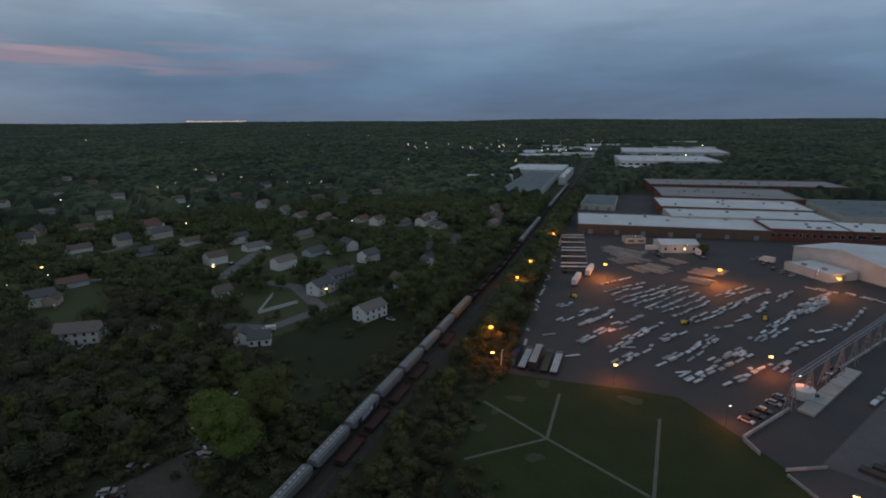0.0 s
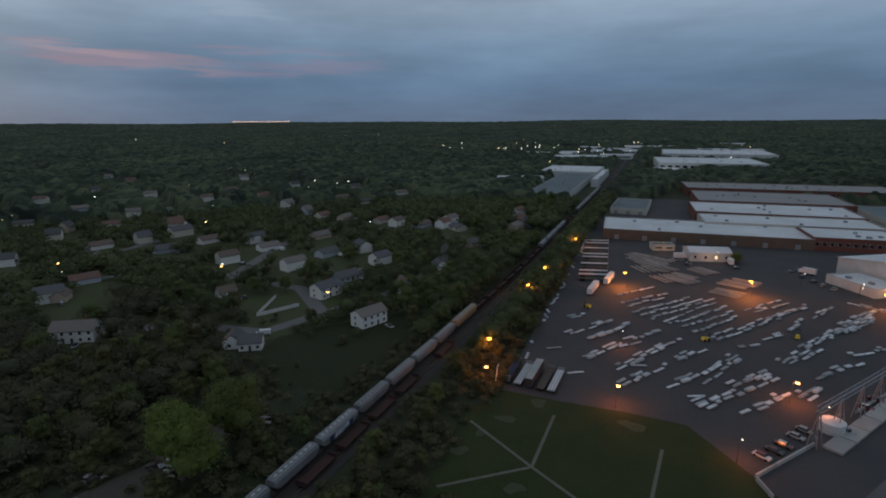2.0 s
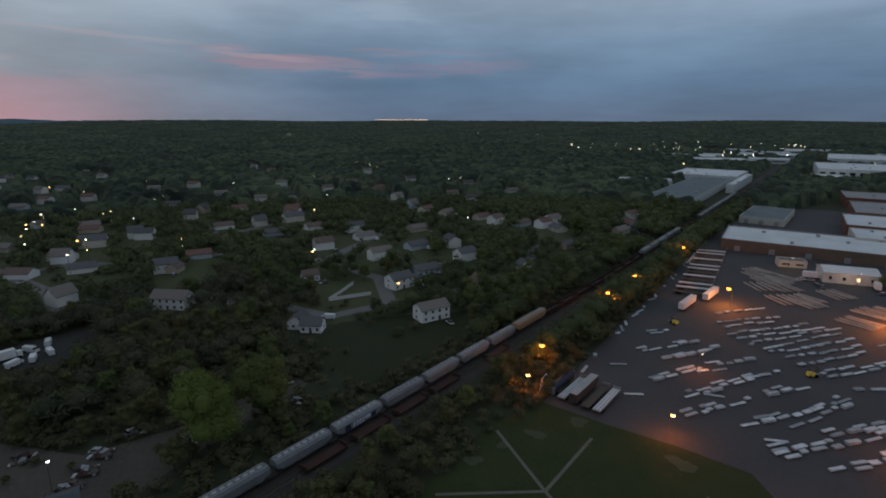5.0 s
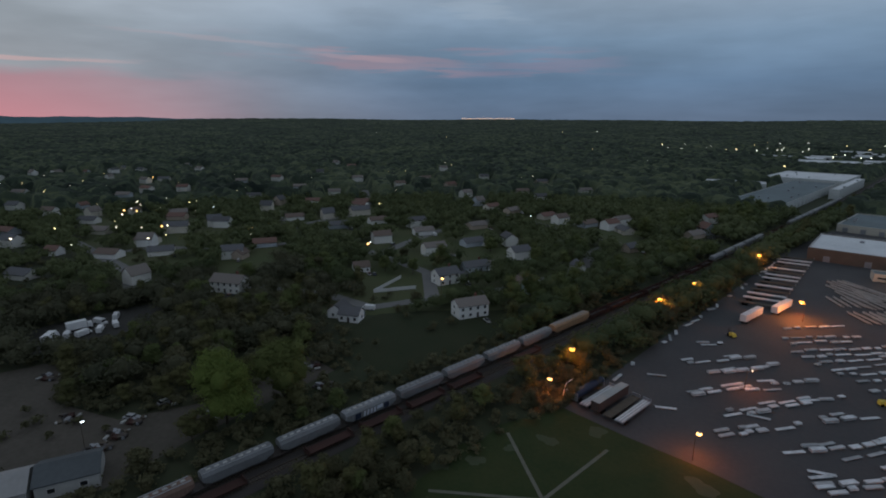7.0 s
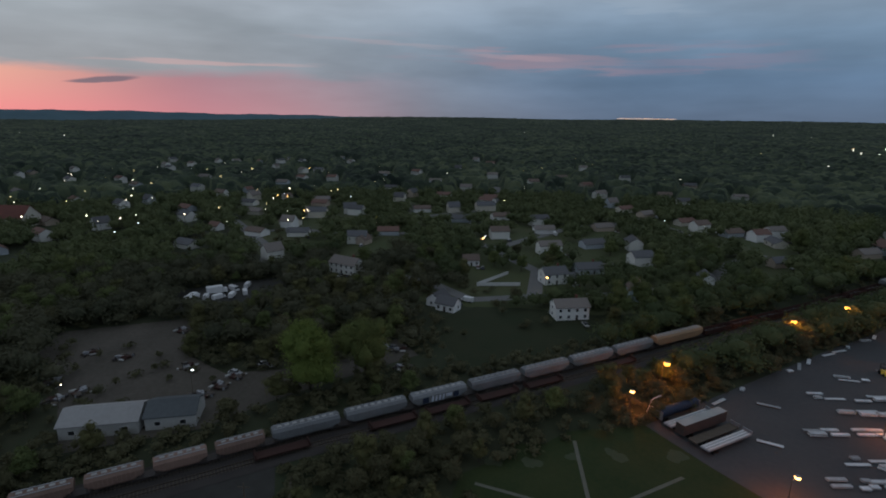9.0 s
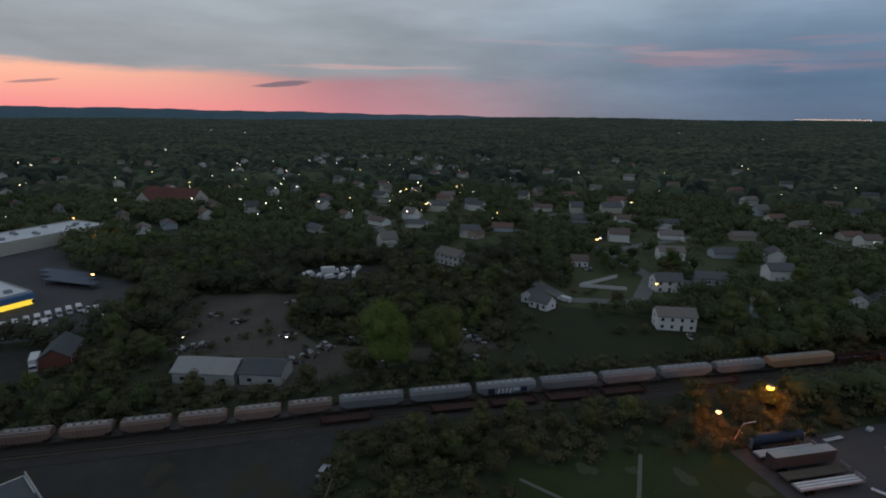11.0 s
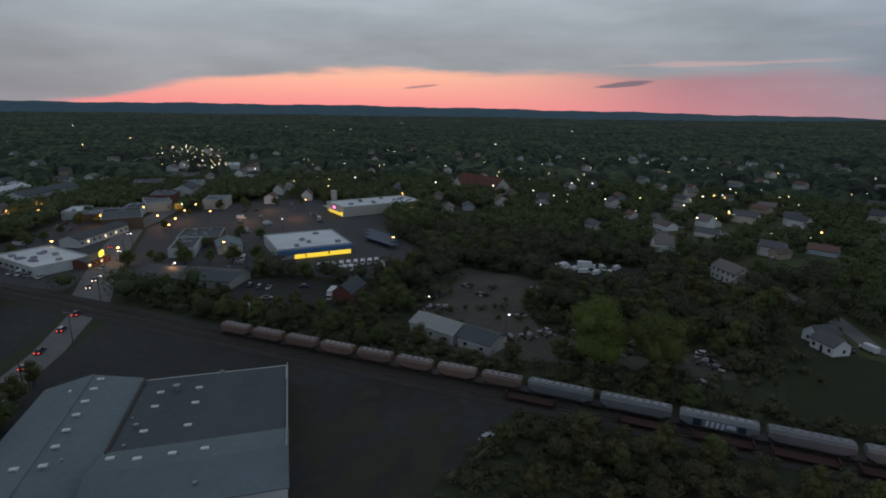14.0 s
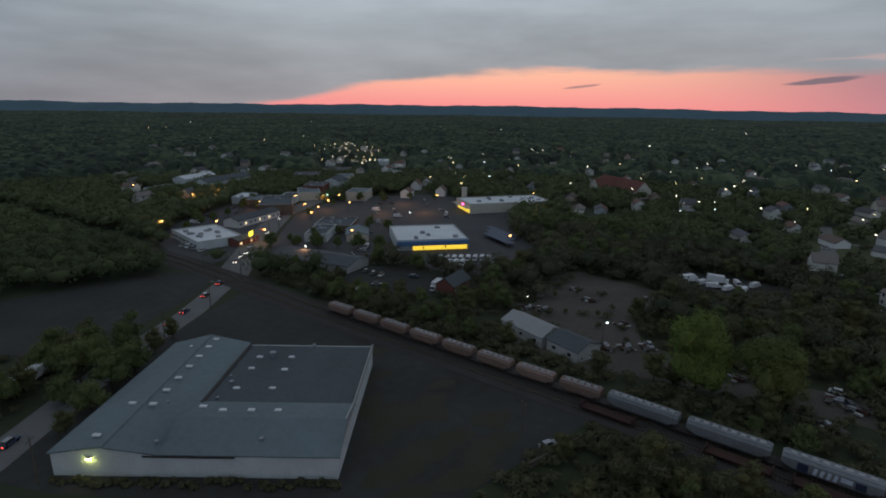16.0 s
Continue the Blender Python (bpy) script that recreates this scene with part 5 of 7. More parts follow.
# rows of stacks: start and end
ROWS_NEAR = [(-33, 223, -20, 249), (-38, 242, -31, 251), (-26, 221, -13, 246), (-23, 203, -13, 223), (-13, 218, -8, 225), (-10, 229, -1, 241), (-11, 198, 2, 226), (-1, 224, 8, 236), (-8, 187, 4, 210), (5, 192, 11, 200), (7, 216, 16, 231), (13, 202, 26, 229), (15, 200, 28, 226), (14, 184, 37, 219), (17, 183, 38, 215), (26, 184, 41, 203)]
ROWS_EAST = [(41, 229, 62, 266), (44, 229, 56, 250), (43, 203, 49, 212), (45, 202, 50, 211), (50, 219, 56, 227), (57, 230, 65, 239), (65, 247, 78, 258), (36, 250, 43, 258), (28, 237, 34, 243), (46, 265, 54, 282), (58, 285, 69, 307), (63, 273, 83, 303), (66, 272, 84, 298), (69, 274, 80, 290), (76, 317, 89, 308), (92, 311, 104, 301)]
ROWS_MID = [(-23, 282, -11, 302), (-20, 271, -3, 295), (-17, 268, -1, 290), (-14, 260, 9, 294), (-10, 258, 12, 292), (-6, 255, 17, 295), (-1, 254, 20, 290), (2, 252, 26, 288), (8, 250, 28, 282), (12, 246, 30, 277), (16, 241, 59, 306), (20, 242, 56, 298), (32, 284, 48, 309), (36, 284, 50, 304)]
ry = random.Random(11)
for n, (x0, y0, x1, y1) in enumerate(ROWS_NEAR + ROWS_EAST + ROWS_MID):
    fine_row = n >= len(ROWS_NEAR + ROWS_EAST)
    d = math.hypot(x1 - x0, y1 - y0)
    turn = math.degrees(math.atan2(y1 - y0, x1 - x0))
    s = 0.0
    while s < d - 1.5:
        k = ry.choice((0, 1, 1, 2, 2, 3, 4, 4))
        if fine_row:
            k = ry.choice((1, 1, 4, 3, 0))
        long = (5.8, 4.4, 4.2, 3.0, 2.0)[k]
        o = ry.uniform(-1.0, 1.0)
        s += long / 2
        for side in range(1 if fine_row or ry.random() < 0.62 else 2):
            o2 = o + side * ry.uniform(1.9, 2.3)
            q = s + side * ry.uniform(-1.6, 1.6)
            x, y = x0 + (x1 - x0) * q / d, y0 + (y1 - y0) * q / d
            put_copy(STACKS[k if not side else ry.choice((0, 1, 1, 4))], x - o2 * math.sin(radians(turn)), y + o2 * math.cos(radians(turn)), turn + ry.choice((0, 180)) + ry.uniform(-3, 3))
        s += long / 2 + ry.uniform(0.3, 2.4)
ROWS_BEAM = [(-31, 371, -6, 356), (-23, 342, -14, 332), (-22, 354, -5, 339), (-12, 326, 0, 315), (-5, 332, 8, 324), (6, 350, 18, 341), (23, 333, 43, 326), (16, 310, 32, 303), (-28, 362, -10, 349), (20, 328, 36, 321), (-4, 326, 10, 317)]
for x0, y0, x1, y1 in ROWS_BEAM:
    turn = math.degrees(math.atan2(y1 - y0, x1 - x0))
    d = math.hypot(x1 - x0, y1 - y0)
    n = max(1, round(d / 14.5))
    for i in range(n):
        for o in (-2.2, 0.9, 4.4, 7.2):
            k = (i + 0.5) / n
            put_copy(BEAMS, x0 + (x1 - x0) * k - o * math.sin(radians(turn)), y0 + (y1 - y0) * k + o * math.cos(radians(turn)), turn + ry.uniform(-4, 4))
for x, y in ((-36, 207), (-5, 205), (-24, 190), (14, 190)):
    put_copy(STACKS[0], x, y, ry.uniform(20, 70))
# large white panels and loaded trailers at the far side
for x, y, a in ((61.5, 270, 60), (64.5, 271, 60), (67.5, 283, 57), (70.5, 283, 57), (74, 294, 54), (77, 292, 54), (80, 302, 50)):
    put_copy(STACKS[2], x, y, a)
    put_copy(STACKS[2], x + 3.2, y + 3.4, a + 4)
for i in range(6):
    put_copy(STACKS[(1, 2, 4)[i % 3]], 78 + 3.1 * i, 256 + 6.4 * i, 62 + 5 * (i % 3))
# blocks standing along the western fence
for i in range(34):
    y = 196 + i * 6.2
    x = float(np.interp(y, [168, 199, 258, 290, 376, 416], [-43, -46, -52, -54, -63, -67])) + 2.2
    if ry.random() < 0.55:
        put_copy(STACKS[ry.choice((1, 4, 4, 0))], x + ry.uniform(-0.5, 0.5), y, 96 + ry.uniform(-25, 25))


def wheels(bm, xs, half, r=0.5, w=0.28):
    for x in xs:
        for s in (-1, 1):
            tube(bm, (x, s * half - w / 2, r), (x, s * half + w / 2, r), r, n=12)


def trailer(kind, label):
    """A semi-trailer 16 m long: box, flat or tank, with its wheels and legs."""
    t = thing("semi_trailer", label, "trailer", "trailers")
    L = 16.0
    if kind == "box":
        bm = bmesh.new()
        box(bm, 0, 0, 2.55, L, 2.55, 2.8)
        part("body", bm, M["dark_steel"], t, "dark trailer body")
        bm = bmesh.new()
        box(bm, 0, 0, 3.98, L, 2.57, 0.08)
        part("roof", bm, M["concrete"], t, "pale trailer roof")
    elif kind == "white":
        bm = bmesh.new()
        box(bm, 0, 0, 2.55, L, 2.55, 2.8)
        bmesh.ops.bevel(bm, geom=bm.edges[:], offset=0.06, segments=1, affect="EDGES")
        part("body", bm, M["white_paint"], t)
        bm = bmesh.new()
        box(bm, 0, 0, 3.99, L - 0.3, 2.3, 0.06)
        part("roof", bm, M["white_roof"], t, "white trailer roof")
    elif kind == "tank":
        bm = bmesh.new()
        extrude(bm, [(1.25 * math.cos(a * math.pi / 6), 2.4 + 1.25 * math.sin(a * math.pi / 6)) for a in range(12)], -L / 2 + 1, L / 2 - 1)
        part("tank", bm, M["graffiti_dark"], t, "dark blue tank body")
        bm = bmesh.new()
        for x in (-L / 2 + 0.9, L / 2 - 0.9):
            box(bm, x, 0, 2.2, 0.2, 2.6, 2.4)
        part("end_frame", bm, M["steel"], t)
    else:
        bm = bmesh.new()
        box(bm, 0, 0, 1.35, L, 2.5, 0.25)
        part("deck", bm, M["timber"] if kind == "flat" else M["steel"], t)
        for s in ((-0.8, 0.0, 0.8) if kind == "striped" else ()):
            bm = bmesh.new()
            box(bm, 0, s, 1.58, L - 0.6, 0.42, 0.2)
            part("load_strip", bm, M["white_paint"], t, "long white load strip")
        bm = bmesh.new()
        box(bm, L / 2 - 0.1, 0, 1.9, 0.15, 2.5, 1.0)
        part("headboard", bm, M["steel"], t)
    bm = bmesh.new()
    box(bm, 0, 0, 1.0, L - 2, 0.9, 0.3)
    for s in (-0.8, 0.8):
        box(bm, L / 2 - 3.5, s, 0.55, 0.15, 0.15, 1.0)
    part("chassis", bm, M["dark_steel"], t)
    for x in (-L / 2 + 2.0, -L / 2 + 3.3):
        for s in (-1, 1):
            bm = bmesh.new()
            wheels(bm, (x,), 0, 0.5, 0.55)
            part("wheel", bm, M["rubber"], t).matrix_basis = pose(0, s * 0.95, 0)
    return t


for x, kind, label in ((-43.2, "tank", "dark blue tank trailer parked on the yard"), (-39.4, "striped", "flat trailer loaded with long white strips"), (-35.6, "box", "dark box trailer with a pale roof"), (-31.7, "flat", "empty flat trailer with a weathered deck"), (-28.2, "striped", "flat trailer loaded with long white strips")):
    at(trailer(kind, label), x, 179.5, 0.06, 92)
WT = trailer("white", "white box trailer parked in a row")
FT = trailer("flat", "flat trailer parked in a row at the fence")
ST = trailer("striped", "flat trailer loaded with pale strips at the fence")
for i in range(14):
    y = 303 + i * 8.0
    put_copy((FT, ST, ST, FT, ST)[i % 5], -40.0 - 1.25 * i, y, 17)
put_copy(WT, -31.5, 304, 88)
put_copy(WT, -36, 283.5, 88)
put_copy(WT, 17.5, -39.5, 37)

# overhead gantry runway: a row of lattice posts carrying a truss
gr = thing("gantry_runway", "long grey steel lattice gantry over the yard", "gantry crane")
at(gr, 43, 175, 0.05, math.degrees(math.atan2(250 - 175, 90 - 43)))
span = 13.0
for i in range(9):
    x = i * span
    bm = bmesh.new()
    for s in (-1.6, 1.6):
        bar(bm, (x + s, -1.2, 0), (x + s * 0.25, 0, 10), 0.22)
        bar(bm, (x + s, 1.2, 0), (x + s * 0.25, 0, 10), 0.22)
    for z in (2.5, 5.0, 7.5):
        k = 1 - z / 10
        bar(bm, (x - 1.6 * k - 0.4, -1.2 * k, z), (x + 1.6 * k + 0.4, 1.2 * k, z), 0.12)
        bar(bm, (x - 1.6 * k - 0.4, 1.2 * k, z), (x + 1.6 * k + 0.4, -1.2 * k, z), 0.12)
    part("lattice_post", bm, M["steel"], gr)
for z in (10.0, 11.6):
    for y in (-0.5, 0.5):
        bm = bmesh.new()
        bar(bm, (-1, y, z), (8 * span + 1, y, z), 0.2)
        part("chord", bm, M["steel"], gr)
bm = bmesh.new()
for i in range(53):
    x = -1 + i * 2.0
    for y in (-0.5, 0.5):
        bar(bm, (x, y, 10.0 + 1.6 * (i % 2)), (x + 2, y, 11.6 - 1.6 * (i % 2)), 0.1)
part("lacing", bm, M["steel"], gr)
wall_line = [((28, 153), (43, 175), 0.5, 1.0), ((28, 152), (31, 146), 0.4, 1.2), ((36, 141), (46, 146), 0.3, 0.8), ((36, 139), (41, 131), 0.3, 0.8), ((57, 200), (90, 250), 0.6, 0.8)]
for a, b, w, h in wall_line:
    d = math.hypot(b[0] - a[0], b[1] - a[1])
    k = thing("concrete_kerb", "low pale concrete wall at the edge of the yard", "low wall", "low walls")
    at(k, (a[0] + b[0]) / 2, (a[1] + b[1]) / 2, 0.05, math.degrees(math.atan2(b[1] - a[1], b[0] - a[0])))
    n = max(1, int(d / 4))
    for i in range(n):
        bm = bmesh.new()
        box(bm, -d / 2 + d * (i + 0.5) / n, 0, h / 2, d / n - 0.06, w, h)
        part("block", bm, M["concrete"], k)
pad = thing("casting_bed", "long pale concrete casting bed beside the gantry", "concrete bed")
at(pad, 58, 193, 0.06, 60)
for i in range(5):
    bm = bmesh.new()
    box(bm, -18 + i * 9, 0, 0.35, 8.6, 4.6, 0.7)
    part("section", bm, M["concrete"], pad)
tk = thing("storage_tank", "low round pale storage tank on the yard", "tank")
at(tk, 48.5, 185.5, 0.06)
bm = bmesh.new()
tube(bm, (0, 0, 0), (0, 0, 3.0), 3.2, n=24)
part("shell", bm, M["white_wall"], tk)
bm = bmesh.new()
tube(bm, (0, 0, 3.0), (0, 0, 3.7), 3.25, 0.4, n=24)
part("lid", bm, M["white_roof"], tk)
fr = thing("steel_frame", "white welded A-frame standing at the yard corner", "steel frame")
at(fr, -47, 174, 0, 100)
bm = bmesh.new()
for a, b in (((-2.4, 0, 0), (0, 0, 4.2)), ((2.4, 0, 0), (0, 0, 4.2)), ((-1.4, 0, 1.8), (1.4, 0, 1.8)), ((0, 0, 4.2), (4, 0, 4.0))):
    bar(bm, a, b, 0.16)
part("frame", bm, M["white_paint"], fr)
sheet("concrete_apron", [(45, 147), (57, 142), (110, 170), (110, 260), (72, 192)], 0.09, material("apron_concrete", (0.13, 0.13, 0.135), (0.085, 0.085, 0.085), scale=0.1, fine=1.0), "grey concrete apron beside the gantry", "pavement")
for i in range(6):
    for j in range(2):
        put_copy(STACKS[2 + (i + j) % 3], 68 + i * 2.6 + j * 3, 188 + i * 4.2 - j * 3, 58)
bs = [thing("timber_pile", "dark timber pile on the apron", "timber pile", "timber piles") for _ in range(4)]
for i, t in enumerate(bs):
    at(t, 56 + i * 3.4, 147 + i * 2.2, 0.09, -30)
    for j in range(4):
        bm = bmesh.new()
        box(bm, 0, -0.9 + j * 0.6, 0.5, 6.0, 0.5, 1.0)
        part("log", bm, M["dark_steel"], t)

# ---- vehicles ----


def car(lights=""):
    c = thing("car", {"": "parked saloon car with dark windows", "tail": "car in traffic with red tail lights on", "head": "car in traffic with headlights on"}[lights], "car", "cars")
    bm = bmesh.new()
    extrude(bm, [(-0.88, 0.35), (-0.9, 0.55), (-0.86, 0.88), (0.86, 0.88), (0.9, 0.55), (0.88, 0.35)], -2.25, 2.25)
    for v in bm.verts:
        if abs(v.co.x) > 2.2 and v.co.z > 0.8:
            v.co.x *= 0.94
            v.co.z -= 0.1
    part("body", bm, M["paint"], c)
    bm = bmesh.new()
    box(bm, -0.25, 0, 1.12, 2.7, 1.62, 0.52, top=0.74)
    part("window", bm, M["glass"], c)
    bm = bmesh.new()
    box(bm, -0.25, 0, 1.4, 1.95, 1.2, 0.06)
    part("roof", bm, M["paint"], c)
    for x in (-1.4, 1.4):
        for s in (-1, 1):
            bm = bmesh.new()
            wheels(bm, (x,), 0, 0.33, 0.2)
            part("wheel", bm, M["rubber"], c).matrix_basis = pose(0, s * 0.82, 0)
    for s in (-1, 1):
        bm = bmesh.new()
        box(bm, -2.24, s * 0.62, 0.72, 0.12, 0.42, 0.22)
        part("tail_light", bm, M["red_lamp"] if lights == "tail" else M["red_rust"], c)
        bm = bmesh.new()
        box(bm, 2.24, s * 0.62, 0.66, 0.12, 0.38, 0.2)
        part("headlight", bm, M["head_lamp"] if lights == "head" else M["steel"], c)
    return c


def van(label="white delivery van parked in a row", L=5.6, H=2.3):
    c = thing("van", label, "van", "vans")
    bm = bmesh.new()
    extrude(bm, [(-0.95, 0.4), (-0.95, H - 0.15), (-0.8, H), (0.8, H), (0.95, H - 0.15), (0.95, 0.4)], -L / 2, L / 2 - 1.2)
    part("body", bm, M["white_paint"], c)
    bm = bmesh.new()
    extrude(bm, [(-0.93, 0.4), (-0.93, 1.2), (0.93, 1.2), (0.93, 0.4)], L / 2 - 1.19, L / 2)
    part("bonnet", bm, M["white_paint"], c)
    bm = bmesh.new()
    box(bm, L / 2 - 1.0, 0, 1.55, 0.5, 1.7, 0.65, top=0.8)
    part("windscreen", bm, M["glass"], c)
    for x in (-L / 2 + 1.0, L / 2 - 0.9):
        for s in (-1, 1):
            bm = bmesh.new()
            wheels(bm, (x,), 0, 0.38, 0.22)
            part("wheel", bm, M["rubber"], c).matrix_basis = pose(0, s * 0.85, 0)
    return c


def box_truck():
    c = thing("box_truck", "white box truck parked on the lot", "truck", "trucks")
    bm = bmesh.new()
    box(bm, -1.2, 0, 2.3, 6.6, 2.45, 2.8)
    part("box", bm, M["white_paint"], c)
    bm = bmesh.new()
    box(bm, 3.2, 0, 1.55, 1.7, 2.2, 1.9, top=0.88)
    part("cab", bm, M["white_paint"], c)
    bm = bmesh.new()
    box(bm, 4.02, 0, 1.9, 0.14, 1.8, 0.75)
    part("windscreen", bm, M["glass"], c)
    bm = bmesh.new()
    box(bm, -0.2, 0, 0.75, 7.6, 1.0, 0.25)
    part("chassis", bm, M["dark_steel"], c)
    for x in (-3.0, 2.9):
        for s in (-1, 1):
            bm = bmesh.new()
            wheels(bm, (x,), 0, 0.48, 0.3)
            part("wheel", bm, M["rubber"], c).matrix_basis = pose(0, s * 1.0, 0)
    return c


CAR, TAIL, HEAD, VAN, TRUCK = car(), car("tail"), car("head"), van(), box_truck()
rc = random.Random(21)
for x, y in ((30, 163), (33, 167), (35.5, 171), (39, 177), (41.5, 181.5), (52, 186), (60, 204), (64, 211)):
    put_copy(CAR, x, y, -28 + rc.uniform(-6, 6), 0.06)
CARS_SHOP = [(-228, -136), (-252, -130), (-246, -122), (-241, -117), (-236, -111), (-231, -106), (-189, -129), (-184, -124), (-163, -109), (-142, -86), (-138, -83), (-132, -80), (-109, -51), (-109, -46), (-110, -42), (-123, -77), (-88, -32), (-100, -34), (-126, -52), (-134, -60), (-118, -30), (-205, -150), (-214, -158), (-222, -166), (-260, -150), (-216, -140), (-222, -147), (-228, -154), (-208, -130), (-268, -160), (-274, -166), (-236, -176), (-242, -170)]
CARS_STRIP = [(-75, -155), (-76, -150), (-76, -144), (-77, -138), (-78, -129), (-76, -122), (-134, -202), (-137, -254), (-142, -234), (-141, -220), (-150, -240), (-156, -246), (-116, -216), (-106, -206), (-122, -222), (-98, -128)]
for i, (x, y) in enumerate(CARS_SHOP + CARS_STRIP):
    put_copy(VAN if i % 6 == 4 else CAR, x, y, rc.choice((35, 125)) + rc.uniform(-6, 6), 0.06)
for x, y, a in ((-17, -48, 217), (-25, -54, 217), (-33, -61, 218), (-46, -72, 220), (27, -12, 217), (11.5, -27, 217), (-57, -82, 222), (-125, -161, 225)):
    put_copy(TAIL, x, y, a, 0.1)
for x, y, a in ((-78, -107, 50), (-85, -114, 48), (-90, -118, 48), (-122, -150, 46), (-150, -181, 46)):
    put_copy(HEAD, x, y, a, 0.1)
# vans in rows beside the shop
for i in range(9):
    put_copy(VAN, -143.5 - 2.45 * i, -41.5 + 2.4 * i, 30, 0.06)
for i in range(5):
    put_copy(VAN, -138 - 2.4 * i, -35 + 2.1 * i, 30, 0.06)
for i in range(6):
    put_copy(VAN, -161 + 2.4 * i, -17 + 2.3 * i, 300, 0.06)
for x, y, a in ((-193, 62, 150), (-200, 72, 95)):
    put_copy(TRUCK, x, y, a, 0.08)
for x, y, a in ((-194, 67, 165), (-192.5, 72, 120), (-193, 77.5, 160), (-195, 83, 178), (-202, 79, 30), (-205, 85, 160)):
    put_copy(VAN, x, y, a, 0.08)
put_copy(TRUCK, -112, -12, 20, 0.06)
# cars on drives and at kerbs among the houses
drive = random.Random(8)
for hx, hy, turn, k in HOUSES:
    if hx > -330 and hy > 90 and drive.random() < 0.75:
        a = radians(turn)
        for n in range(drive.choice((1, 1, 2))):
            u, w = drive.uniform(2, 9), -drive.uniform(8, 11)
            x, y = hx + math.cos(a) * u - math.sin(a) * w, hy + math.sin(a) * u + math.cos(a) * w
            if abs(x - track_x(y)) > 14:
                put_copy(CAR if drive.random() < 0.8 else VAN, x, y, turn + 90 + drive.uniform(-8, 8), 0.12)
# wrecks and junk on the salvage lot
JUNK = thing("scrap_heap", "heap of mixed scrap metal and pallets", "scrap heap", "scrap heaps")
for i in range(14):
    bm = bmesh.new()
    box(bm, 0, 0, 0, drive.uniform(0.6, 2.2), drive.uniform(0.5, 1.4), drive.uniform(0.3, 0.9))
    o = part("scrap_piece", bm, (M["steel"], M["dark_steel"], M["timber"], M["red_rust"], M["concrete"])[i % 5], JUNK)
    o.matrix_basis = pose(drive.uniform(-2.5, 2.5), drive.uniform(-2.0, 2.0), 0.3 + 0.25 * (i % 3), drive.uniform(-12, 12), drive.uniform(-12, 12), drive.uniform(0, 180))
for x, y in ((-104, 58), (-110, 68), (-115, 73), (-106, 63), (-115, 121), (-112, 125), (-99, 121), (-107, 93), (-118, 83), (-103, 92), (-142, 40), (-150, 30), (-126, 60), (-122, 32), (-119, 27), (-110, 98), (-160, 58), (-132, 24)):
    put_copy(JUNK, x, y, drive.uniform(0, 360), 0.06)
for x, y, a in ((-116, 73, 40), (-119, 82, 100), (-104, 93, 10), (-117, 101, 70), (-114, 124, 30), (-120, 121, 90)):
    put_copy(CAR if a != 20 else TRUCK, x, y, a, 0.08)
# dark retaining wall at the end of the old lot, with a parked car beside it
rwall = thing("retaining_wall", "low dark timber retaining wall at the edge of the lot", "low wall")
at(rwall, -58.0, 80.2, 0, math.degrees(math.atan2(-4.6, 19.8)))
for i in range(8):
    bm = bmesh.new()
    box(bm, 1.27 + 2.54 * i, 0, 0.75, 2.48, 0.4, 1.5)
    part("timber_panel", bm, M["timber"], rwall)
put_copy(CAR, -49.2, 75.2, 160, 0.06)
# white garden fence on a corner plot
gf = thing("garden_fence", "white board fence round a corner garden", "fence")
at(gf, 0, 0)
for a, b in zip(GARDEN_FENCE, GARDEN_FENCE[1:]):
    n = 10
    for i in range(n):
        p, q = Vector(a).lerp(Vector(b), i / n), Vector(a).lerp(Vector(b), (i + 0.96) / n)
        bm = bmesh.new()
        m = (p + q) / 2
        box(bm, 0, 0, 0.9, (q - p).length, 0.06, 1.7)
        o = part("board", bm, M["trim"], gf)
        o.matrix_basis = pose(m.x, m.y, 0, 0, 0, math.degrees(math.atan2(q.y - p.y, q.x - p.x)))
        bm = bmesh.new()
        box(bm, p.x, p.y, 0.95, 0.14, 0.14, 1.9)
        part("post", bm, M["trim"], gf)


def forklift():
    """A yard forklift: counterweight body, guard, mast, forks and wheels."""
    f = thing("forklift", "yellow forklift truck standing among the slab stacks", "forklift", "yard machines")
    bm = bmesh.new()
    box(bm, -0.7, 0, 1.0, 2.4, 1.7, 1.2, top=0.86)
    part("body", bm, M["yellow_wall"], f)
    bm = bmesh.new()
    for x in (-0.9, 0.7):
        for y in (-0.7, 0.7):
            bar(bm, (x, y, 1.5), (x * 0.9, y, 2.7), 0.1)
    box(bm, -0.1, 0, 2.75, 1.8, 1.6, 0.1)
    part("overhead_guard", bm, M["dark_steel"], f)
    bm = bmesh.new()
    for y in (-0.5, 0.5):
        bar(bm, (1.1, y, 0.3), (1.1, y, 3.4), 0.16)
    for z in (0.6, 1.9, 3.3):
        bar(bm, (1.1, -0.5, z), (1.1, 0.5, z), 0.12)
    part("mast", bm, M["dark_steel"], f)
    for y in (-0.45, 0.45):
        bm = bmesh.new()
        box(bm, 1.95, y, 0.35, 1.6, 0.16, 0.08)
        part("fork", bm, M["steel"], f)
    for x, r in ((-1.3, 0.45), (0.6, 0.6)):
        for s in (-1, 1):
            bm = bmesh.new()
            wheels(bm, (x,), 0, r, 0.4)
            part("wheel", bm, M["rubber"], f).matrix_basis = pose(0, s * 0.8, 0)
    return f


FORK = forklift()
for x, y, a in ((16.3, 240, 40), (49, 258, 80), (-34, 259, 150)):
    put_copy(FORK, x, y, a, 0.06)
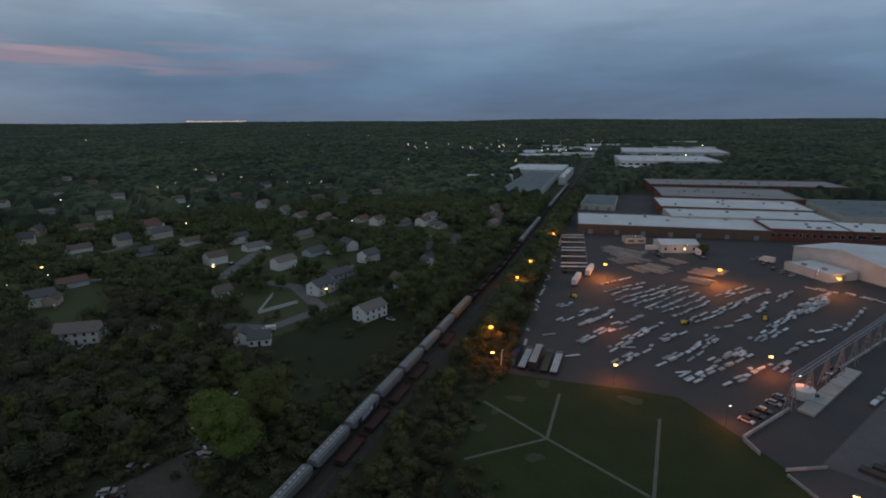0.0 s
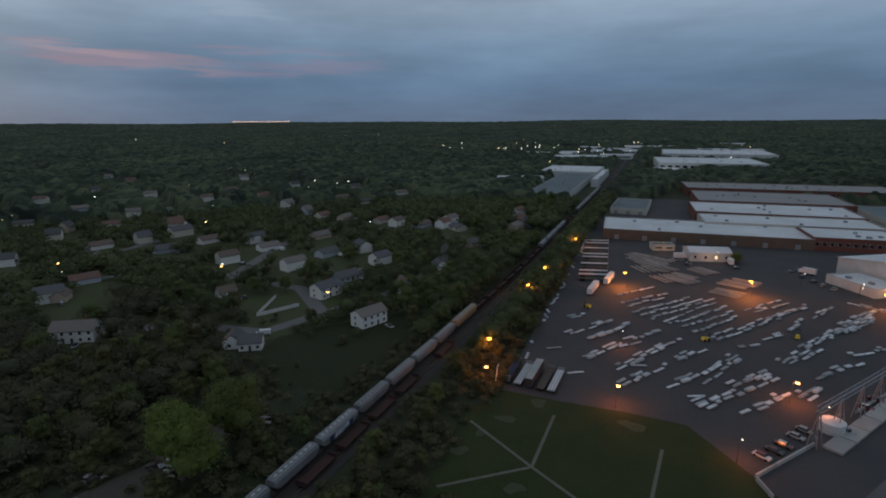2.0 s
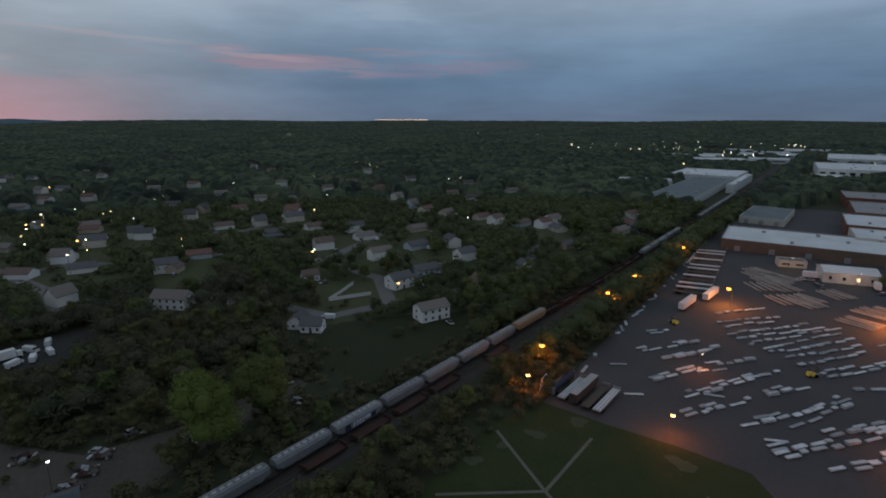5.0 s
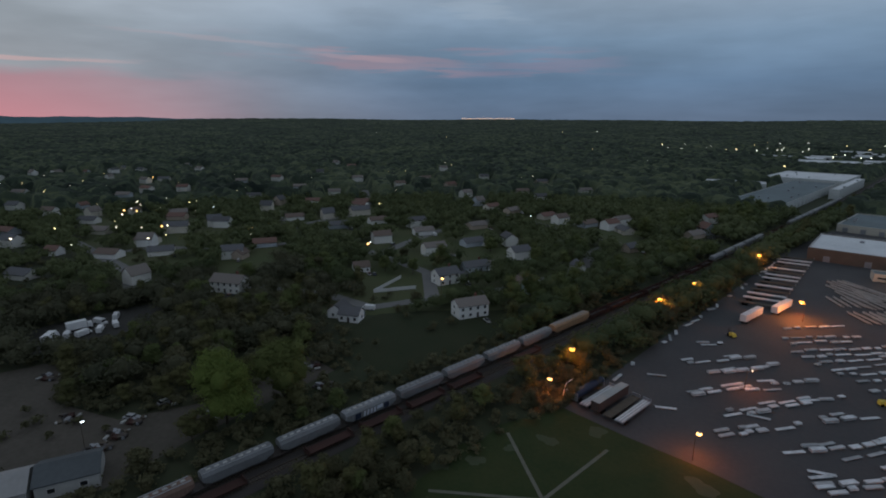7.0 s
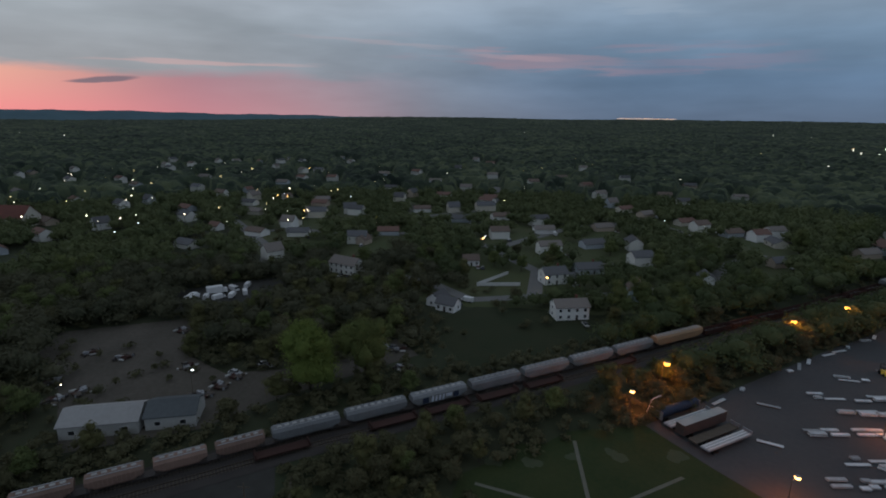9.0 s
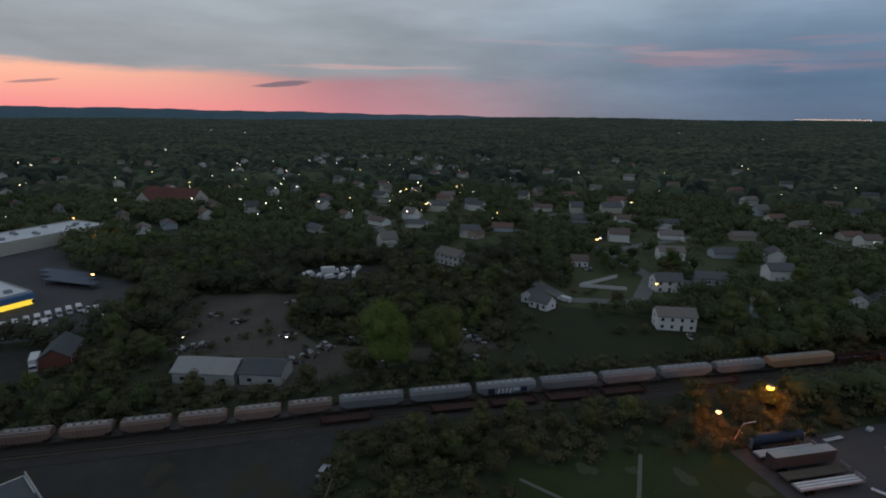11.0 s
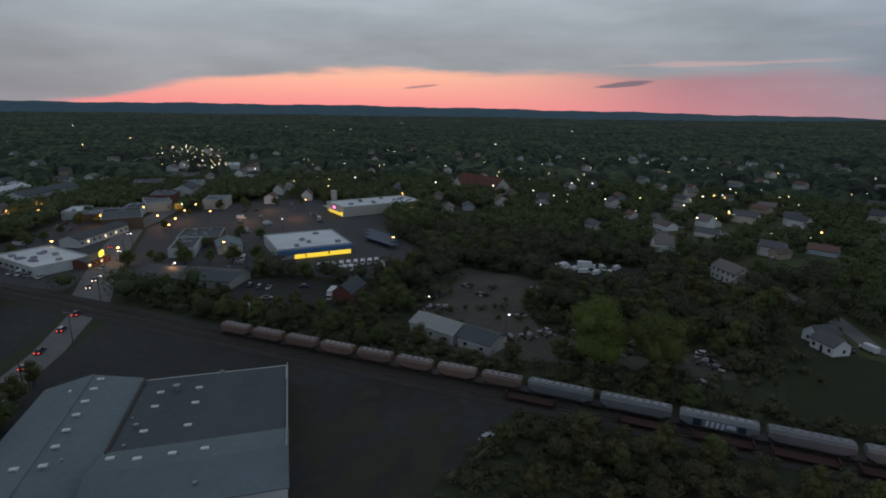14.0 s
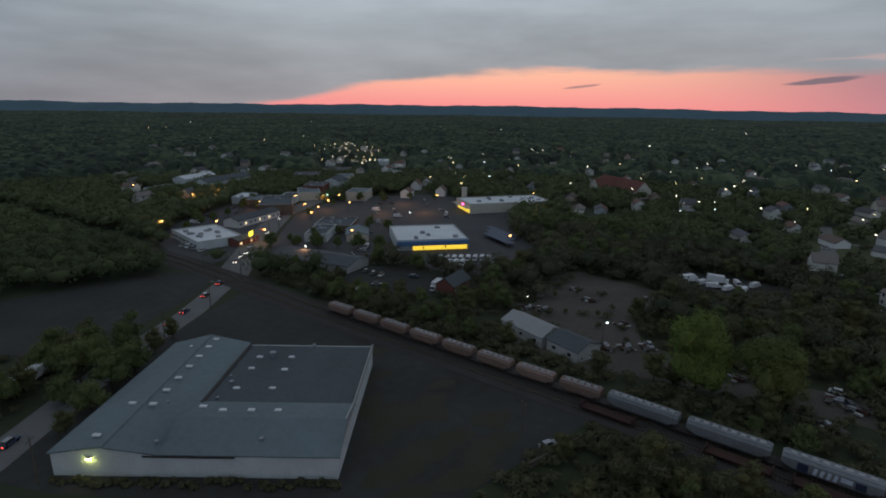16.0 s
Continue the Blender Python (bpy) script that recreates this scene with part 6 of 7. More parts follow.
# cars and trucks at the back of the yard
for x, y, a in ((-3, 367, 20), (0.5, 368, 24), (4.5, 360, 110), (7, 358, 105), (31, 362, 30), (58, 366, 60), (63, 358, 62), (67, 349, 58), (70, 343, 64), (62, 372, 60), (74, 338, 60)):
    put_copy(CAR, x, y, a, 0.06)
for x, y, a in ((1, 374, 18), (28, 372, 100), (66, 366, 150)):
    put_copy(TRUCK, x, y, a, 0.06)

# ---- trees ----


def crown_mesh(seed, R, H, base, quads, size, lobes=7, lobe=1.0, tall=0.85):
    """A crown of many small leaf clumps over a few uneven lobes, with gaps between them."""
    rnd = np.random.RandomState(seed)
    cs, rs = [], []
    for i in range(lobes):
        a, q = rnd.uniform(0, 2 * np.pi), rnd.uniform(0.1, 0.62)
        zz = rnd.uniform(0.2, 0.85)
        cs.append((math.cos(a) * q * R, math.sin(a) * q * R, base + zz * (H - base)))
        rs.append(R * lobe * rnd.uniform(0.46, 0.70) * (1.15 - 0.45 * zz))
    cs.append((0, 0, base + 0.6 * (H - base)))
    rs.append(R * 0.62)
    cs, rs = np.array(cs), np.array(rs)
    k = rnd.choice(len(rs), quads, p=rs ** 2 / (rs ** 2).sum())
    d = rnd.normal(size=(quads, 3))
    d /= np.linalg.norm(d, axis=1)[:, None]
    d[:, 2] = np.where(d[:, 2] < -0.3, -d[:, 2], d[:, 2])
    c = cs[k] + d * rs[k][:, None] * rnd.uniform(0.62, 1.12, (quads, 1)) * np.array([1, 1, tall])
    n = d + rnd.normal(scale=0.45, size=(quads, 3))
    n /= np.linalg.norm(n, axis=1)[:, None]
    u = np.cross(n, rnd.normal(size=(quads, 3)))
    u /= np.linalg.norm(u, axis=1)[:, None]
    w = np.cross(n, u)
    s = size * rnd.uniform(0.55, 1.25, (quads, 1))
    j = lambda: rnd.uniform(0.6, 1.2, (quads, 1))
    v = np.stack([c - u * s * j() - w * s * 0.3, c + w * s * j() * 0.9 - n * s * 0.25, c + u * s * j() + w * s * 0.2, c - w * s * j() * 0.9 - n * s * 0.2], 1).reshape(-1, 3)
    f = np.arange(quads * 4).reshape(-1, 4).tolist()
    verts, faces = v.tolist(), f
    # inner masses so that the sky does not show straight through
    bm = bmesh.new()
    for cc, rr in zip(cs, rs):
        bmesh.ops.create_icosphere(bm, subdivisions=1, radius=1.0, matrix=Matrix.Translation(cc) @ Matrix.Diagonal((rr * 0.60, rr * 0.60, rr * 0.63 * tall, 1)))
    for vv in bm.verts:
        vv.co += Vector(noise.noise_vector(vv.co * 0.7)) * 0.35 * R / 3
    bm.verts.index_update()
    o = len(verts)
    verts += [tuple(vv.co) for vv in bm.verts]
    faces = faces + [[o + vv.index for vv in ff.verts] for ff in bm.faces]
    bm.free()
    return verts, faces


def tree(seed, R, H, mat_, label, quads=1650, size=0.33, base=None, lobes=10, lobe=1.0, tall=0.85):
    rnd = random.Random(seed)
    t = thing("tree", label, "tree")
    base = base if base is not None else H * 0.12
    bm = bmesh.new()
    r0 = 0.035 * H * 0.6
    p = Vector((0, 0, -0.1))
    pts = [p]
    for i in range(1, 5):
        p = Vector((rnd.uniform(-0.25, 0.25) * i, rnd.uniform(-0.25, 0.25) * i, H * 0.75 * i / 4))
        tube(bm, pts[-1], p, r0 * (1 - (i - 1) * 0.2), r0 * (1 - i * 0.2), 7)
        pts.append(p)
    for i in range(7):
        a = rnd.uniform(0, 6.28)
        q = pts[1 + i % 3]
        e = q + Vector((math.cos(a) * R * 0.6, math.sin(a) * R * 0.6, H * rnd.uniform(0.15, 0.3)))
        tube(bm, q, e, r0 * 0.4, r0 * 0.1, 5)
    part("trunk", bm, M["bark"], t)
    me = bpy.data.meshes.new("crown")
    v, f = crown_mesh(seed, R, H, base, quads, size, lobes, lobe, tall)
    me.from_pydata(v, [], f)
    me.polygons.foreach_set("use_smooth", [True] * len(me.polygons))
    me.materials.append(mat_)
    c = new("crown", me)
    c.parent = t
    return t


def clear_of(x, y, gap=0.0):
    """True where trees may stand."""
    if abs(x - 2.2 - track_x(y)) < 9 + gap:
        return False
    for poly in (YARD, FIELD, MILL_LOT, SIDE_LOT, SHOP_LOT, WORK_LOT, STRIP_LOT, DIRT_LOT, TRUCK_LOT, MEADOW):
        if inside(x, y, poly):
            return False
    if near_line(x, y, MAIN_ROAD, 10 + gap):
        return False
    for s in STREETS:
        if near_line(x, y, s, 4.6 + gap):
            return False
    if near_line(x, y, GARDEN_FENCE, 9) or near_line(x, y, [(-152, 184), (-140, 176)], 9) or near_line(x, y, [(-200, 74), (-168, 75)], 10):
        return False
    for hx, hy, _, k in HOUSES:
        d = math.hypot(x - hx, y - hy)
        away = math.hypot(hx - 40, hy - 80)
        reach = 26 if away < 300 else 46
        if d > reach:
            continue
        if d < 11 + gap:
            return False
        if d < reach:
            # the side from which the house is seen stays open
            vx, vy = 45 - hx, 75 - hy
            n = math.hypot(vx, vy)
            if ((x - hx) * vx + (y - hy) * vy) / n / max(d, 1) > (0.80 if away < 300 else 0.88):
                return False
    for bx, by, turn, hx, hy in BLOCKS:
        c, s = math.cos(radians(turn)), math.sin(radians(turn))
        px, py = x - bx, y - by
        if abs(c * px + s * py) < hx and abs(c * py - s * px) < hy:
            return False
    return True


SAMPLES = [
    tree(1, 4.6, 11.5, M["leaf"], "broad green tree in young leaf"),
    tree(2, 3.8, 9.5, M["leaf"], "green tree in young leaf"),
    tree(3, 5.4, 13.5, M["leaf"], "tall spreading green tree"),
    tree(4, 4.2, 10.5, M["leaf_brown"], "tree with sparse brownish-green spring leaves", quads=1300, size=0.27),
    tree(5, 3.0, 7.5, M["brush"], "small dense dark green tree", base=0.6),
    tree(6, 3.6, 8.5, M["brush"], "bushy dark tree in scrub", base=0.5),
]
BIG = tree(8, 9.6, 19.5, M["leaf_light"], "large rounded yellow-green tree in fresh leaf", quads=15000, size=0.27, base=2.0, lobes=30, lobe=0.80, tall=1.15)
BIG2 = tree(9, 9.0, 19.0, M["leaf_olive"], "large rounded olive-green tree in bud", quads=14000, size=0.26, base=2.0, lobes=30, lobe=0.80, tall=1.1)
at(BIG, -97, 92, 0, 20)
at(BIG2, -98, 109, 0, 80)
placed = set()


def plant(k, x, y, scale=1.0, turn=0.0):
    m = pose(x, y, swell(x, y) - 0.05, 0, 0, turn) @ Matrix.Scale(scale, 4)
    if k in placed:
        ob = copy_thing(SAMPLES[k], m)
        ob.scale = (scale,) * 3
        return ob
    placed.add(k)
    SAMPLES[k].matrix_basis = m
    return SAMPLES[k]


rt = random.Random(77)
spots = []


def spread(count, area, gap, kinds, scale=(0.75, 1.2), ok=None):
    tries = 0
    while count and tries < 6000:
        tries += 1
        x, y = rt.uniform(area[0], area[2]), rt.uniform(area[1], area[3])
        if (ok and not ok(x, y)) or not clear_of(x, y):
            continue
        if any(abs(x - a) < gap and abs(y - b) < gap and math.hypot(x - a, y - b) < gap for a, b in spots[-400:]):
            continue
        spots.append((x, y))
        plant(rt.choice(kinds), x, y, rt.uniform(*scale), rt.uniform(0, 360))
        count -= 1


# brush between railway and yard, the wood west of the railway, and garden trees
spread(40, (-66, 96, -44, 420), 3.6, (3, 4, 5, 5, 4), (0.5, 0.95))
spread(34, (-100, -75, -74, 120), 4.2, (4, 5, 3, 1), (0.5, 0.95), lambda x, y: x < track_x(y) - 7)
spread(26, (-112, 190, -84, 420), 4.4, (0, 1, 5, 2), (0.7, 1.1))
spread(51, (-215, 60, -108, 200), 5.0, (0, 3, 3, 5, 1, 3), (0.6, 1.05))
spread(48, (-230, -10, -110, 330), 6.0, (0, 1, 2, 5, 0, 3), (0.75, 1.1))
spread(10, (-6, -60, 34, -14), 4.5, (0, 2, 3), (0.8, 1.0), lambda x, y: near_line(x, y, MAIN_ROAD, 26))
spread(34, (-104, 425, -66, 700), 4.0, (3, 0, 3, 1), (0.8, 1.15), lambda x, y: x > track_x(y) + 8)
spread(30, (-150, 380, -92, 640), 5.0, (0, 1, 2), (0.9, 1.25), lambda x, y: x < track_x(y) - 8)
spread(9, (-60, 86, -20, 118), 4.5, (3, 5, 4), (0.45, 0.8))
spread(26, (-128, -76, -76, 24), 5.0, (0, 1, 3, 5), (0.6, 0.95))
spread(18, (-262, -70, -150, 30), 6.0, (0, 1, 2), (0.8, 1.1))


for k, x, y, sc in ((0, 31, 375, 0.75), (1, 33, 379, 0.7), (2, -106, 217, 1.15), (0, -100, 226, 1.0), (2, -110, 232, 1.1), (1, -98, 236, 1.0), (0, -104, 248, 1.0), (2, -107, 262, 1.0), (3, -97, 206, 0.9)):
    plant(k, x, y, sc, 71 * x)
for k, x, y, sc in ((3, -54, 96, 0.95), (1, -58, 150, 0.9), (3, -56, 139, 0.8), (1, -50, 104, 0.7), (3, -61, 171, 0.9), (1, -62, 122, 0.8), (3, -47, 80, 0.6), (0, -60, 192, 0.7), (3, -58, 112, 0.85)):
    plant(k, x, y, sc, 53 * y)
# trees round the warehouse, the lots and the near yards
for k, x, y, sc in ((2, 4, -20, 0.9), (0, -4, -27, 0.95), (3, -12, -34, 0.8), (0, 11, -13, 0.85), (3, 18, -7, 0.6), (3, -20, -41, 0.7), (2, 0, -24, 0.8), (2, 8, -31, 1.0), (0, 2, -36, 1.05), (2, -7, -39, 0.95), (0, 14, -22, 0.8)):
    plant(k, x, y, sc, 40 * x)
for k, x, y, sc in ((0, -120, -101, 0.8), (1, -127, -93, 0.8), (0, -134, -85, 0.9), (1, -113, -110, 0.7), (0, -142, -77, 0.8), (0, -141, -17, 0.6), (1, -129, -64, 0.9), (0, -123, -57, 0.8), (1, -118, -122, 0.6), (0, -170, -176, 0.6), (1, -206, -196, 0.6), (0, -245, -182, 0.7), (0, -160, -222, 0.7), (1, -186, -246, 0.7), (2, -130, -250, 0.8), (0, -112, -224, 0.8), (1, -86, -196, 0.8)):
    plant(k, x, y, sc, 37 * y)

for i, (x, y) in enumerate(((-268, -176), (-280, -160), (-292, -148), (-300, -132), (-252, -192), (-232, -196), (-222, -204), (-116, -112), (-122, -104), (-106, -122), (-148, -118), (-170, -116), (-176, -106), (-92, -186), (-104, -196), (-118, -206), (-132, -214), (-150, -226), (-172, -250), (-198, -256), (-226, -276), (-246, -244), (-214, -226))):
    plant(i % 3, x, y, 0.62 + 0.05 * (i % 5), 61 * i)

# ---- woods further off: too many to count ----


def crowd(name, points, seed, quads, mat_, label, size, sub, base_seed=40):
    """Many simple crowns joined in one mesh: (x, y, radius, height)."""
    rnd = np.random.RandomState(seed)
    shapes = []
    for i in range(5):
        bm = bmesh.new()
        bmesh.ops.create_icosphere(bm, subdivisions=sub, radius=1.0)
        for v in bm.verts:
            p = v.co.copy()
            v.co *= 0.64 + 0.30 * noise.noise(p * 1.6 + Vector((i * 7.1, base_seed, 0))) + 0.22 * noise.noise(p * 3.7 + Vector((i * 3.3, 0, base_seed)))
            v.co.z = max(v.co.z, -0.75)
        bm.verts.index_update()
        V = np.array([tuple(v.co) for v in bm.verts])
        F = np.array([[v.index for v in f.verts] for f in bm.faces])
        bm.free()
        shapes.append((V, F))
    vs, fs, off = [], [], 0
    for x, y, r, h in points:
        V, F = shapes[rnd.randint(5)]
        a = rnd.uniform(0, 6.28)
        c, s = math.cos(a), math.sin(a)
        g = swell(x, y)
        P = np.stack([x + r * (c * V[:, 0] - s * V[:, 1]), y + r * (s * V[:, 0] + c * V[:, 1]), g + h * 0.55 + V[:, 2] * h * 0.47], 1)
        vs.append(P)
        fs.append(np.pad(F, ((0, 0), (0, 1)), constant_values=-1) + off)
        fs[-1][:, 3] = -1
        off += len(P)
        if quads:
            d = rnd.normal(size=(quads, 3))
            d /= np.linalg.norm(d, axis=1)[:, None]
            d[:, 2] = np.abs(d[:, 2]) * 1.1 - 0.3
            ctr = np.array([x, y, g + h * 0.55]) + d * np.array([r, r, h * 0.47]) * rnd.uniform(0.72, 1.22, (quads, 1))
            u = rnd.normal(size=(quads, 3))
            w = np.cross(d + np.array([0, 0, 1.1]) + rnd.normal(scale=0.4, size=(quads, 3)), u)
            u = u / np.linalg.norm(u, axis=1)[:, None] * size * rnd.uniform(0.6, 1.3, (quads, 1))
            w = w / (np.linalg.norm(w, axis=1)[:, None] + 1e-6) * size * rnd.uniform(0.6, 1.3, (quads, 1))
            vs.append(np.stack([ctr - u, ctr + w, ctr + u, ctr - w], 1).reshape(-1, 3))
            fs.append(np.arange(quads * 4).reshape(-1, 4) + off)
            off += quads * 4
    verts = np.concatenate(vs)
    faces = [[i for i in f if i >= 0] for f in np.concatenate(fs).tolist()]
    me = bpy.data.meshes.new(name)
    me.from_pydata(verts.tolist(), [], faces)
    me.polygons.foreach_set("use_smooth", [True] * len(me.polygons))
    me.materials.append(mat_)
    return tagged(new(name, me), label, "woodland", kind="stuff")


rw = random.Random(5)
mid = []
cells = set()
for i in range(70000):
    r = 150 + 370 * math.sqrt(rw.random())
    a = radians(rw.uniform(-25, 188))
    x, y = 20 - math.sin(a) * r, 60 + math.cos(a) * r
    dens = noise.noise(Vector((x / 80, y / 80, 0.5))) * 0.8 + 0.85
    if x > -55 and y > 100:
        dens *= 0.5
    homes = -470 < x < -108 and -60 < y < 430
    if homes:
        dens *= 0.36 if x < -130 and y > 90 else 0.5 if x < -130 and y > 20 else 0.9
    near_rail = -230 < x < -84 and -80 < y < 190
    cell = 5.4 if homes or near_rail else 6.6
    if near_rail:
        dens += 0.3
    key = (cell, int(x // cell), int(y // cell))
    if rw.random() > dens or key in cells:
        continue
    if not clear_of(x, y):
        continue
    cells.add(key)
    if any(abs(x - p) < 3 and abs(y - q) < 3 for p, q in spots):
        continue
    k = 0.92 if homes else 1.0
    if homes or near_rail:
        mid.append((x, y, rw.uniform(3.2, 6.2) * k, rw.uniform(5.5, 12.5) * k))
    else:
        mid.append((x, y, rw.uniform(4.2, 7.4), rw.uniform(7.5, 12.5)))
close = [t for t in mid if math.hypot(t[0] - 40, t[1] - 80) < 300]
mid = [t for t in mid if math.hypot(t[0] - 40, t[1] - 80) >= 300]
bare = [t for t in close if -245 < t[0] < -84 and -60 < t[1] < 175]
crowd("near_woodland", [t for t in close if t not in set(bare)], 13, 170, M["wood_far"], "dense trees in early spring leaf near the railway", 0.42, 1)
crowd("bare_woodland", bare, 14, 190, M["bare_wood"], "half-bare brown-green trees between railway and gardens", 0.40, 1)
crowd("woodland", mid, 3, 60, M["wood_far"], "dense green trees among the houses in spring leaf", 0.72, 1)


def hashed(ix, iy, n):
    """A repeatable number from 0 to 1 for each cell."""
    v = np.sin(ix * 127.1 + iy * 311.7 + n * 74.7) * 43758.5453
    return v - np.floor(v)


def canopy_height(x, y, cell):
    """The height of closed woodland: the highest of the round crowns that reach over each place."""
    top = np.full(x.shape, 2.0)
    cx, cy = np.floor(x / cell), np.floor(y / cell)
    for ox in (-1, 0, 1):
        for oy in (-1, 0, 1):
            ix, iy = cx + ox, cy + oy
            px, py = (ix + 0.1 + 0.8 * hashed(ix, iy, 1)) * cell, (iy + 0.1 + 0.8 * hashed(ix, iy, 2)) * cell
            r = cell * (0.55 + 0.38 * hashed(ix, iy, 3))
            h = 6.5 + 9.0 * hashed(ix, iy, 4)
            q = 1 - ((x - px) ** 2 + (y - py) ** 2) / (r * r)
            top = np.maximum(top, np.where(q > 0, h - 5.5 + 5.5 * np.sqrt(np.maximum(q, 0)), 2.0))
    return top


# woods from the last gardens to the horizon: one closed canopy, lower where houses, lots and roads lie
NA, NR = 800, 430
ring = 500.0 * (4850 / 500.0) ** (np.arange(NR) / (NR - 1))
bear = np.radians(-26 + 216 * np.arange(NA) / (NA - 1))
jr = np.random.RandomState(8)
rr_ = ring[:, None] * (1 + jr.uniform(-0.0016, 0.0016, (NR, NA)))
aa_ = bear[None, :] + jr.uniform(-0.0013, 0.0013, (NR, NA))
X, Y = 20 - np.sin(aa_) * rr_, 60 + np.cos(aa_) * rr_
T = np.where(rr_ < 1700, canopy_height(X, Y, 10.5), canopy_height(X, Y, 17.0))
T += 0.9 * (hashed(np.floor(X / 2.2), np.floor(Y / 2.2), 9) - 0.5)
cover = np.ones(X.shape)
for hx, hy, _, _ in HOUSES:
    vx, vy = 45 - hx, 75 - hy
    n = math.hypot(vx, vy)
    along, side = ((X - hx) * vx + (Y - hy) * vy) / n, np.abs((X - hx) * vy - (Y - hy) * vx) / n
    cover = np.minimum(cover, np.clip((np.hypot(X - hx, Y - hy) - 11) / 4, 0, 1))
    cover = np.where((along > 0) & (along < 26 + n / 10), np.minimum(cover, np.clip((side - 9) / 4, 0.10, 1)), cover)
for bx, by, turn, hx, hy in BLOCKS:
    c, s = math.cos(radians(turn)), math.sin(radians(turn))
    px, py = X - bx, Y - by
    d = np.maximum(np.abs(c * px + s * py) - hx - 4, np.abs(c * py - s * px) - hy - 4)
    cover = np.minimum(cover, np.clip(d / 5, 0, 1))
for line, reach in [(MAIN_ROAD, 12.0), (TRACK, 12.0)] + [(st, 6.0) for st in STREETS]:
    for (ax, ay), (bx, by) in zip(line, line[1:]):
        k = np.clip(((X - ax) * (bx - ax) + (Y - ay) * (by - ay)) / ((bx - ax) ** 2 + (by - ay) ** 2), 0, 1)
        cover = np.minimum(cover, np.clip((np.hypot(X - ax - (bx - ax) * k, Y - ay - (by - ay) * k) - reach) / 4, 0, 1))
for poly in (YARD, SHOP_LOT, STRIP_LOT, WORKS_LOT):
    bx0, bx1, by0, by1 = min(p[0] for p in poly), max(p[0] for p in poly), min(p[1] for p in poly), max(p[1] for p in poly)
    for i, k in np.argwhere((X > bx0) & (X < bx1) & (Y > by0) & (Y < by1)):
        if inside(X[i, k], Y[i, k], poly):
            cover[i, k] = 0
cover *= np.clip(np.arange(NR) / 5.0, 0, 1)[:, None]
land = np.vectorize(swell)(X, Y)
Z = land + T * cover - np.where(cover < 0.05, 0.6, 0.0)
me = bpy.data.meshes.new("woodland_canopy")
me.vertices.add(NA * NR)
me.vertices.foreach_set("co", np.stack([X, Y, Z], 2).reshape(-1))
i0 = (np.arange(NR - 1)[:, None] * NA + np.arange(NA - 1)[None, :]).reshape(-1)
quads_ = np.stack([i0, i0 + 1, i0 + NA + 1, i0 + NA], 1)
me.loops.add(quads_.size)
me.loops.foreach_set("vertex_index", quads_.reshape(-1))
me.polygons.add(len(quads_))
me.polygons.foreach_set("loop_start", np.arange(len(quads_)) * 4)
me.polygons.foreach_set("use_smooth", [True] * len(quads_))
me.update(calc_edges=True)
me.materials.append(M["canopy"])
tagged(new("woodland_canopy", me), "closed spring woodland reaching to the dusky horizon", "woodland", kind="stuff")
# low brush along the railway, round the field and on waste ground
shrubs = []
rb = random.Random(9)
for n, (x0, y0, x1, y1) in ((620, (-67, 74, -44, 420)), (520, (-92, -80, -74, 250)), (230, (-62, 72, -8, 116)), (160, (-112, 190, -84, 420)), (420, (-150, 0, -84, 140)), (120, (-10, -62, 40, -14)), (170, (-128, -74, -74, 20)), (700, (-230, 60, -110, 190)), (420, (-200, -60, -110, 70)), (260, (-330, 20, -200, 130))):
    for i in range(n):
        x, y = rb.uniform(x0, x1), rb.uniform(y0, y1)
        if abs(x - 2.0 - track_x(y)) < 6.8 or (inside(x, y, FIELD) and not (near_line(x, y, FIELD[:9], 4.5) and rb.random() < 0.5)) or inside(x, y, YARD) or inside(x, y, MILL_LOT) or (inside(x, y, MEADOW) and rb.random() < 0.85) or inside(x, y, WORK_LOT) or inside(x, y, SHOP_LOT) or inside(x, y, TRUCK_LOT) or near_line(x, y, GARDEN_FENCE, 5) or near_line(x, y, MAIN_ROAD, 7):
            continue
        if inside(x, y, DIRT_LOT) and rb.random() < 0.88:
            continue
        if any(math.hypot(x - h[0], y - h[1]) < 11 for h in HOUSES) or any(near_line(x, y, s, 5) for s in STREETS):
            continue
        k = 0.6 if x > -62 and y < 118 else 1.0
        shrubs.append((x, y, rb.uniform(0.9, 2.4) * (0.5 + k / 2), rb.uniform(1.2, 4.2) * k))
for i in range(34):
    # weeds along the warehouse front
    q = Vector((23.5, 6.5, 0)) + WH_V * (1.5 + 1.65 * i + rb.uniform(-0.6, 0.6)) - WH_U * rb.uniform(1.4, 3.4)
    shrubs.append((q.x, q.y, rb.uniform(0.5, 1.1), rb.uniform(0.5, 1.5)))
crowd("brush", shrubs, 6, 56, M["brush"], "tangled brown-green brush in early leaf", 0.30, 1)

# ---- lamps ----


def street_lamp(h, glow_mat, label, r=0.32, arm=1.4):
    s = thing("street_lamp", label, "street lamp", "street lamps")
    bm = bmesh.new()
    tube(bm, (0, 0, 0), (0, 0, h), 0.12, 0.07)
    part("pole", bm, M["timber"], s)
    bm = bmesh.new()
    tube(bm, (0, 0, h - 0.5), (arm, 0, h), 0.05)
    part("arm", bm, M["steel"], s)
    bm = bmesh.new()
    ball(bm, (arm, 0, h - 0.12), r, 0.7, 2)
    part("lamp_head", bm, glow_mat, s)
    bm = bmesh.new()
    tube(bm, (arm, 0, h + r * 0.35), (arm, 0, h + r * 0.6), r * 0.9, r * 0.3)
    part("hood", bm, M["steel"], s)
    return s


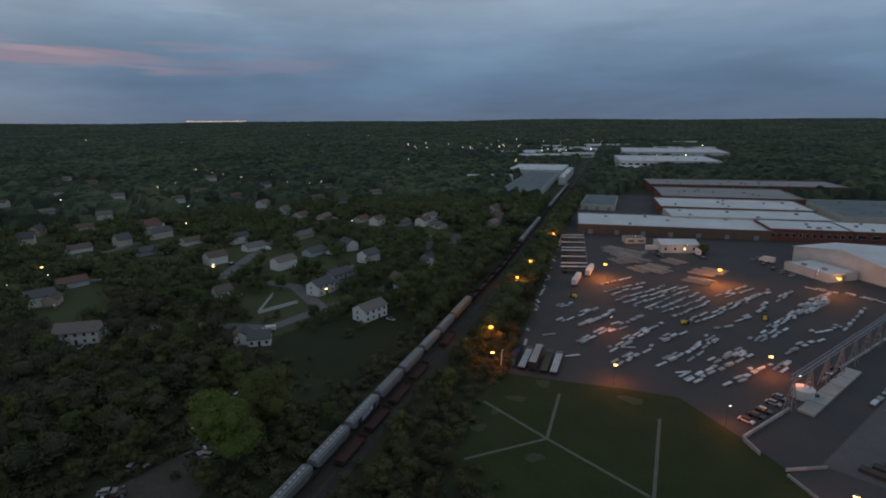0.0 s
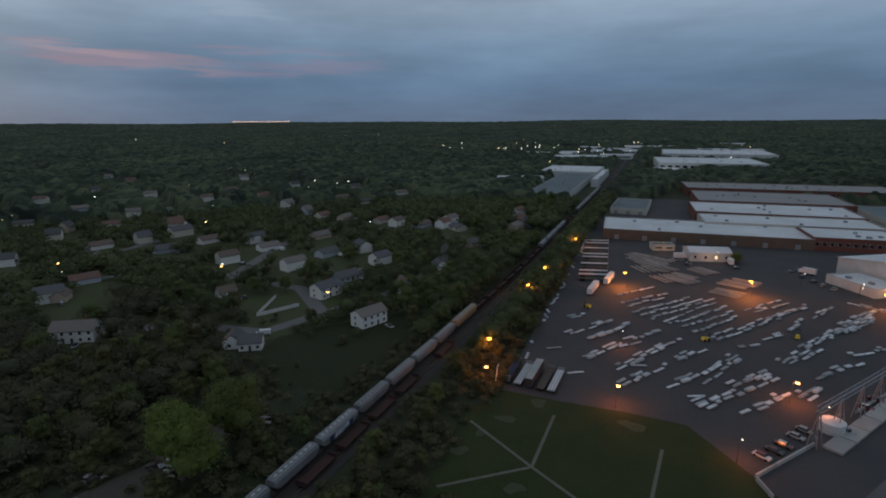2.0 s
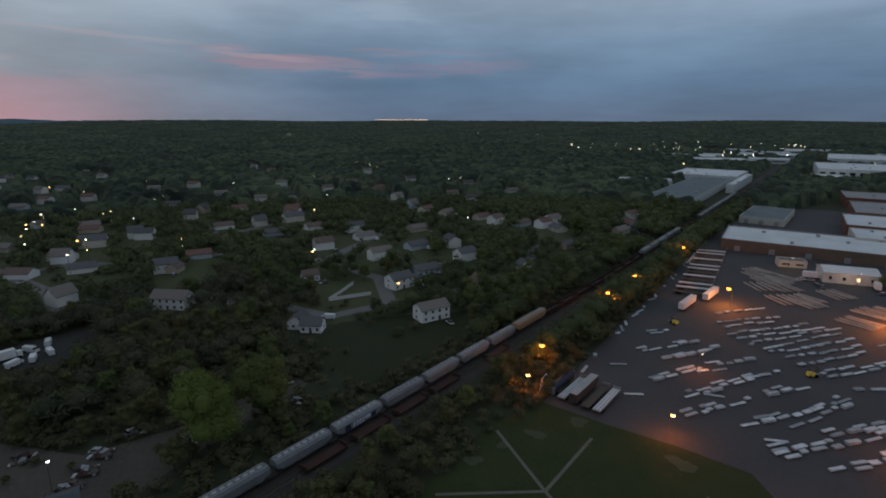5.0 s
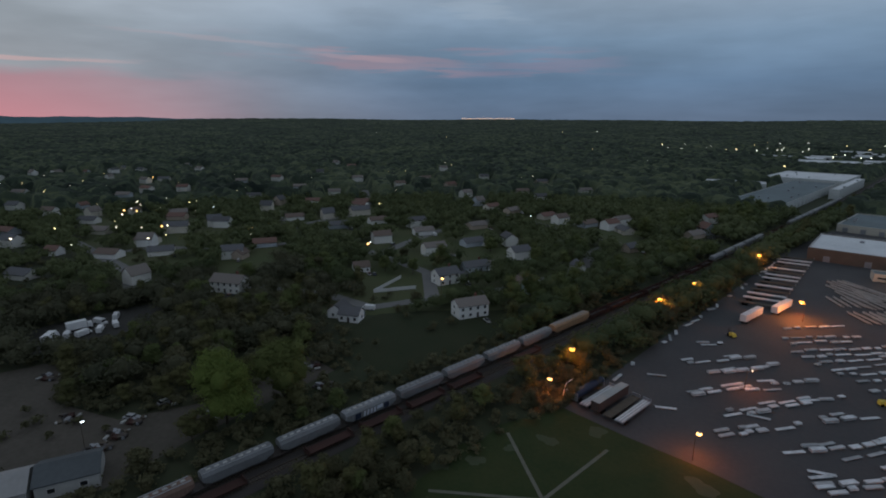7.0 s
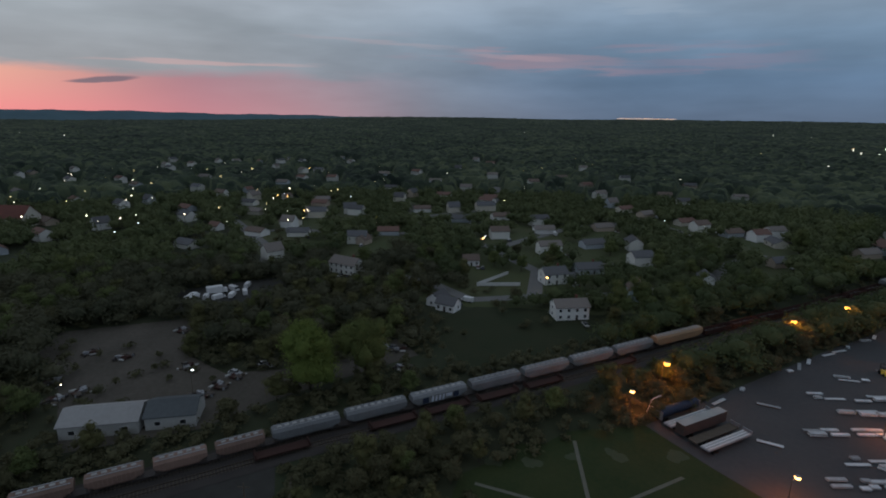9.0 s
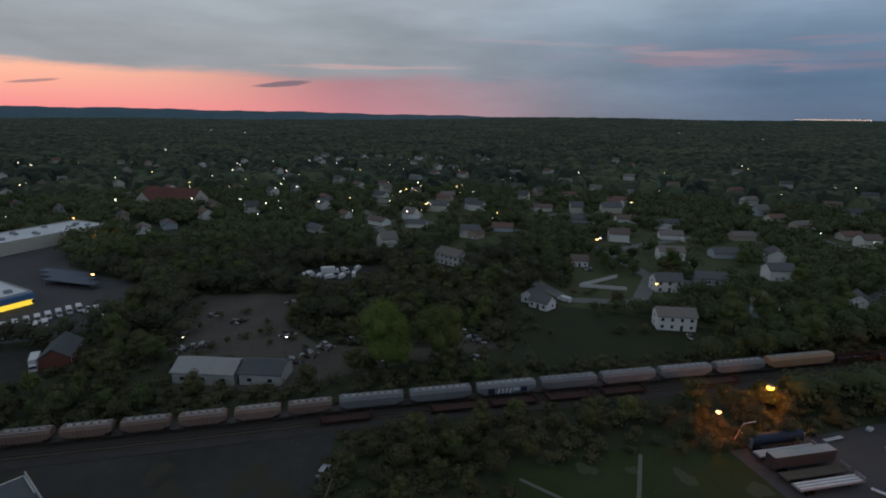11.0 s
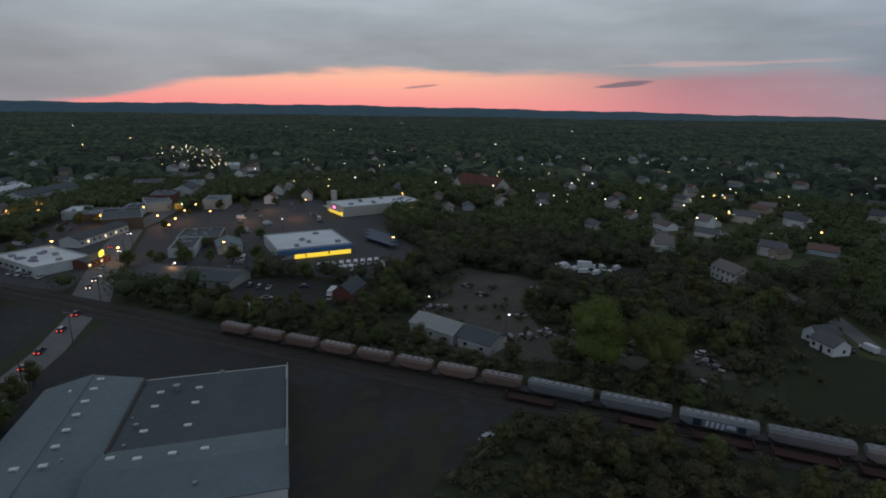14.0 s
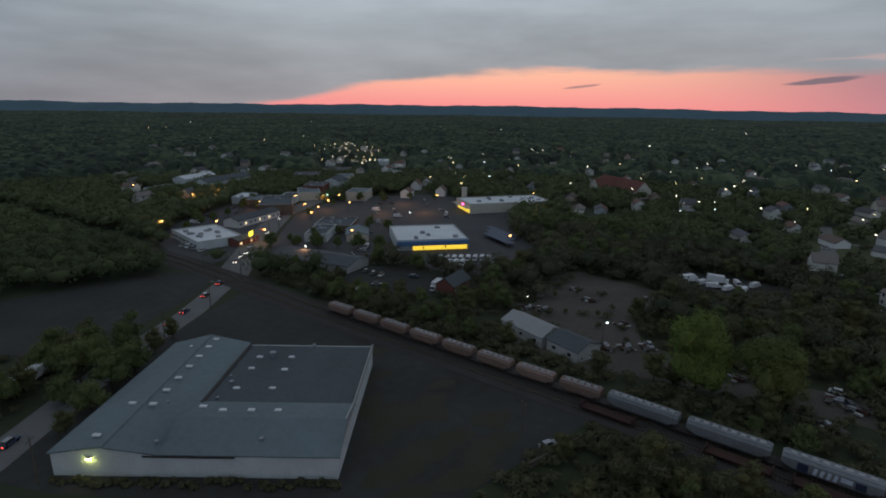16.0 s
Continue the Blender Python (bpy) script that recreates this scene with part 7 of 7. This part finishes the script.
def lamp_light(x, y, z, watts, color=(1.0, 0.33, 0.06), r=0.25):
    li = bpy.data.lights.new("lamp_light", "POINT")
    li.energy, li.color, li.shadow_soft_size = watts, color, r
    o = new("lamp_light", li)
    o.location = (x, y, z)


SOD = street_lamp(8.4, M["sodium"], "tall sodium street lamp glowing orange", 0.85)
AMB = street_lamp(7.0, M["sodium_soft"], "street lamp glowing amber in the town", 0.62)
WHT = street_lamp(6.5, M["white_lamp"], "street lamp glowing warm white", 0.22)
COOL = street_lamp(7.0, M["cool_lamp"], "street lamp glowing cool white", 0.38)
for x, y, a, p in ((-65, 367, 0, 1500), (-64, 289, 10, 1900), (-63, 255.5, 10, 1500), (-56.5, 187.5, 0, 1100), (-21.5, 297.5, 210, 3600), (35.5, 308, 230, 4200), (89, 309, 200, 1300)):
    put_copy(SOD, x, y, a, 0.0)
    lamp_light(x + 1.4 * math.cos(radians(a)), y + 1.4 * math.sin(radians(a)), 7.3, (2.4 if x < -40 else 2.9) * p, (1.0, 0.30, 0.05) if x < -40 else (1.0, 0.27, 0.04))
for x, y, a, p in ((-48, 167, 120, 700), (-8, 172, 80, 900), (24, 157.5, 60, 500), (44.5, 124.5, 40, 700), (40, 198, 30, 900), (46, 187, 0, 110), (-14, 219, 40, 500)):
    put_copy(WHT if p < 600 else AMB, x, y, a, 0.0)
    lamp_light(x + 1.4 * math.cos(radians(a)), y + 1.4 * math.sin(radians(a)), 5.2, 2.3 * p, (1.0, 0.24, 0.05))
for x, y in ((-34, 437), (128, 432), (20, 372), (83, 330), (-12, 388), (60, 340), (-72, 436), (81, 322)):
    put_copy(WHT, x, y, 30)
lamp_light(18, 368, 5.5, 300, (1.0, 0.6, 0.3))
lamp_light(-10, 384, 5.0, 450, (1.0, 0.5, 0.22))
lamp_light(95, 331, 6.0, 500, (1.0, 0.45, 0.16))
LAMPS_TOWN = [(-140, -279), (-150, -266), (-165, -288), (-167, -277), (-148, -249), (-81, -195), (-129, -360), (-157, -216), (-109, -134), (-133, -155), (-189, -220), (-172, -186), (-158, -157), (-172, -170), (-208, -207), (-194, -186), (-214, -200), (-198, -170), (-254, -223), (-103, -88), (-266, -147), (-329, -98), (-274, -60), (-189, -29), (-201, -112), (-141, -99), (-152, -279), (-104, -173), (-176, -300), (-120, -230)]
for i, (x, y) in enumerate(LAMPS_TOWN):
    put_copy(COOL if i % 5 == 4 else AMB, x, y, 45 + 40 * (i % 3))
for x, y, p in ((-140, -279, 2600), (-165, -286, 3000), (-150, -262, 1800), (-81, -195, 1600), (-157, -216, 1500), (-109, -134, 900), (-172, -182, 1300), (-194, -188, 1200), (-208, -209, 1500), (-103, -88, 700), (-274, -60, 1500), (-235, -130, 1600), (-250, -165, 1600), (-212, -150, 1400)):
    lamp_light(x + 1.2, y + 1, 6.3, 1.0 * p, (1.0, 0.43, 0.17))
LAMPS_HOMES = [(-426, 181), (-443, 141), (-363, 143), (-459, 140), (-480, 152), (-450, 135), (-456, 163), (-482, 176), (-462, 191), (-364, 141), (-302, 158), (-437, 202), (-299, 177), (-468, -19), (-424, 18), (-354, 32), (-371, 7), (-228, 222), (-204, 381), (-227, 367), (-231, 223), (-144, 208), (-158, 316), (-697, 462), (-418, 527), (-318, 188), (-235, 207), (-232, 225), (-370, 129), (-696, 210), (-114, 28), (-108, 61), (-485, -17), (-376, -73), (-342, -143)]
for i, (x, y) in enumerate(LAMPS_HOMES):
    put_copy((WHT, AMB, WHT, COOL)[i % 4], x, y, 40 * i % 360, swell(x, y))
lf = random.Random(4)


def far_lamp(mat_, label):
    s = thing("flood_lamp", label, "lamp mast", "distant lamps")
    bm = bmesh.new()
    tube(bm, (0, 0, 0), (0, 0, 12), 0.25, 0.15)
    part("mast", bm, M["steel"], s)
    bm = bmesh.new()
    ball(bm, (0, 0, 12.4), 1.0, 0.7, 1)
    part("lamp_head", bm, mat_, s)
    return s


FAR_W, FAR_A = far_lamp(M["far_flood"], "distant lamp mast glowing white"), far_lamp(M["far_amber"], "distant lamp mast glowing amber")
for i in range(46):
    # the lit stretch of shops far along the railway
    x, y = -480 + lf.uniform(-190, 330), 1500 + lf.uniform(-300, 360)
    put_copy((FAR_W, FAR_A, FAR_W)[i % 3], x, y, 0, swell(x, y))
for i in range(44):
    a, r = radians(lf.uniform(-10, 160)), lf.uniform(900, 2600)
    x, y = -math.sin(a) * r, math.cos(a) * r
    put_copy((FAR_W, FAR_A)[i % 2], x, y, 0, swell(x, y))
LAMPS_FAR = [(-380, -299), (-365, -344), (-695, -654), (-543, -658), (-576, -624), (-482, -506), (-615, -436), (-573, -330), (-622, -347), (-711, -331), (-659, -229), (-529, -148), (-544, -129), (-506, -20), (-606, -52), (-439, 17), (-693, 3), (-590, -640), (-560, -600), (-520, -540), (-610, -690), (-450, -440), (-420, -380), (-640, -560), (-560, -420), (-500, -330), (-760, -440), (-820, -520), (-700, -560), (-900, -640), (-1000, -560), (-850, -300), (-780, -180), (-960, -380)]
# small lamps of the town and the farther streets: too many to count
town = [(x, y, 11.0) for x, y in LAMPS_FAR]
for i in range(64):
    u, w = lf.random(), lf.random() ** 1.5
    town.append(((-344 - 54 * u) * (1 - w) + (-520 - 79 * u) * w, (-414 + 60 * u) * (1 - w) + (-640 + 77 * u) * w, 10.0 + 5 * w))
for i in range(70):
    town.append((lf.uniform(-760, -300), lf.uniform(-330, 170), 12.0))
for i in range(26):
    town.append((lf.uniform(-640, -300), lf.uniform(170, 620), 12.0))
far_lights = thing("distant_lamps", "many small warm lamps on poles along distant streets", "distant lights", kind="stuff")
groups = [bmesh.new() for _ in range(4)]
for i, (x, y, h) in enumerate(town):
    g = swell(x, y)
    tube(groups[0], (x, y, g - 0.3), (x, y, g + h), 0.12, 0.08, 5)
    ball(groups[1 + (i * 7 % 10 > 4) + (i % 9 == 0)], (x, y, g + h), lf.uniform(0.28, 0.55), 0.8, 1)
for g, nm, mm in zip(groups, ("pole", "lamp_head", "lamp_head", "lamp_head"), ("timber", "far_amber", "white_lamp", "cool_lamp")):
    part(nm, g, M[mm], far_lights)
for x, y in ((-40, 914), (-48, 950), (60, 960), (10, 905)):
    put_copy(COOL, x, y, 0)
    lamp_light(x, y - 12, 9, 4000, (1.0, 0.92, 0.8))
# a row of lights on the far horizon
hz = thing("horizon_lights", "thin row of warm lights on the horizon", "distant lights", kind="stuff")
bm = bmesh.new()
for i in range(30):
    a = radians(46.6 - i * 0.18)
    ball(bm, (-math.sin(a) * 4700, math.cos(a) * 4700, 72 + 1.5 * math.sin(i * 2.3)), 3.2 + 1.6 * math.sin(i * 1.7) ** 2, 1.0, 1)
part("light", bm, glow("horizon_glow", (1.0, 0.62, 0.36), 1.2), hz)
# signs and wall lamps
sg = thing("shop_sign", "bright yellow roadside sign on a post", "sign")
at(sg, -101, -132, 0, 40)
bm = bmesh.new()
tube(bm, (0, 0, 0), (0, 0, 5.2), 0.18)
part("post", bm, M["steel"], sg)
bm = bmesh.new()
box(bm, 0, 0, 6.2, 5.0, 0.5, 2.2)
part("panel", bm, M["yellow_sign"], sg)
tl = thing("traffic_light", "green traffic light over the junction", "traffic light")
at(tl, -216, -214, 0, 40)
bm = bmesh.new()
tube(bm, (0, 0, 0), (0, 0, 6.2), 0.12)
tube(bm, (0, 0, 6.0), (5, 0, 6.2), 0.07)
part("mast", bm, M["steel"], tl)
bm = bmesh.new()
box(bm, 4.6, 0, 5.7, 0.9, 0.6, 1.6)
part("signal", bm, M["green_lamp"], tl)
wl = thing("wall_lamp", "yellow-green flood lamp on the warehouse wall", "wall lamp")
q = Vector((23.5, 6.5, 0)) + WH_V * 7.5 - WH_U * 0.45
at(wl, q.x, q.y, 4.0, math.degrees(math.atan2(WH_V.y, WH_V.x)))
bm = bmesh.new()
box(bm, 0, 0, 0, 0.9, 0.5, 0.45)
part("lamp_head", bm, glow("flood_glow", (0.95, 1.0, 0.25), 18.0), wl)
bm = bmesh.new()
box(bm, 0, 0, 0.3, 1.1, 0.6, 0.12)
part("hood", bm, M["steel"], wl)
lq = q - WH_U * 0.9
lamp_light(lq.x, lq.y, 3.7, 60, (0.9, 1.0, 0.3), 0.15)
# utility poles by the road
PO = thing("utility_pole", "weathered timber utility pole with crossarm", "utility pole", "utility poles")
bm = bmesh.new()
tube(bm, (0, 0, 0), (0, 0, 10.5), 0.17, 0.11)
part("pole", bm, M["timber"], PO)
bm = bmesh.new()
box(bm, 0, 0, 9.6, 2.4, 0.14, 0.14)
part("crossarm", bm, M["timber"], PO)
for i, (x, y) in enumerate(((18.5, -36), (26.5, 7.5), (-19, -44), (-42, -60), (-70, -88), (-98, -112), (-128, -148), (-112, -132), (-47, 70))):
    put_copy(PO, x, y, 35 + 13 * (i % 3), 0.0)
